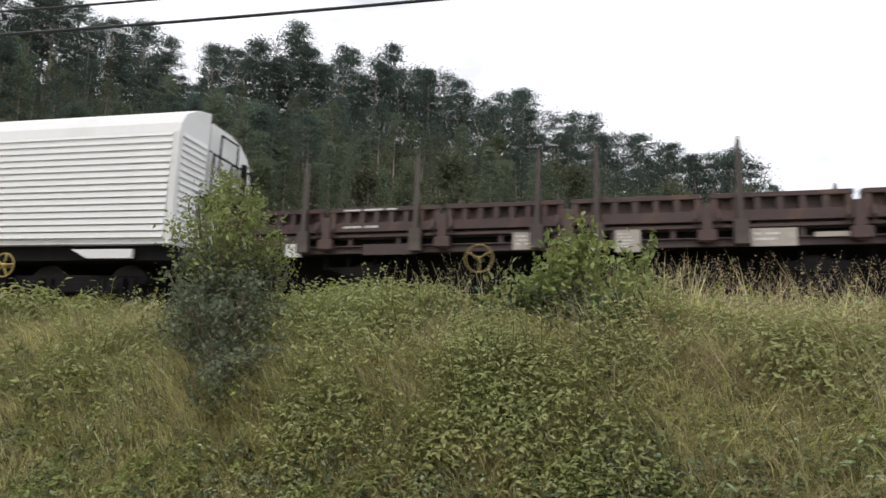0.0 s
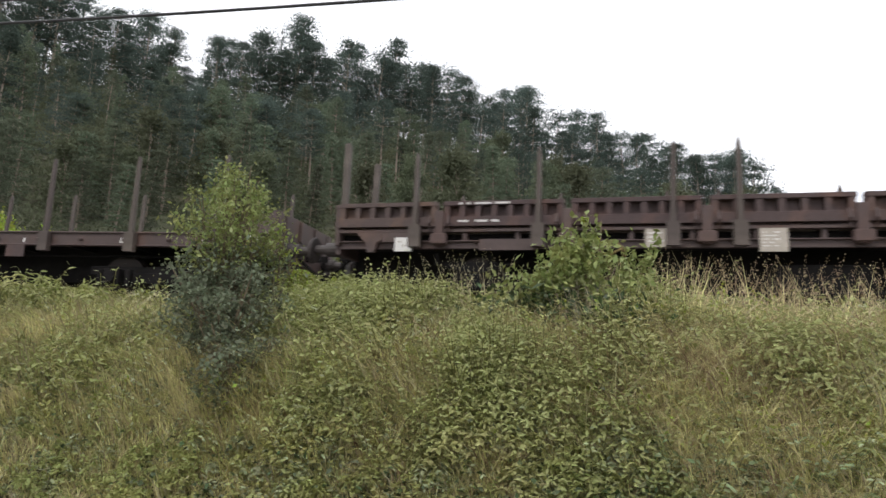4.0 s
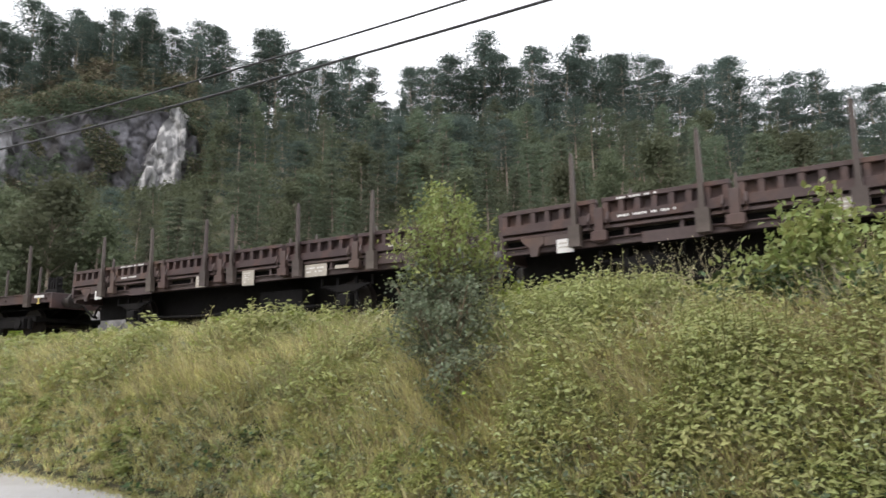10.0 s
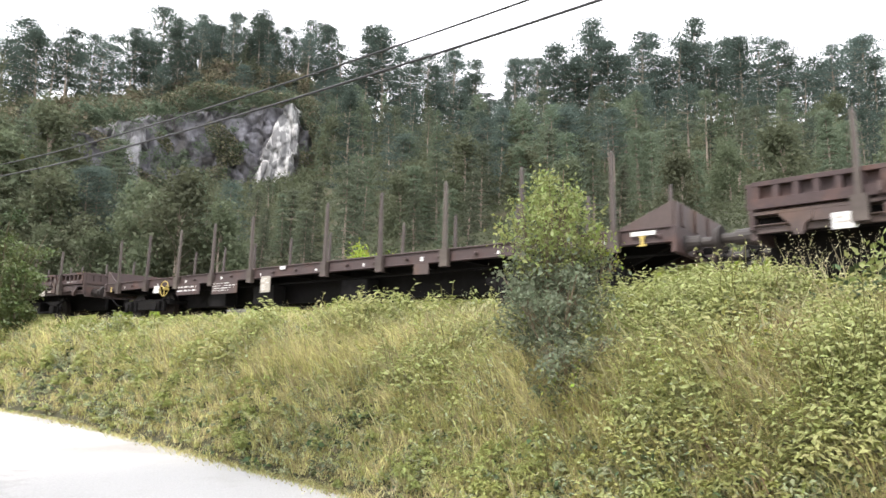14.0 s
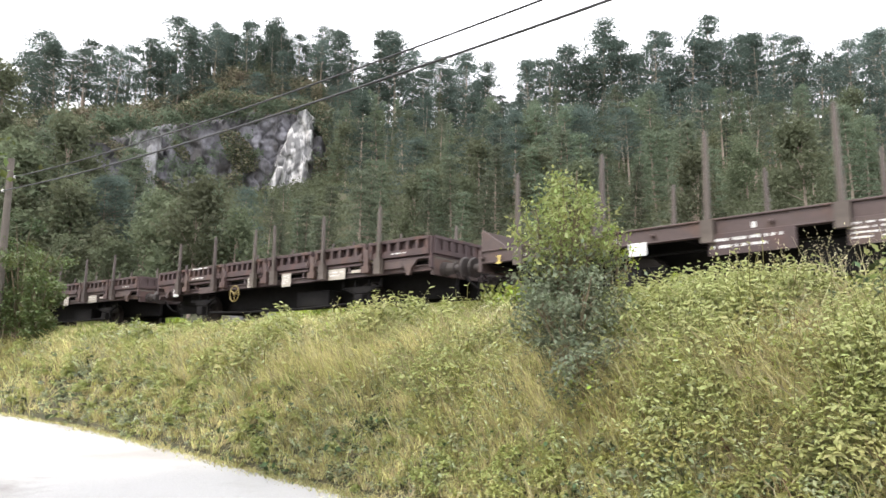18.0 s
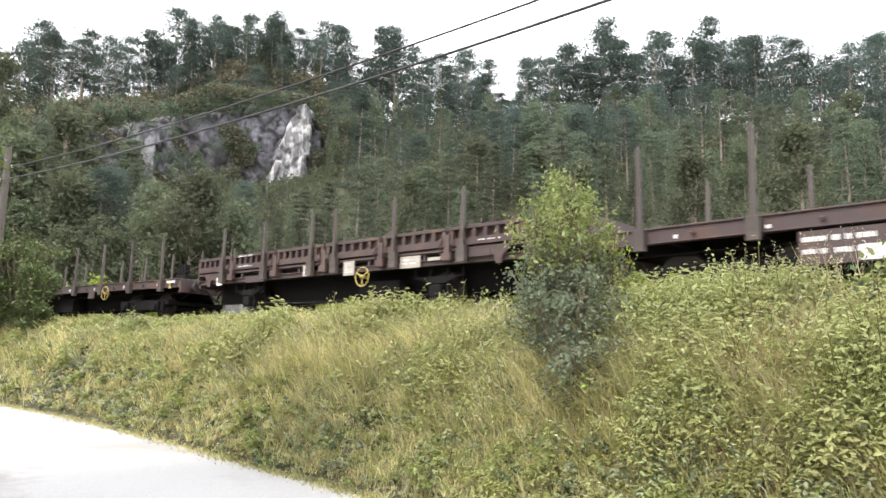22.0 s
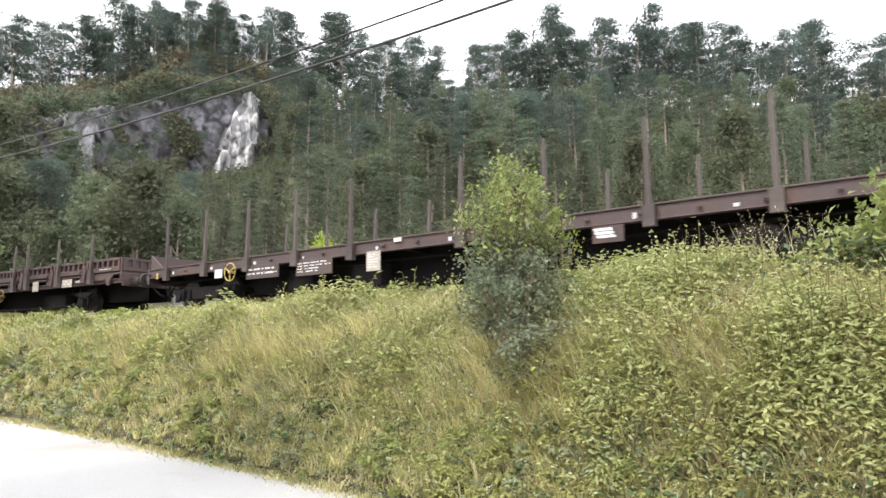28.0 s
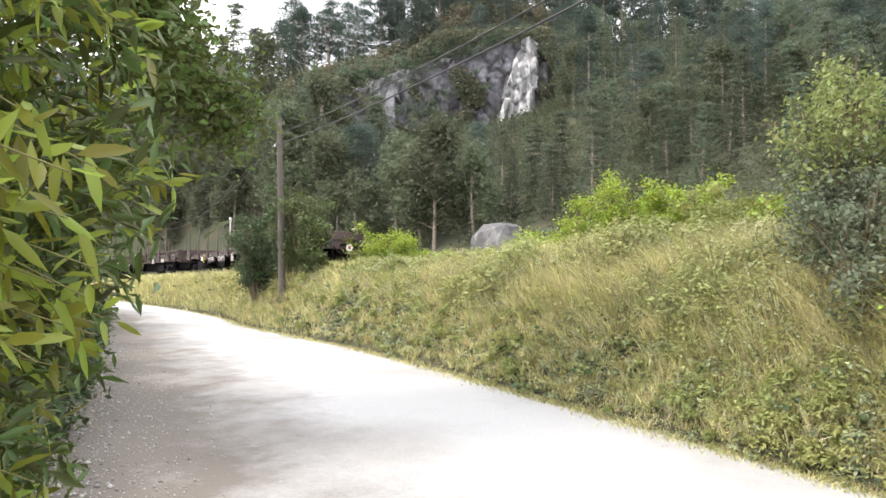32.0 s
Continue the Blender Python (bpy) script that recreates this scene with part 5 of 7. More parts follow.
def shoots(name, n, zone, length, leaf, mat, label, seed, per=12, az=(-74, 37)):
    """Arching leafy shoots: a thin stem from each root, leaves set along it on both sides, drooping at their tips."""
    rs = np.random.RandomState(seed)
    p = bank_points(n, rs, az[0], az[1], (4.6, 40), zone)
    q = track_coords(p[:, 0], p[:, 1])[1]
    far = np.clip(np.hypot(p[:, 0], p[:, 1]) / 8, 0.85, 2.4)
    L = rs.uniform(length[0], length[1], n) * (0.5 + 0.85 * lump(p[:, 0], p[:, 1])) * np.clip((p[:, 1] - road_edge(p[:, 0])) / 0.9, 0.35, 1) * np.interp(q, [2.75, 4.5], [0.26, 1.0])
    a = rs.normal(size=n) * 1.3 - math.pi / 2
    out = np.stack([np.cos(a), np.sin(a), 0 * a], 1)
    side = np.stack([-np.sin(a), np.cos(a), 0 * a], 1)
    arch = rs.uniform(0.2, 0.75, n)

    def at(u):
        return p[:, None] + out[:, None] * (L * arch)[:, None, None] * (u ** 1.5)[..., None] + np.array([0, 0, 1.0]) * ((L * (1.05 - 0.25 * arch))[:, None] * (u - 0.42 * arch[:, None] * u * u))[..., None]
    u = np.clip(np.linspace(0.28, 1.0, per)[None] + rs.normal(size=(n, per)) * 0.03, 0.2, 1.02)
    c = at(u)
    sg = np.where(np.arange(per) % 2 == 0, 1.0, -1.0)[None, :, None]
    d = side[:, None] * sg * 0.9 + out[:, None] * 0.45 + rs.normal(size=(n, per, 3)) * 0.35
    d[..., 2] += 0.12
    d /= np.linalg.norm(d, axis=-1, keepdims=True)
    up = np.array([0, 0, 0.9]) + out[:, None] * 0.3 + rs.normal(size=(n, per, 3)) * 0.28
    w = np.cross(up, d)
    w /= np.linalg.norm(w, axis=-1, keepdims=True)
    nn = np.cross(d, w)
    S = (leaf * far[:, None] * rs.uniform(0.6, 1.25, (n, per)) * (1.15 - 0.45 * u))[..., None]
    k = [c, c + d * S * 0.38 + w * S * 0.24 + nn * S * 0.05, c + d * S * 0.38 - w * S * 0.24 + nn * S * 0.05,
         c + d * S * 0.8 + w * S * 0.16 - nn * S * 0.05, c + d * S * 0.8 - w * S * 0.16 - nn * S * 0.05, c + d * S * 1.2 - nn * S * 0.24]
    v = np.stack([x.reshape(-1, 3) for x in k], 1).reshape(-1, 3)
    i = np.arange(n * per)[:, None] * 6
    f = np.concatenate([i, i + 2, i + 1, i + 1, i + 2, i + 4, i + 1, i + 4, i + 3, i + 3, i + 4, i + 5], 1).reshape(-1)
    stuff(name, raw_mesh(name, v, f, 3, mat), label, "weeds")
    # the stems
    us = np.linspace(0, 1, 5)[None].repeat(n, 0)
    e = at(us)
    wd = side[:, None] * (0.0035 * far)[:, None, None]
    v = np.stack([e - wd, e + wd], 2).reshape(-1, 3)
    b = (np.arange(n)[:, None] * 10 + np.arange(4)[None] * 2).reshape(-1, 1)
    stuff(name + "_stems", raw_mesh(name + "_stems", v, np.concatenate([b, b + 1, b + 3, b + 2], 1).reshape(-1), 4, M_SHOOT), "thin stems of the " + label, "weeds")


def clumps():
    mounds("bramble_mounds", 230, lambda x, y, az, q, r: (q > 3.85) & bramble_zone(x, y, az, q, r), (0.24, 0.56), 0.076, M_BRAMBLE, "arching mounds of bramble leaves", 301, per=190)
    mounds("crest_mounds", 130, lambda x, y, az, q, r: (q < 4.0) & bramble_zone(x, y, az, q, r), (0.2, 0.46), 0.074, M_CREST, "low leafy mounds along the top of the bank", 317, per=130)
    mounds("weed_mounds", 640, weed_zone, (0.18, 0.42), 0.066, M_BUSHLEAF, "bushy green weeds in rounded clumps", 302, per=90)
    mounds("dull_mounds", 110, lambda x, y, az, q, r: r.rand(len(x)) < (0.1 + 0.9 * patch(x, y, 1.9, 47) ** 2) * np.where(az < -22, 0.35, 1.0), (0.16, 0.34), 0.085, M_GREYLEAF, "pale grey-green leafy clumps", 303, per=70)
    tufts("straw_tufts", 1900, dry_zone, (0.45, 0.85), M_DRY, "arching tufts of straw-coloured grass", 304, per=26)
    tufts("seeding_tufts", 420, green_zone, (0.7, 1.05), M_STEM, "tall arching pale seeding grass", 306, per=9, width=0.0085)
    tufts("crest_straw", 70, lambda x, y, az, q, r: (q > 3.2) & (q < 4.6) & (r.rand(len(x)) < bump_at(az, 19, 3) + 0.5 * bump_at(az, 29, 5)), (0.8, 1.35), M_DRY, "tall straw-coloured grass along the top of the bank", 307, per=5, az=(12, 37), width=0.005, lean=0.3)
    tufts("dead_stems", 520, lambda x, y, az, q, r: r.rand(len(x)) < bump_at(az, 13.5, 4) * bump_at(q, 4.9, 0.5) + 1.0 * bump_at(az, 25, 6) * bump_at(q, 4.6, 0.8) + 0.22 * bump_at(az, 2, 13) * (1 - thicket(x, y)), (0.4, 0.8), M_DEAD, "brown withered stems among the brambles", 308, per=26, az=(-16, 37), width=0.007)
    tufts("standing_straw", 420, lambda x, y, az, q, r: (az > -14) & (q > 3.3) & (r.rand(len(x)) < 0.3 + 0.7 * patch(x, y, 2.6, 57)), (0.55, 1.0), M_STEM, "thin straw stalks standing through the brambles", 309, per=5, az=(-14, 37), width=0.004, lean=0.4)
    tufts("low_bank_straw", 1100, lambda x, y, az, q, r: (q > 4.6) & (r.rand(len(x)) < (0.25 + 0.75 * patch(x, y, 1.9, 59)) * (1.1 - 0.8 * thicket(x, y))), (0.35, 0.75), M_DRY, "pale straw-coloured grass low on the bank", 310, per=24, az=(-60, 16))
    tufts("grass_tufts", 1100, green_zone, (0.4, 0.8), M_GRASS, "arching tufts of green grass", 305, per=22)
    shoots("bramble_shoots", 1300, bramble_zone, (0.45, 1.0), 0.080, M_BRAMBLE, "arching bramble shoots with broad leaves", 311)
    shoots("weed_shoots", 2000, weed_zone, (0.4, 0.85), 0.068, M_BUSHLEAF, "leaning leafy green shoots", 312)
    shoots("grey_shoots", 900, lambda x, y, az, q, r: (q > 4.3) & (az > -30) & (r.rand(len(x)) < (1 - pocket(az, q)) * (0.1 + 0.9 * patch(x, y, 2.4, 61) ** 1.5)), (0.35, 0.75), 0.068, M_GREYLEAF, "leaning shoots with pale grey-green leaves", 316)
    shoots("crest_shoots", 900, crest_zone, (0.3, 0.66), 0.076, M_CREST, "bright leafy shoots on top of the bank", 313)
    shoots("glossy_bramble", 240, lambda x, y, az, q, r: (r.rand(len(x)) < bump_at(az, 27, 8) * bump_at(q, 5.9, 0.7)), (0.35, 0.7), 0.085, M_GLOSSY, "dark glossy bramble low on the bank", 314, az=(14, 38))
    shoots("open_herbs", 1900, lambda x, y, az, q, r: (az < -22) & (r.rand(len(x)) < 0.25 + 0.75 * patch(x, y, 2.2, 53)), (0.3, 0.6), 0.05, M_GREYLEAF, "pale herbs standing among the straw", 315)


clumps()


def upright_weeds():
    """Tall single-stemmed weeds with leaves up their stems."""
    rs = np.random.RandomState(45)
    for name, n, zone, h, size, mat, label, az in (("tall_weeds", 700, weed_zone, (0.35, 0.85), 0.062, M_BUSHLEAF, "tall single-stemmed green weeds", (-70, 36)),
                                                   ("yellow_weeds", 450, dry_zone, (0.35, 0.8), 0.05, M_LIME, "yellowing upright weeds", (-70, 36)),
                                                   ("nettles", 380, bramble_zone, (0.4, 0.85), 0.075, M_BRAMBLE, "nettles standing in the bramble", (-40, 36))):
        p = bank_points(n, rs, az[0], az[1], (4.6, 40), zone)
        p = p[(p[:, 1] - road_edge(p[:, 0])) > 0.7]
        n = len(p)
        ht = rs.uniform(h[0], h[1], n) * (0.6 + 0.6 * lump(p[:, 0], p[:, 1])) * np.interp(track_coords(p[:, 0], p[:, 1])[1], [2.75, 4.6], [0.36, 1.0])
        per = 22
        u = np.tile(np.linspace(0.25, 1.0, per), n)
        a = rs.rand(n * per) * 6.283
        r = (0.02 + 0.085 * (1.15 - u)) * (0.6 + 0.8 * rs.rand(n * per))
        lean = np.repeat(rs.normal(size=(n, 2)) * 0.16, per, 0)
        c = np.repeat(p, per, 0)
        H = np.repeat(ht, per)
        c[:, 0] += r * np.cos(a) + lean[:, 0] * H * u * u
        c[:, 1] += r * np.sin(a) + lean[:, 1] * H * u * u
        c[:, 2] += H * u
        stuff(name, leaf_cloud(name, c, size * (1.25 - 0.5 * u), mat, rs, up=0.9, long=2.0), label, "weeds")


upright_weeds()


def stalks():
    """Tall seeding grass on the crest, and a patch of dead stalks."""
    rs = np.random.RandomState(51)
    for name, az0, az1, n, h, mat, label in (("tall_seed_grass", 16.0, 35, 330, (0.45, 0.95), M_SEED, "tall tan seeding grass against the train"),
                                             ("tall_grass_wisps", -6, 7, 90, (0.5, 1.0), M_STEM, "wisps of tall seeding grass on the crest"),
                                             ("dead_stalk_patch", 11, 16, 420, (0.4, 1.0), M_STALK, "grey dead stalks tangled below the shrub")):
        az = np.radians(rs.uniform(az0, az1, n))
        r = rs.uniform(7.4, 8.5, n) if mat is not M_STALK else rs.uniform(6.4, 8.0, n)
        x, y = r * np.sin(az), r * np.cos(az)
        b = np.column_stack([x, y, ground_z(x, y)])
        ht = rs.uniform(h[0], h[1], n)
        me = blades(name, b, ht, np.full(n, 0.005), np.full(n, 0.32), mat, rs)
        stuff(name, me, label, "grass")
        if mat is not M_STALK:
            # seed heads near the tips
            a = rs.rand(n) * 6.28
            c = np.repeat(b, 7, 0)
            t = np.tile(np.linspace(0.78, 1.0, 7), n)
            c[:, 2] += np.repeat(ht, 7) * t * 0.97
            c[:, 0] += np.repeat(np.cos(a) * ht * 0.25, 7) * t ** 2
            c[:, 1] += np.repeat(np.sin(a) * ht * 0.25, 7) * t ** 2
            stuff(name.replace("grass", "seeds"), leaf_cloud(name, c + rs.normal(size=c.shape) * 0.006, 0.034, mat, rs, long=4.0), "straw-coloured seed heads", "grass")


stalks()


def shrub(name, label, category, x, y, radius, height, n, size, mat, seed, stems=7, low=None, long=1.7, lift=0.18, group=""):
    """A shrub: stems from the base, and leaves gathered on twigs in uneven lobes."""
    rs = np.random.RandomState(seed)
    z = float(ground_z(np.array([x]), np.array([y]))[0])
    t = empty(name, label, category, group, Matrix.Translation((x, y, z)))
    bm = bmesh.new()
    lobes = []
    for k in range(stems):
        a = 6.283 * (k + rs.rand() * 0.7) / stems
        r = radius * rs.uniform(0.35, 0.95)
        h = height * rs.uniform(0.55, 1.0) * (1 - 0.25 * r / radius)
        top = (r * math.cos(a), r * math.sin(a), h)
        mid = (top[0] * 0.45, top[1] * 0.45, h * 0.55)
        tube(bm, [(0.08 * math.cos(a), 0.08 * math.sin(a), -0.1), mid, top], [0.02 + 0.008 * height, 0.012 + 0.004 * height, 0.006], 5, caps=False)
        for j in range(5):
            u = lift + (1 - lift) * (j + rs.rand()) / 5
            q = np.array(mid) * min(1, u * 1.8) if u < 0.55 else np.array(mid) + (np.array(top) - np.array(mid)) * (u - 0.55) / 0.45
            q = q + rs.normal(size=3) * radius * np.array([0.22, 0.22, 0.10])
            lobes.append(q)
            tube(bm, [tuple(np.array(mid) * min(1, u * 1.5)), tuple(q)], [0.01, 0.004], 4, caps=False)
    part("stem", finish(bm, "stem", M_TWIG), None, t)
    lobes = np.array(lobes)
    c = lobes[rs.randint(0, len(lobes), n)] + rs.normal(size=(n, 3)) * radius * np.array([0.13, 0.13, 0.10])
    c[:, 2] = np.abs(c[:, 2])
    if low is not None:
        # lower leaves of another colour
        is_low = c[:, 2] < height * (0.22 + 0.32 * rs.rand(len(c)))
        part("low_foliage", leaf_cloud("low_foliage", c[is_low], size * 1.1, low, rs, long=long), None, t, "dull lower leaves, darker than the crown")
        c = c[~is_low]
    part("foliage", leaf_cloud("foliage", c, size, mat, rs, long=long), None, t)
    return t


def crowned_bush(name, label, x, y, profile, n, size, mat, low, seed, split):
    """A bush whose outline follows profile (height, radius); leaves gather round many twig ends, with gaps between."""
    rs = np.random.RandomState(seed)
    z0 = float(ground_z(np.array([x]), np.array([y]))[0])
    t = empty(name, label, "bush", "", Matrix.Translation((x, y, z0)))
    hs, rr = zip(*profile)
    top = hs[-1]
    ends = []
    while len(ends) < 150:
        h = rs.uniform(0.05, 1.0) * top
        lim = np.interp(h, hs, rr)
        if rs.rand() * max(rr) > lim:
            continue
        a = rs.rand() * 6.283
        r = lim * rs.uniform(0.4, 1.05) * (1 + 0.42 * float(wobble(math.cos(a) * 1.4 + 3, math.sin(a) * 1.4 + h * 2.2, 2.0, seed)))
        ends.append((r * math.cos(a), r * math.sin(a), h + rs.normal() * 0.05))
    bm = bmesh.new()
    for k in range(8):
        a = 6.283 * k / 8 + rs.rand()
        tube(bm, [(0.1 * math.cos(a), 0.1 * math.sin(a), -0.1), (0.22 * math.cos(a), 0.22 * math.sin(a), top * 0.45), (0.4 * math.cos(a + 0.3), 0.4 * math.sin(a + 0.3), top * 0.85)], [0.03, 0.02, 0.006], 5, caps=False)
    for ex, ey, ez in ends:
        tube(bm, [(ex * 0.3, ey * 0.3, ez * 0.62), (ex * 0.75, ey * 0.75, ez * 0.93), (ex, ey, ez)], [0.009, 0.005, 0.003], 4, caps=False)
    part("stem", finish(bm, "stem", M_TWIG), None, t)
    ends = np.array(ends)
    k = rs.randint(0, len(ends), n)
    spread = np.repeat([[0.095, 0.095, 0.085]], n, 0) * rs.uniform(0.6, 1.5, n)[:, None]
    c = ends[k] + rs.normal(size=(n, 3)) * spread
    # upright sprigs at the crown
    j = rs.choice(np.flatnonzero(ends[:, 2] > top * 0.5), 44)
    sp = np.repeat(ends[j], 16, 0) * np.column_stack([np.tile(np.linspace(1, 1.22, 16), 44)] * 2 + [np.ones(704)]) + np.column_stack([rs.normal(size=(704, 2)) * 0.022, np.tile(np.linspace(0, 0.34, 16), 44) * np.repeat(rs.uniform(0.4, 1.4, 44), 16)])
    c = np.concatenate([c, sp])
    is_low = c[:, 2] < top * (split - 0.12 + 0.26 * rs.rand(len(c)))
    part("low_foliage", leaf_cloud("low_foliage", c[is_low], size * 1.1, low, rs, up=0.55, long=1.9), None, t, "dull lower leaves, darker than the crown")
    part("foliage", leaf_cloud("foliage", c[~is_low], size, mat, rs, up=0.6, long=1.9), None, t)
    return t


def at_polar(az, r):
    return r * math.sin(math.radians(az)), r * math.cos(math.radians(az))


def shrubs():
    x, y = at_polar(-17.6, 8.35)
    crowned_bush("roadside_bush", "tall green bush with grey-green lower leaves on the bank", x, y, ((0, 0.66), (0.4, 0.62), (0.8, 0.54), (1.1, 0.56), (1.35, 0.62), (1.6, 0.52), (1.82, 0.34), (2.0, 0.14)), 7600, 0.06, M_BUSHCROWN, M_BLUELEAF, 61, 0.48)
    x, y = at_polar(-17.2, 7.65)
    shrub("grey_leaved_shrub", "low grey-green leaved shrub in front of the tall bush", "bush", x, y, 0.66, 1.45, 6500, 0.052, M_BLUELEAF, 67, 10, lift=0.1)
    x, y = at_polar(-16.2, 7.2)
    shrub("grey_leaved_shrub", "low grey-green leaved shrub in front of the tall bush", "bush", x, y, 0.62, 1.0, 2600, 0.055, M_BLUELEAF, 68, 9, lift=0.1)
    x, y = at_polar(-17.2, 8.55)
    shrub("poplar_sapling", "slender grey-green sapling rising out of the bush", "sapling", x, y, 0.16, 2.75, 420, 0.05, M_GREYLEAF, 62, 2)
    x, y = at_polar(-13.6, 8.6)
    shrub("yellowing_sapling", "thin sapling with a few yellow-green leaves", "sapling", x, y, 0.35, 1.9, 130, 0.045, M_LIME, 63, 3, lift=0.6)
    x, y = at_polar(12.6, 7.75)
    # Its low leaves are coloured dark to paint the shade under the shrub.
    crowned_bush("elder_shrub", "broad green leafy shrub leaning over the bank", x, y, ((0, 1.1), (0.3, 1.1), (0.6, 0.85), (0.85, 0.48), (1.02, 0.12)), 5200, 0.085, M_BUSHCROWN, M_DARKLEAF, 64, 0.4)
    x, y = at_polar(13.6, 8.3)
    shrub("thin_sapling", "slender sapling with sparse yellow-green leaves", "sapling", x, y, 0.20, 2.25, 330, 0.055, M_LIME, 65, 2)
    x, y = at_polar(-8.0, 8.7)
    shrub("leafy_sprig", "upright leafy sprig at the top of the bank", "sapling", x, y, 0.2, 0.9, 200, 0.06, M_LIME, 66, 3)
    for k, (az, r, rad, h, mat) in enumerate(((3, 8.1, 0.6, 0.42, M_CREST), (7, 8.0, 0.5, 0.42, M_CREST), (-4, 8.4, 0.5, 0.36, M_CREST))):
        x, y = at_polar(az, r)
        shrub("low_shrub", "low bright green shrub on the crest of the bank", "bush", x, y, rad, h, 1500, 0.07, mat, 70 + k, 6, group="low shrubs on the bank")
    for k, (along_s, q, rad, h, mat, lab) in enumerate(((25.6, 4.5, 1.3, 4.9, M_DARKLEAF, "dark dense bush by the wooden pole"), (23.6, 3.9, 1.25, 5.2, M_DARKLEAF, "dark dense bush by the wooden pole"),
                                                        (22.4, 3.9, 1.3, 4.7, M_MIDLEAF, "green bush behind the wooden pole"), (20.9, 3.9, 0.8, 2.6, M_MIDLEAF, "green bush behind the wooden pole"),
                                                         (27.0, 4.0, 1.2, 4.2, M_MIDLEAF, "green bush behind the wooden pole"))):
        x, y = on_track(along_s, q)
        shrub("bank_bush", lab, "bush", float(x), float(y), rad, h, 9000, 0.095, mat, 80 + k, 10, group="bushes by the pole")
    lime = [(-36.0, 22.5, 1.1, 2.7), (-33.4, 23, 1.4, 3.5), (-30.4, 22.5, 1.0, 2.7), (-28.2, 22, 1.3, 3.3), (-26.0, 21, 1.0, 2.6), (-53.5, 33, 1.7, 2.6), (-51.3, 32, 1.1, 1.8), (-47, 28, 1.0, 1.0), (-39.5, 26, 1.4, 1.5),
            (-57, 38, 1.8, 2.8), (-43.5, 26.5, 1.0, 0.9),
            (-22.5, 19.5, 1.3, 1.9), (-19.5, 19.0, 1.4, 2.2), (-16.5, 18.5, 1.3, 2.0), (-13.5, 18.0, 1.4, 2.1), (-10.5, 17.6, 1.3, 2.2), (-7.5, 17.3, 1.3, 2.5), (-4, 17, 1.3, 2.5), (-0.5, 17, 1.3, 2.5), (3, 17, 1.3, 2.3)]
    for k, (az, r, rad, h) in enumerate(lime):
        x, y = at_polar(az, r)
        shrub("trackside_bush", "bright lime-green bush beyond the track" if k < 11 else "leafy green bush beyond the track", "bush", x, y, rad * 1.05, h * 1.12, 6500, 0.11, (M_LIME if k % 5 != 4 else M_BUSHLEAF) if k < 11 else (M_CREST if k % 3 else M_LIME), 100 + k, 8, group="bushes beyond the track")


shrubs()


def pine_mesh(seed, h, bare, wide, clumps, per, size, mat, flatness=0.2):
    """Trunk and crown of a conifer; needle tufts gathered in flat clumps at the ends of limbs."""
    rs = np.random.RandomState(seed)
    bm = bmesh.new()
    pts, rad = [], []
    lx, ly = rs.uniform(-0.5, 0.5, 2)
    for i in range(7):
        u = i / 6
        pts.append((lx * u * u, ly * u * u, h * u * 0.97))
        rad.append(0.16 * (h / 12) * (1 - u) ** 0.8 + 0.02)
    tube(bm, pts, rad, 7)
    cs = []
    levels = max(7, clumps // 5)
    for k in range(clumps):
        lev = (k // 5 + 0.5 + rs.uniform(-0.28, 0.28)) / levels
        u = bare + (1 - bare) * min(lev, 1.0)
        v = (u - bare) / (1 - bare)
        prof = (1 - v) ** (0.5 if bare > 0.2 else 0.9) * min(1, v * 2.5 + 0.55)
        a = 6.283 * (k % 5 + rs.uniform(-0.4, 0.4)) / 5 + 2.4 * (k // 5)
        r = wide * prof * (rs.uniform(0.25, 1.1) if bare > 0.2 else rs.uniform(0.35, 0.95))
        if bare > 0.13:
            r = wide * prof * rs.uniform(0.2, 1.12)
            u = u + rs.normal() * 0.02
        c = np.array([lx * u * u + r * math.cos(a), ly * u * u + r * math.sin(a), h * u + (0.12 * r if bare > 0.13 else -0.22 * r)])
        cs.append(c)
        tube(bm, [(lx * u * u, ly * u * u, h * u - 0.1 * r), tuple(c)], [0.04, 0.012], 3, caps=False)
    for k in range(6):
        u = bare * rs.uniform(0.4, 1)
        a = rs.rand() * 6.283
        tube(bm, [(0, 0, h * u), (1.1 * math.cos(a), 1.1 * math.sin(a), h * u + rs.uniform(-0.2, 0.3))], [0.03, 0.01], 4, caps=False)
    trunk = finish(bm, "trunk", M_BARK)
    k = len(cs)
    wid = np.repeat(rs.uniform(0.55, 1.35, k), per)[:, None]
    cs = np.repeat(np.array(cs), per, 0)
    o = rs.normal(size=cs.shape) * np.array([0.53, 0.53, flatness * 0.45]) * (wide / 2.6) * wid
    o[:, 2] += 0.10 - 0.07 * np.hypot(o[:, 0], o[:, 1]) ** 2
    crown = needle_cloud("crown", cs + o, size, mat, rs, 0.9)
    return trunk, crown


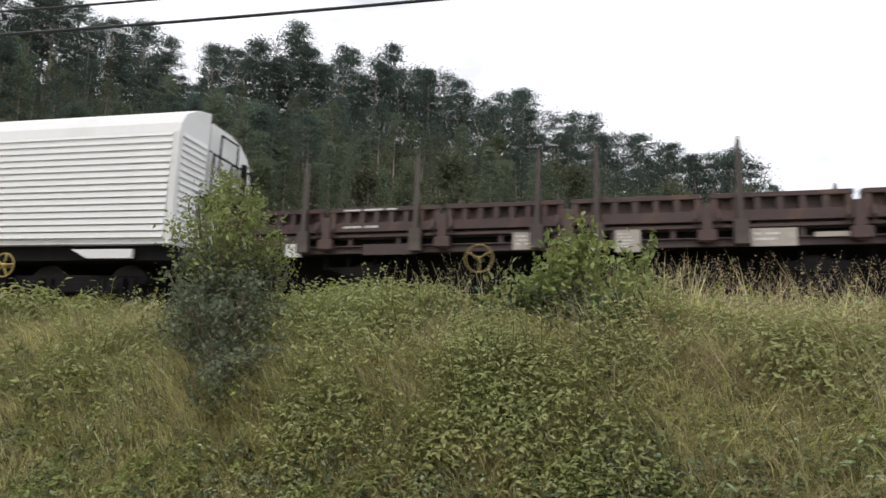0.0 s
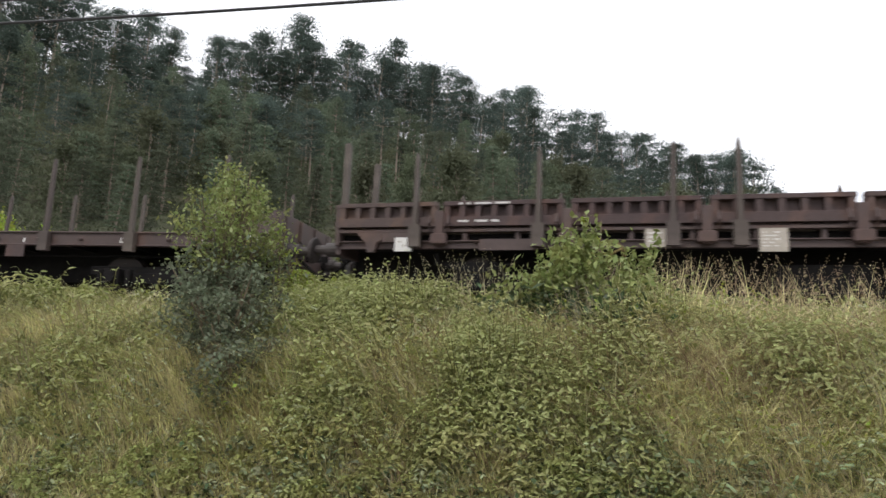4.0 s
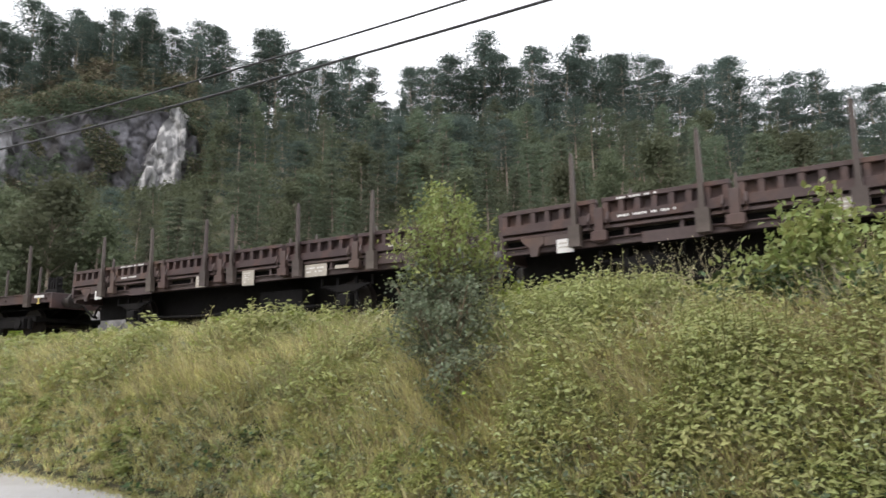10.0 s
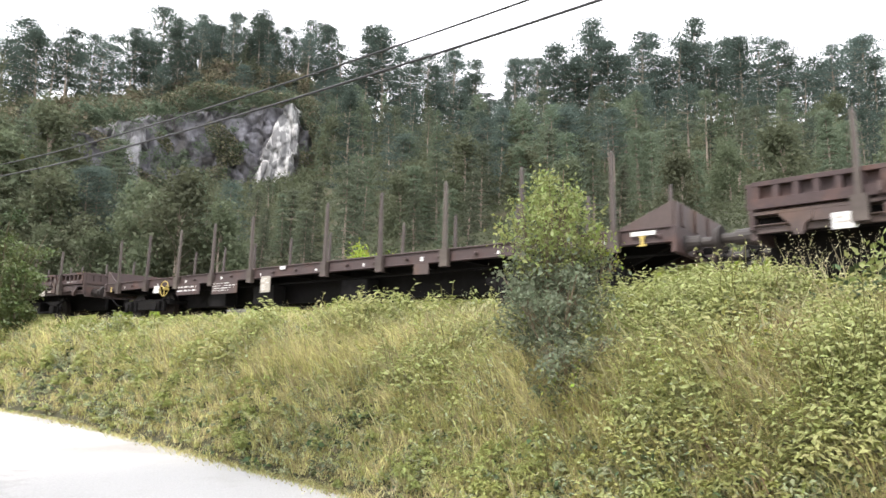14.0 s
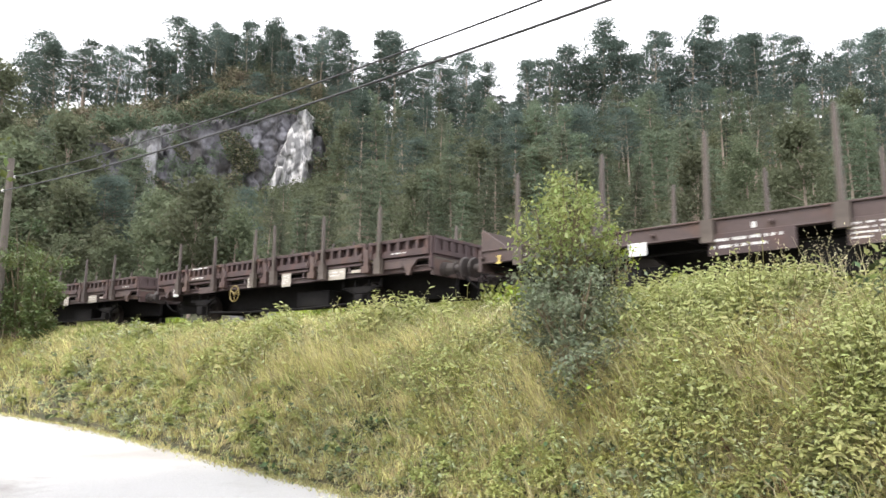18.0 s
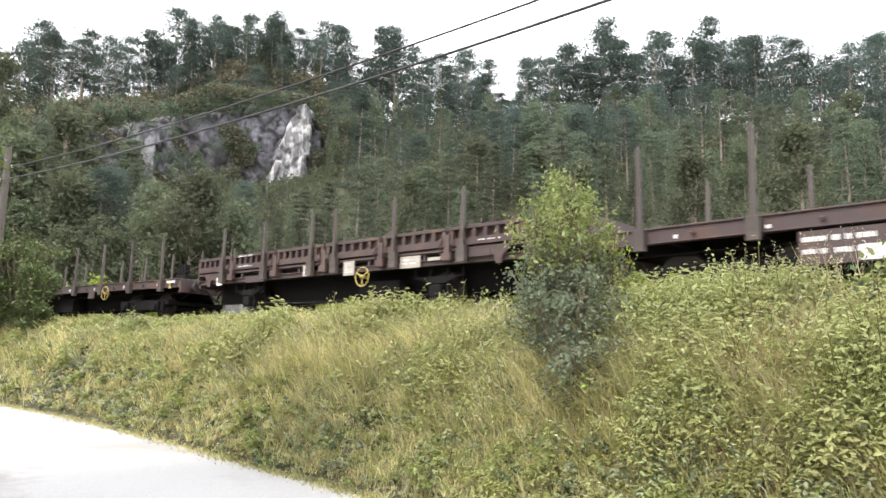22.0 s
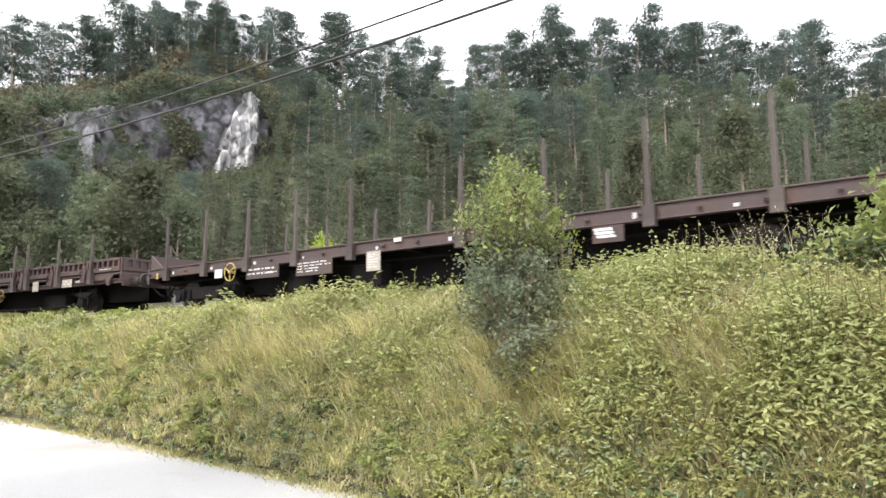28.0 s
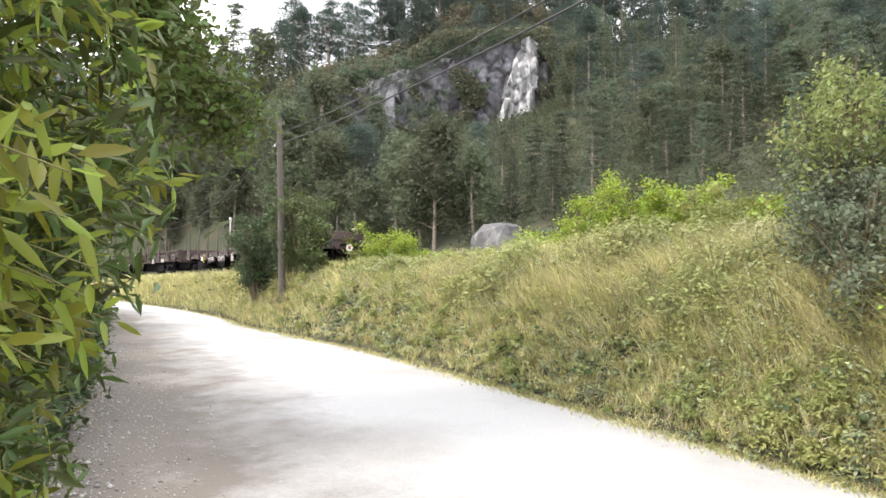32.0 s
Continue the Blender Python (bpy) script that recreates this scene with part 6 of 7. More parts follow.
def broadleaf_mesh(seed, h, wide, n, size, mat, low=0.25, boughs=16, spread=0.24):
    rs = np.random.RandomState(seed)
    bm = bmesh.new()
    tube(bm, [(0, 0, 0), (0.1, 0, h * 0.4), (0.05, 0.1, h * 0.9)], [0.12, 0.08, 0.02], 6)
    lobes = []
    for k in range(boughs):
        a, u = rs.rand() * 6.283, rs.uniform(low, 1.0)
        r = wide * math.sin(min(1, (1.08 - u) * 1.6) * 1.57) * rs.uniform(0.3, 0.9)
        q = (r * math.cos(a), r * math.sin(a), h * u)
        lobes.append(q)
        tube(bm, [(0.05, 0, h * u * 0.7), q], [0.035, 0.01], 4, caps=False)
    trunk = finish(bm, "trunk", M_BARK)
    lobes = np.array(lobes)
    c = lobes[rs.randint(0, len(lobes), n)] + rs.normal(size=(n, 3)) * wide * np.array([spread, spread, spread * 0.83])
    if size > 0.15:
        return trunk, needle_cloud("crown", c, size * 1.4, mat, rs, 0.8, 0.6)
    return trunk, leaf_cloud("crown", c, size, mat, rs, long=1.5)


def plant_tree(name, meshes, label, category, group, x, y, scale, rs):
    z = float(ground_z(np.array([x]), np.array([y]))[0])
    t = empty(name, label, category, group)
    t.matrix_basis = Matrix.LocRotScale((x, y, z - 0.15), Euler((rs.uniform(-0.05, 0.05), rs.uniform(-0.05, 0.05), rs.rand() * 6.28)), (scale, scale, scale * rs.uniform(0.92, 1.1)))
    part("trunk", meshes[0], None, t)
    part("crown", meshes[1], None, t)
    return t


SKY_AZ = [-90, -70, -64, -61, -58, -54, -51, -47, -43.5, -38, -33.3, -30.5, -27, -23.5, -22.7, -21, -17, -13.5, -7.5, -2.2, 0.3, 2.7, 5.5, 8.7, 9.9, 11.5, 15, 20, 24, 27.5, 30, 40]
SKY_EL = [14, 18, 20.4, 21.9, 23.7, 23.7, 25.6, 25.8, 27.0, 26.6, 27.4, 25.4, 25.7, 25.4, 20.6, 25.2, 26.2, 26.9, 26.7, 25.2, 24.4, 21.8, 23.5, 22.5, 20.4, 21.3, 20.2, 18.3, 17.3, 14.8, 10.5, 6]


def forest():
    rs = np.random.RandomState(21)
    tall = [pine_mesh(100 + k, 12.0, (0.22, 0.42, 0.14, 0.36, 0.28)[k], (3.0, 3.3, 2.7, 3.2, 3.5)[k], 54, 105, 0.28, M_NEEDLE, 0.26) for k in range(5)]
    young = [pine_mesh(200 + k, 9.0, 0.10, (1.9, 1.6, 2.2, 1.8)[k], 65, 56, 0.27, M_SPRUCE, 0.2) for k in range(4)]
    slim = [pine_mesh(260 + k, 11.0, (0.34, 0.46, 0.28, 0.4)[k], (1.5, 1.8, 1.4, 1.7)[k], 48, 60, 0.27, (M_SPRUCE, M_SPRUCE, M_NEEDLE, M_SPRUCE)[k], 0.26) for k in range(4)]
    broad = [broadleaf_mesh(300 + k, 7.0, 2.0, 3000, 0.20, M_HILL) for k in range(3)]
    for i in range(180):
        az = -84 + 116 * (i + rs.uniform(-0.6, 0.6)) / 180
        r = rs.uniform(96, 116)
        x, y = at_polar(az, r)
        z = float(ground_z(np.array([x]), np.array([y]))[0])
        want = 1.6 + r * math.tan(math.radians(np.interp(az, SKY_AZ, SKY_EL))) - z
        scale = max(0.45, min(1.5, want / 12.2)) * rs.uniform(0.72, 1.08)
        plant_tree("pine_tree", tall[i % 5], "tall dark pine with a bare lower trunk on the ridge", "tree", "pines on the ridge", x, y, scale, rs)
    # smaller pines on the shoulder above the rock
    for k in range(60):
        x, y = at_polar(-53 + 16.5 * (k + rs.uniform(-0.4, 0.4)) / 60, rs.uniform(91.5, 99))
        plant_tree("pine_tree", (young if k % 3 == 0 else tall)[k % 4], "small wind-bent pine on the cliff top", "tree", "pines on the cliff", x, y, rs.uniform(0.3, 0.72), rs)
    made = [0, 0]
    while made[0] < 400:
        az = rs.uniform(-80, 36)
        r = 31 + 66 * rs.rand() ** 0.85
        x, y = at_polar(az, r)
        s, q = track_coords(np.array([x]), np.array([y]))
        if q[0] > -11 or (-57.5 < az < -39 and r > 78):
            continue
        made[0] += 1
        z = float(ground_z(np.array([x]), np.array([y]))[0])
        cap = rs.uniform(12.0, 14.8) if -60 < az < -38.8 else np.interp(az, RIDGE_AZ, RIDGE_EL) + (rs.uniform(0.3, 2.0) if az < -40 else rs.uniform(0.4, 3.6))
        room = 1.6 + r * math.tan(radians(cap)) - z
        if room < 2.5:
            continue
        kind = (tall, slim, slim, slim, young)[rs.randint(5)] if r > 45 else young
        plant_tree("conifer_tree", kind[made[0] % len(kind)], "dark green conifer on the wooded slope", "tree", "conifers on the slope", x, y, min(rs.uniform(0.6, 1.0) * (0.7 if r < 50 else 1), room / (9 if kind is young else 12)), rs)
    while made[1] < 64:
        az = rs.uniform(-92, 36)
        r = 30 + 60 * rs.rand()
        x, y = at_polar(az, r)
        s, q = track_coords(np.array([x]), np.array([y]))
        if q[0] > -10 or (-58 < az < -39 and r > 74):
            continue
        z = float(ground_z(np.array([x]), np.array([y]))[0])
        if -61 < az < -37.5 and z + 4.5 > 1.6 + r * math.tan(radians(12.6)):
            continue
        made[1] += 1
        plant_tree("broadleaf_tree", broad[made[1] % 3], "olive green broadleaf tree on the wooded slope", "tree", "broadleaf trees on the slope", x, y, rs.uniform(0.45, 0.95), rs)
    x, y = at_polar(-54.4, 62)
    plant_tree("spruce_tree", pine_mesh(401, 12.0, 0.06, 3.2, 90, 90, 0.34, M_SPRUCE, 0.16), "grey-green spruce standing below the cliff", "tree", "", x, y, 0.72, rs)
    # trees close behind the far stretch of the track
    for k in range(52):
        x, y = on_track(30 + 1.9 * k + rs.uniform(-0.6, 0.6), rs.uniform(-10.5, -7.0))
        plant_tree("broadleaf_tree", broad[k % 3], "olive green broadleaf tree beside the railway", "tree", "broadleaf trees on the slope", float(x), float(y), rs.uniform(0.6, 1.25), rs)
    # dark trees that close the valley where the track bends away
    for k in range(46):
        x, y = on_track(48 + 2.0 * k + rs.uniform(-0.8, 0.8), rs.uniform(-24, -9))
        plant_tree("broadleaf_tree", (broad if k % 3 else young)[k % 3], "dark green tree beside the far stretch of the railway", "tree", "trees by the far railway", float(x), float(y), rs.uniform(0.8, 1.5), rs)
    # undergrowth that covers the slope
    n = 17000
    az = np.radians(rs.uniform(-100, 45, n))
    r = 20 + 92 * rs.rand(n) ** 0.8
    x, y = r * np.sin(az), r * np.cos(az)
    s, q = track_coords(x, y)
    d = np.degrees(az)
    ok = (q < -8.5) & ~((d > -57) & (d < -38) & (r > 84) & (r < 90))
    x, y, r = x[ok], y[ok], r[ok]
    per = 34
    grow = 0.35 + 0.010 * r
    c = np.column_stack([x, y, ground_z(x, y)])
    c = np.repeat(c, per, 0) + rs.normal(size=(len(x) * per, 3)) * np.repeat(grow, per)[:, None] * np.array([0.5, 0.5, 0.0])
    c[:, 2] += np.repeat(grow * rs.uniform(0.3, 1.9, len(x)), per) * rs.rand(len(c)) ** 0.7
    stuff("slope_undergrowth", needle_cloud("slope_undergrowth", c, 0.10 + 0.0030 * np.repeat(r, per), M_HILL, rs, 0.8, 0.5), "mixed green undergrowth on the wooded slope", "undergrowth")


forest()


def cells(u, w, size, seed):
    """Angular block relief: for each point the offset of its nearest block and the gap to the next one."""
    rs = np.random.RandomState(seed)
    n = int(max(12, np.ptp(u) * np.ptp(w) / (size[0] * size[1])))
    cu, cw = rs.uniform(u.min(), u.max(), n), rs.uniform(w.min(), w.max(), n)
    du, dw = (u[..., None] - cu) / size[0], (w[..., None] - cw) / size[1]
    d = np.hypot(du, dw)
    k = d.argmin(-1)
    two = np.partition(d, 1, -1)
    tilt = rs.normal(size=(2, n)) * 0.35
    pick = lambda t: np.take_along_axis(t, k[..., None], -1)[..., 0]
    return rs.uniform(-0.5, 0.5, n)[k] + tilt[0][k] * pick(du) + tilt[1][k] * pick(dw), two[..., 1] - two[..., 0]


def rock_face(name, label, inside, az, el, r0, mat, seed, lean=3.0, depth=1.15, step=0.2):
    """One continuous face of fractured blocks wherever inside(az, el) is positive; its rim runs back into the hill."""
    per = r0 * math.radians(1)
    a, e = np.meshgrid(np.arange(az[0], az[1], step / per), np.arange(el[0], el[1], step / per))
    u, w = a * per, e * per
    big, gap = cells(u, w, (1.7, 2.6), seed)
    small, crack = cells(u + 0.3 * wobble(u, w, 1.1, seed + 5), w, (0.7, 0.9), seed + 1)
    g = inside(a, e) + 0.3 * wobble(u, w, 0.9, seed + 2) + 0.35 * big
    back = np.clip(-g / 1.3, 0, 1)
    r = r0 + lean * (e - el[0]) / (el[1] - el[0]) + depth * (big + 0.38 * small - 0.9 * wobble(u, w, 0.35, seed + 3))
    r = r + 0.35 * depth * (gap < 0.09) + 0.16 * depth * (crack < 0.08) + 9.0 * back ** 0.7
    v = np.stack([r * np.sin(np.radians(a)), r * np.cos(np.radians(a)), 1.6 + r0 * np.tan(np.radians(e))], -1)
    rows, cols = a.shape
    i = (np.arange(rows - 1)[:, None] * cols + np.arange(cols - 1)).ravel()
    i = i[(g[:-1, :-1].ravel() > -1.3)]
    f = np.stack([i, i + cols, i + cols + 1, i + 1], 1)
    return tagged(new(name, raw_mesh(name, v.reshape(-1, 3), f.ravel(), 4, mat)), label, "rock")


def cliffs():
    def grey(a, e):
        top = np.interp(a, [-53, -51, -48.8, -46, -43.6, -40.7, -39.3], [18.2, 18.8, 19.6, 20.2, 20.8, 20.8, 19.0])
        return np.minimum(np.minimum(top - e, e - 12.2), np.minimum(a + 53.2, -38.8 - a))

    def pale(a, e):
        left = np.interp(e, [12.4, 15, 17.5, 19.5, 21.1], [-43.8, -43.2, -42.3, -41.6, -41.2])
        right = np.interp(e, [12.4, 15, 18, 20, 21.1], [-40.5, -40.2, -40.2, -40.3, -40.6])
        return np.minimum(np.minimum(a - left, right - a), 21.2 - e)

    def rib(a, e):
        return np.minimum(0.9 - np.abs(a + 53.0 + 0.05 * (e - 15)), 18.0 - e)

    def low_crag(a, e):
        top = np.interp(a, [-63, -60, -57, -54], [15.8, 16.6, 17.0, 17.3])
        return np.minimum(np.minimum(top - e, e - 12.6), -53.6 - a)

    rock_face("grey_cliff", "grey weathered limestone cliff with ledges", grey, (-55, -37.5), (11.4, 22), 86.5, M_ROCK, 7)
    rock_face("pale_buttress", "pale streaked limestone buttress", pale, (-45, -38), (11.4, 22.4), 84.4, M_PALE, 12, depth=0.7)
    rock_face("left_crag", "low grey crag overgrown with grass", low_crag, (-65, -52.5), (11.4, 18.6), 86.8, M_ROCK, 17, depth=1.2)
    rock_face("narrow_rib", "upright light grey rock rib", rib, (-54.9, -51.2), (10.8, 19.2), 84.2, M_RIB, 23, depth=0.6)
    # ledge plants
    rs = np.random.RandomState(77)
    n = 60000
    az, el = rs.uniform(-64, -35, n), rs.uniform(12, 21.4, n)
    top = np.interp(az, [-64, -61, -56, -53, -50, -46, -43, -40, -37], [15.8, 16.6, 17.2, 18.6, 19.6, 20.2, 20.8, 20.6, 19])
    keep = patch(az, el * 1.6, 1.1, 45) * 0.72 + 0.08 * bump_at(az, -58.5, 3.2) + 0.45 * bump_at(el, 12, 1.3) + 0.5 * np.clip((el - top) / 0.8, 0, 1) + 0.6 * np.clip((az + 39.2) / 1.5, 0, 1)
    keep = keep + 0.4 * bump_at(az, -44.6, 0.7) * bump_at(el, 16.7, 1.1)
    keep = (keep > 0.53) & (el < np.interp(az, RIDGE_AZ, RIDGE_EL) + 0.3) & ((np.abs(az + 41.3) > 1.6) | (el > 20.6) | (el < 13.0))
    az, el = np.radians(az[keep]), np.radians(el[keep])
    r = 84.3 + rs.rand(len(az)) * 2.6 + 2.4 * (np.degrees(el) - 12) / 9
    c = np.column_stack([r * np.sin(az), r * np.cos(az), 1.6 + r * np.tan(el)])
    dry = rs.rand(len(c)) < np.where(np.degrees(az) < -53.5, 0.75, 0.4)
    stuff("ledge_plants", needle_cloud("ledge_plants", c[~dry], 0.42, M_HILL, rs, 0.6, 0.5), "small green plants on the cliff ledges", "plants")
    stuff("dry_ledge_grass", needle_cloud("dry_ledge_grass", c[dry], 0.40, M_SCRUB, rs, 0.6, 0.4), "dry brownish grass on the cliff ledges", "grass")
    # small shrubs rooted in the rock and along its rim
    n = 150
    az = rs.uniform(-60, -38.6, n)
    el = np.where(rs.rand(n) < 0.55, np.interp(az, [-60, -56, -53, -50, -46, -43, -40, -38.6], [16.6, 17.2, 18.4, 19.4, 20.2, 20.8, 20.8, 19]) + rs.normal(size=n) * 0.35, rs.uniform(12.8, 19, n))
    ok = (np.abs(az + 41.6) > 1.4) | (el > 20.5)
    az, el = np.radians(az[ok]), np.radians(el[ok])
    r = 85.0 + 3.0 * (np.degrees(el) - 11.4) / 10
    root = np.column_stack([r * np.sin(az), r * np.cos(az), 1.6 + r * np.tan(el)])
    c = np.repeat(root, 130, 0) + rs.normal(size=(len(root) * 130, 3)) * np.array([0.5, 0.5, 0.5]) * np.repeat(rs.uniform(0.4, 1.3, len(root)), 130)[:, None]
    stuff("rock_shrubs", needle_cloud("rock_shrubs", c, 0.3, M_SPRUCE, rs, 0.7, 0.45), "small shrubs rooted in the rock", "shrubs")
    # scrub on the shoulder above the rock
    n = 5200
    az, r = np.radians(rs.uniform(-61, -36, n)), rs.uniform(87.5, 101, n)
    x, y = r * np.sin(az), r * np.cos(az)
    c = np.repeat(np.column_stack([x, y, ground_z(x, y)]), 22, 0)
    c = c + rs.normal(size=c.shape) * np.array([0.55, 0.55, 0.1])
    c[:, 2] += np.repeat(rs.uniform(0.2, 1.5, n), 22) * rs.rand(len(c))
    stuff("cliff_top_scrub", needle_cloud("cliff_top_scrub", c, 0.36, M_SCRUB, rs, 0.7, 0.5), "brown-green scrub along the top of the cliff", "scrub")
    # boulder below the slope
    bm = bmesh.new()
    bmesh.ops.create_icosphere(bm, subdivisions=2, radius=1.0)
    for v in bm.verts:
        k = 0.16 * noise.noise(v.co * 1.7 + Vector((3.1, 7.7, 1.9))) + 0.08 * noise.noise(v.co * 4.3)
        c = v.co * (1 + k)
        v.co = Vector((max(-0.85, min(0.8, c.x)) * 1.7 + 0.25 * c.z, max(-0.7, c.y) * 1.2, max(-1.0, min(0.72, c.z + 0.18 * c.x)) * 1.6))
    bmesh.ops.subdivide_edges(bm, edges=bm.edges[:], cuts=2)
    for v in bm.verts:
        v.co += Vector((0.05, 0.05, 0.05)) * noise.noise(v.co * 3.1) + Vector((0.03, 0.02, 0.03)) * noise.noise(v.co * 9.0)
    ob = tagged(new("boulder", finish(bm, "boulder", M_BOULDER)), "grey limestone boulder at the foot of the slope", "rock")
    x, y = at_polar(-43.7, 33.5)
    ob.location = (x, y, 3.5)
    ob.scale = (0.92, 0.95, 1.0)


cliffs()


def roadside_left():
    """The willow close to the camera and the hedge along the far side of the road."""
    rs = np.random.RandomState(91)
    ox, oy = -2.7, -0.95
    w = empty("willow_tree", "willow with long narrow leaves overhanging the road", "tree", "", Matrix.Translation((ox, oy, 0)))
    bm = bmesh.new()
    tube(bm, [(0, 0, -0.1), (0.1, 0.05, 1.2), (0.05, 0.2, 2.6), (0.2, 0.3, 4.0)], [0.16, 0.13, 0.09, 0.03], 9)
    part("trunk", finish(bm, "trunk", M_BARK), None, w)
    bm = bmesh.new()
    places, dirs = [], []
    for k in range(430):
        r = 1.35 + 1.6 * rs.rand()
        z1 = rs.uniform(0.7, 3.4)
        el = math.degrees(math.atan2(z1 - 1.55, r))
        far = -69.5 - 6 * min(1, max(0, (5 - el) / 12)) - 4 * min(1, max(0, (el - 24) / 12))
        ex, ey = at_polar(rs.uniform(-97, far), r)
        p0 = np.array([0.1, 0.15, z1 + rs.uniform(-0.3, 0.3)])
        p1 = np.array([ex - ox, ey - oy, z1])
        L = np.linalg.norm(p1 - p0)
        pts = [p0 + (p1 - p0) * u + np.array([0, 0, 0.9 * L * u * (1 - u) * 0.6]) for u in np.linspace(0, 1, 8)]
        tube(bm, [tuple(p) for p in pts], list(np.linspace(0.007, 0.0018, 8)), 5, caps=False)
        for j in range(44):
            u = rs.uniform(0.3, 1.0) * 7
            i = min(int(u), 6)
            p = pts[i] + (pts[i + 1] - pts[i]) * (u - i)
            t = pts[i + 1] - pts[i]
            t = t / np.linalg.norm(t)
            side = np.cross(t, rs.normal(size=3))
            side /= np.linalg.norm(side)
            ld = t * 0.55 + side * 0.85 + np.array([0, 0, rs.uniform(-0.75, 0.45)])
            places.append(p + rs.normal(size=3) * 0.02)
            dirs.append(ld / np.linalg.norm(ld))
    part("branch", finish(bm, "branch", M_SHOOT), None, w)
    P, D = np.array(places), np.array(dirs)
    n = len(P)
    L = (0.062 + 0.065 * rs.rand(n))[:, None]
    S = np.cross(D, rs.normal(size=(n, 3)))
    S /= np.linalg.norm(S, axis=1, keepdims=True)
    N = np.cross(D, S)
    W = L * 0.12
    droop = np.array([[0, 0, -1.0]]) * L * 0.12
    v = np.stack([P, P + D * L * 0.3 + S * W + N * W * 0.3, P + D * L * 0.3, P + D * L * 0.3 - S * W + N * W * 0.3, P + D * L * 0.68 + S * W * 0.85 + droop * 0.5 + N * W * 0.3,
                  P + D * L * 0.68 + droop * 0.5, P + D * L * 0.68 - S * W * 0.85 + droop * 0.5 + N * W * 0.3, P + D * L + droop], 1).reshape(-1, 3)
    i = np.arange(n)[:, None] * 8
    f = np.concatenate([i + c for c in (0, 2, 1, 0, 3, 2, 1, 2, 5, 1, 5, 4, 2, 3, 6, 2, 6, 5, 4, 5, 7, 5, 6, 7)], 1).reshape(-1)
    part("foliage", raw_mesh("foliage", v, f, 3, M_WILLOW), None, w)

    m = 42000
    # Filler leaves behind the branches; their dark tone stands in for crown shade.
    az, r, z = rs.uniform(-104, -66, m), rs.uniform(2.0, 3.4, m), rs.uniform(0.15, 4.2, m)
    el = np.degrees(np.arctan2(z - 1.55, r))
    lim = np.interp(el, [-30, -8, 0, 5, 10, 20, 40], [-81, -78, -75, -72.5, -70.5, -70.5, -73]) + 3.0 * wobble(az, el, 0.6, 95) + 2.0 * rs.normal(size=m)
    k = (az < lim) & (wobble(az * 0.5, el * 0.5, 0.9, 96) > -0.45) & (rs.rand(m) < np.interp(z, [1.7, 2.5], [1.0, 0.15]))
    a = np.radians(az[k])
    part("inner_foliage", leaf_cloud("inner_foliage", np.column_stack([r[k] * np.sin(a) - ox, r[k] * np.cos(a) - oy, z[k]]), 0.085, M_WILLOW_SHADE, rs, up=0.4, long=4.0), None, w, "inner willow leaves coloured darker for shade")

    high = broadleaf_mesh(502, 9.0, 2.75, 70000, 0.10, M_TREELEAF, 0.44, 60, 0.11)
    plant_tree("roadside_tree", high, "green broadleaf tree with high branches over the road", "tree", "trees along the road", -9.1, 1.7, 1.0, np.random.RandomState(94))
    broad = broadleaf_mesh(501, 7.4, 3.3, 21000, 0.085, M_TREELEAF)
    rs2 = np.random.RandomState(92)
    for k, (x, y, sc) in enumerate(((-11.5, 0.6, 0.5), (-15.5, 1.6, 0.6), (-21.5, 2.9, 0.75), (-28, 4.6, 0.9), (-37, 6.4, 1.0))):
        plant_tree("roadside_tree", broad, "green broadleaf tree leaning over the road's edge", "tree", "trees along the road", x, y, sc, rs2)
    n = 3400
    xs = rs.uniform(-34, -3.0, n)
    ys = road_left(xs) + 0.05 - np.abs(rs.normal(size=n)) * 0.55
    base = np.column_stack([xs, ys, ground_z(xs, ys)])
    c = clusters(base, 15, (0.16, 0.16, 0), 0.1, 1.5, rs)
    stuff("roadside_hedge", leaf_cloud("roadside_hedge", c, 0.085, M_DARKLEAF, rs, long=1.5), "dark leafy undergrowth along the road", "hedge")
    n = 5000
    xs = rs.uniform(-30, 2, n)
    ys = road_left(xs) - 0.25 + np.abs(rs.normal(size=n)) * 0.28
    b = np.column_stack([xs, ys, ground_z(xs, ys)])
    stuff("verge_tufts", blades("verge_tufts", b, rs.uniform(0.05, 0.22, n), np.full(n, 0.004), np.full(n, 1.0), M_GRASS, rs), "thin grass at the road's edge", "grass")
    # loose stones on the road
    n = 7000
    xs = -2 - 18 * rs.rand(n) ** 1.6
    ys = road_left(xs) + np.abs(rs.normal(size=n)) * 0.7
    s = rs.uniform(0.004, 0.013, n) * (1 + (rs.rand(n) > 0.95) * 1.3)
    oct_v = np.array([(1, 0, 0), (-1, 0, 0), (0, 1, 0), (0, -1, 0), (0, 0, 0.8), (0, 0, -0.4)])
    v = (oct_v[None] * (0.6 + 0.9 * rs.rand(n, 6, 1))) * s[:, None, None] + np.column_stack([xs, ys, np.full(n, 0.04)])[:, None]
    oct_f = np.array([(0, 2, 4), (2, 1, 4), (1, 3, 4), (3, 0, 4), (2, 0, 5), (1, 2, 5), (3, 1, 5), (0, 3, 5)]).ravel()
    f = (np.arange(n)[:, None] * 6 + oct_f).reshape(-1)
    stuff("loose_stones", raw_mesh("loose_stones", v.reshape(-1, 3), f, 3, M_STONE), "loose pale stones on the gravel road", "stones")


roadside_left()


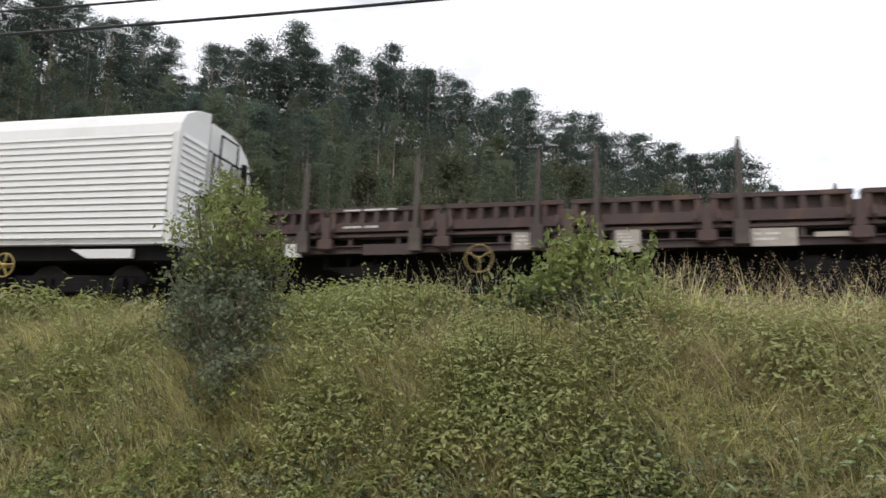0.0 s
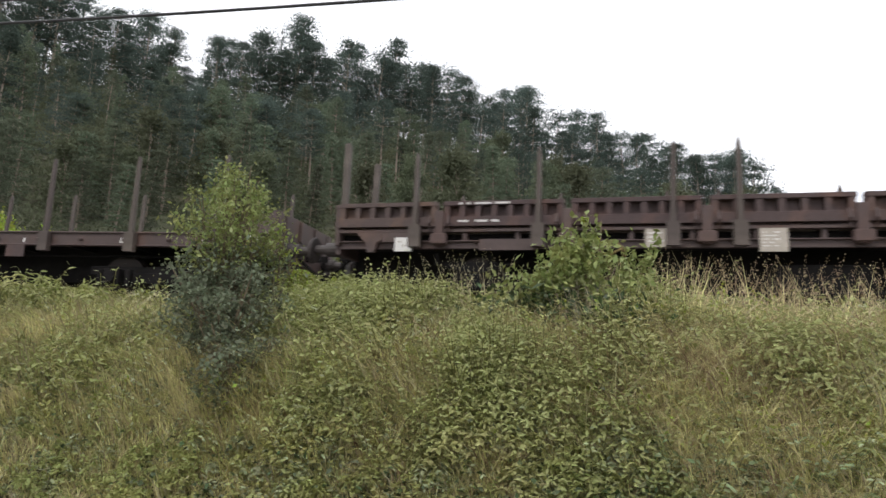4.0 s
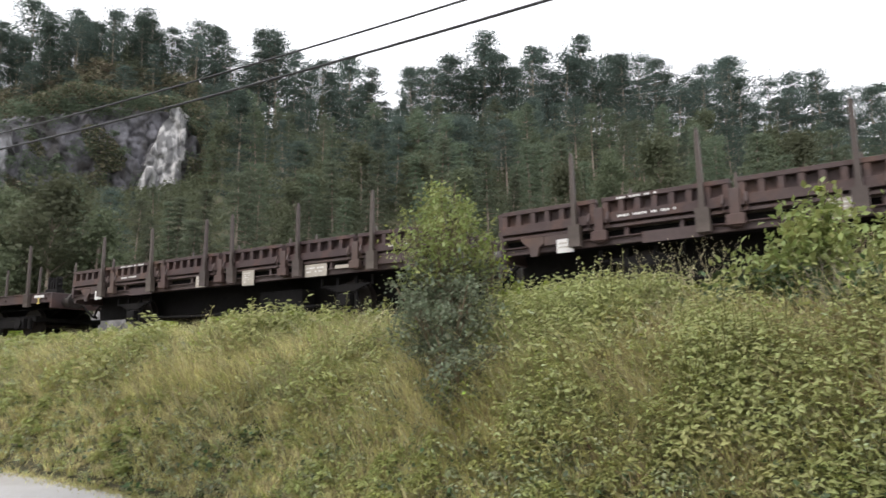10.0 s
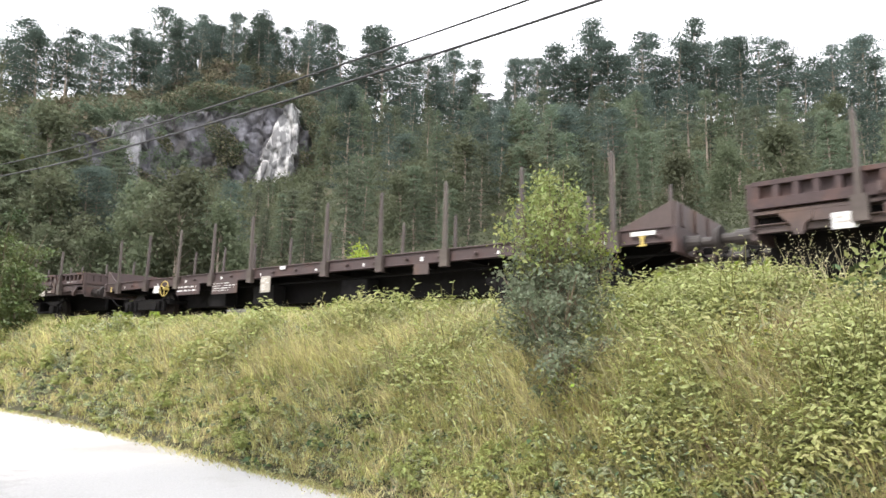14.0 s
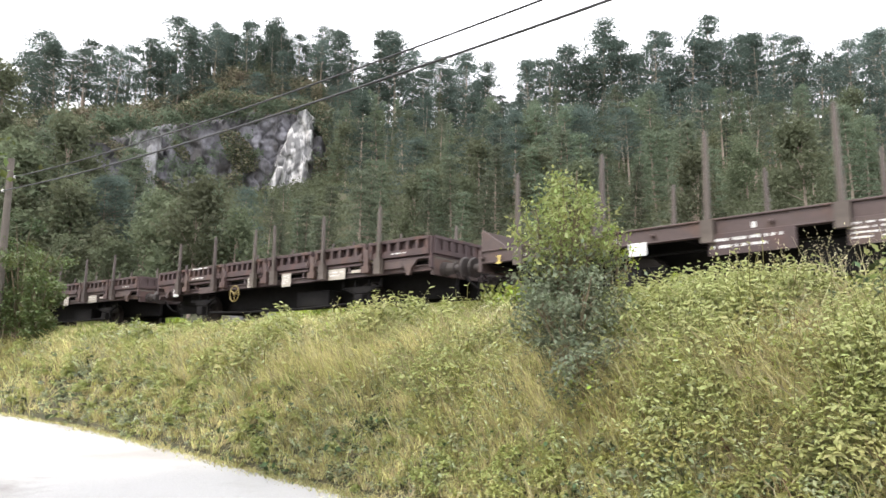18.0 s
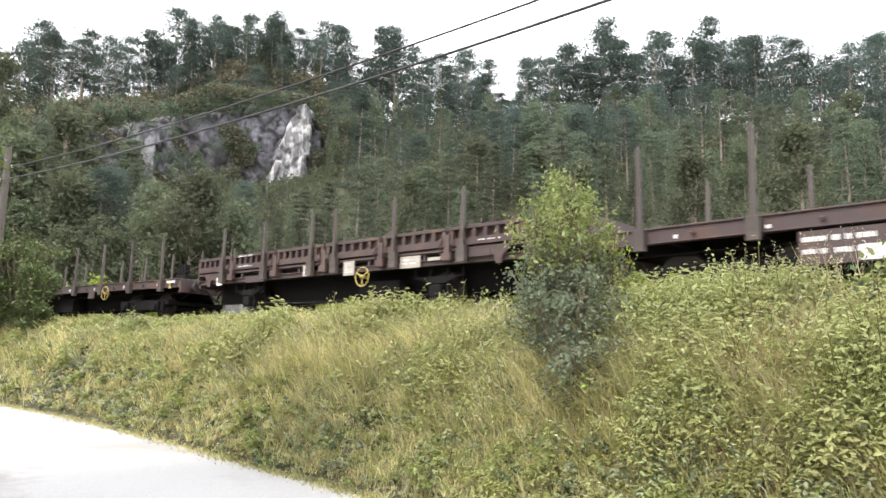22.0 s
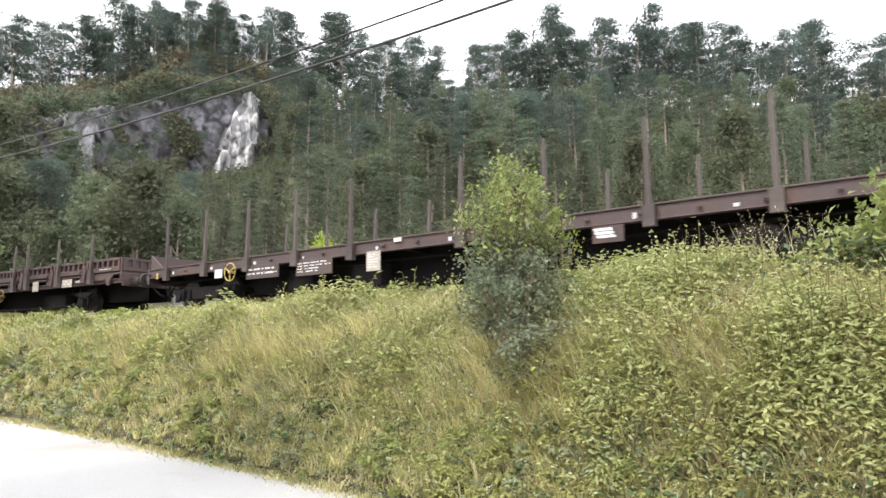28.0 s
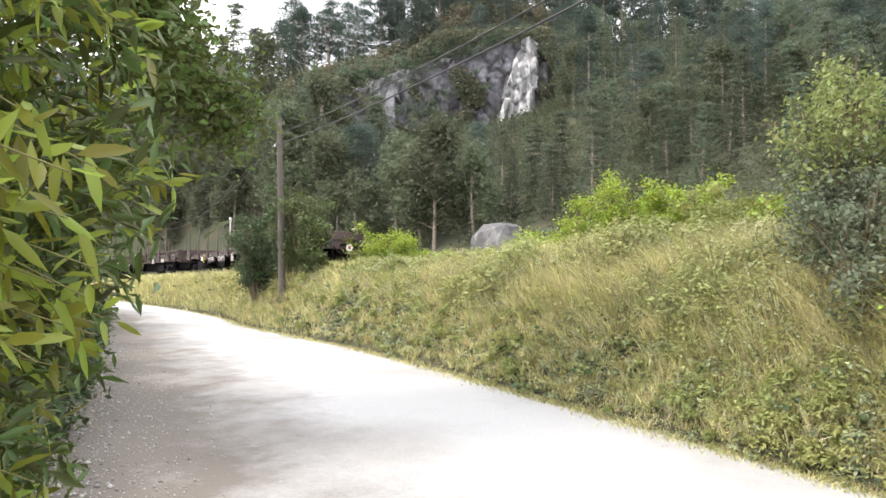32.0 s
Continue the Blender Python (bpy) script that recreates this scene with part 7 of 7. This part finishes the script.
def pole_and_wires():
    px, py = at_polar(-62.0, 25.6)
    pz = float(ground_z(np.array([px]), np.array([py]))[0])
    top = 1.6 + 25.6 * math.tan(radians(13.9))
    t = empty("wooden_pole", "weathered leaning wooden line pole", "pole", "", Matrix.Translation((px, py, pz)))
    h = top - pz
    bm = bmesh.new()
    tube(bm, [(0.30, 0.05, -0.3), (0.2, 0.03, h * 0.3), (0, 0, h)], [0.135, 0.125, 0.095], 12)
    part("post", bm, M_POLE, t)
    along_wire = Vector((math.cos(radians(-12)), math.sin(radians(-12)), 0))
    across = Vector((-along_wire.y, along_wire.x, 0))
    for k, z0 in enumerate((6.83, 7.35)):
        z = z0 - pz
        bm = bmesh.new()
        o = (across * (-0.14 + 0.28 * k)).to_tuple()
        tube(bm, [(0, 0, z - 0.08), (o[0], o[1], z - 0.08), (o[0], o[1], z - 0.02)], 0.012, 6)
        hook = part("bracket", bm, M_UNDER, t)
        bm = bmesh.new()
        tube(bm, [(o[0], o[1], z - 0.04), (o[0], o[1], z - 0.02), (o[0], o[1], z + 0.02), (o[0], o[1], z + 0.05)], [0.035, 0.045, 0.03, 0.02], 10)
        part("insulator", bm, M_CERAMIC, hook)
        a = Vector((px, py, z0)) + Vector(o)
        b = a + along_wire * 44
        c = a + Vector((-0.955, 0.24, 0)) * 40
        for end, sag in ((b, 0.98), (c, 0.8)):
            pts = [tuple(a.lerp(end, i / 40) - Vector((0, 0, sag * 4 * (i / 40) * (1 - i / 40)))) for i in range(41)]
            bm = bmesh.new()
            tube(bm, pts, 0.019 - 0.003 * k, 6)
            tagged(new("overhead_wire", finish(bm, "overhead_wire", M_WIRE)), "dark overhead wire slung from the wooden pole", "wire", "overhead wires")
    sx, sy = on_track(51.0, -3.6)
    sz = float(ground_z(np.array([float(sx)]), np.array([float(sy)]))[0])
    t = empty("white_post", "slim white painted trackside post", "post", "", Matrix.Translation((float(sx), float(sy), sz)))
    bm = bmesh.new()
    tube(bm, [(0, 0, -0.2), (0, 0, 4.6)], 0.055, 10)
    part("shaft", bm, M_WHITE, t)
    bm = bmesh.new()
    box(bm, -0.09, 0.09, -0.08, 0.08, 4.6, 5.0)
    part("cap", bm, M_WHITE, t, bevel=0.02)


pole_and_wires()


# ---- movement: the train runs along the arc, slowing very slightly ----
def along(t):
    return 4.467 + 8.0471 * t - 0.0043 * t * t


def motions():
    for ob, place, sets in MOVERS:
        rows = []
        for k in range(0, 33):
            s = along(k) - place
            x, y = on_track(s, 0)
            rows.append((k, pose(float(x), float(y), RAIL_Z, 0, 0, math.degrees(TH0 + s / R_NEAR) + 90)))
        walk(ob, rows)
        # the wheels roll
        for w in sets:
            x, y, z = w.location
            walk(w, [(0.08 * k, pose(x, y, z, 0, math.degrees((along(0.08 * k) - along(0)) / 0.46) % 360, 0)) for k in range(401)])


motions()
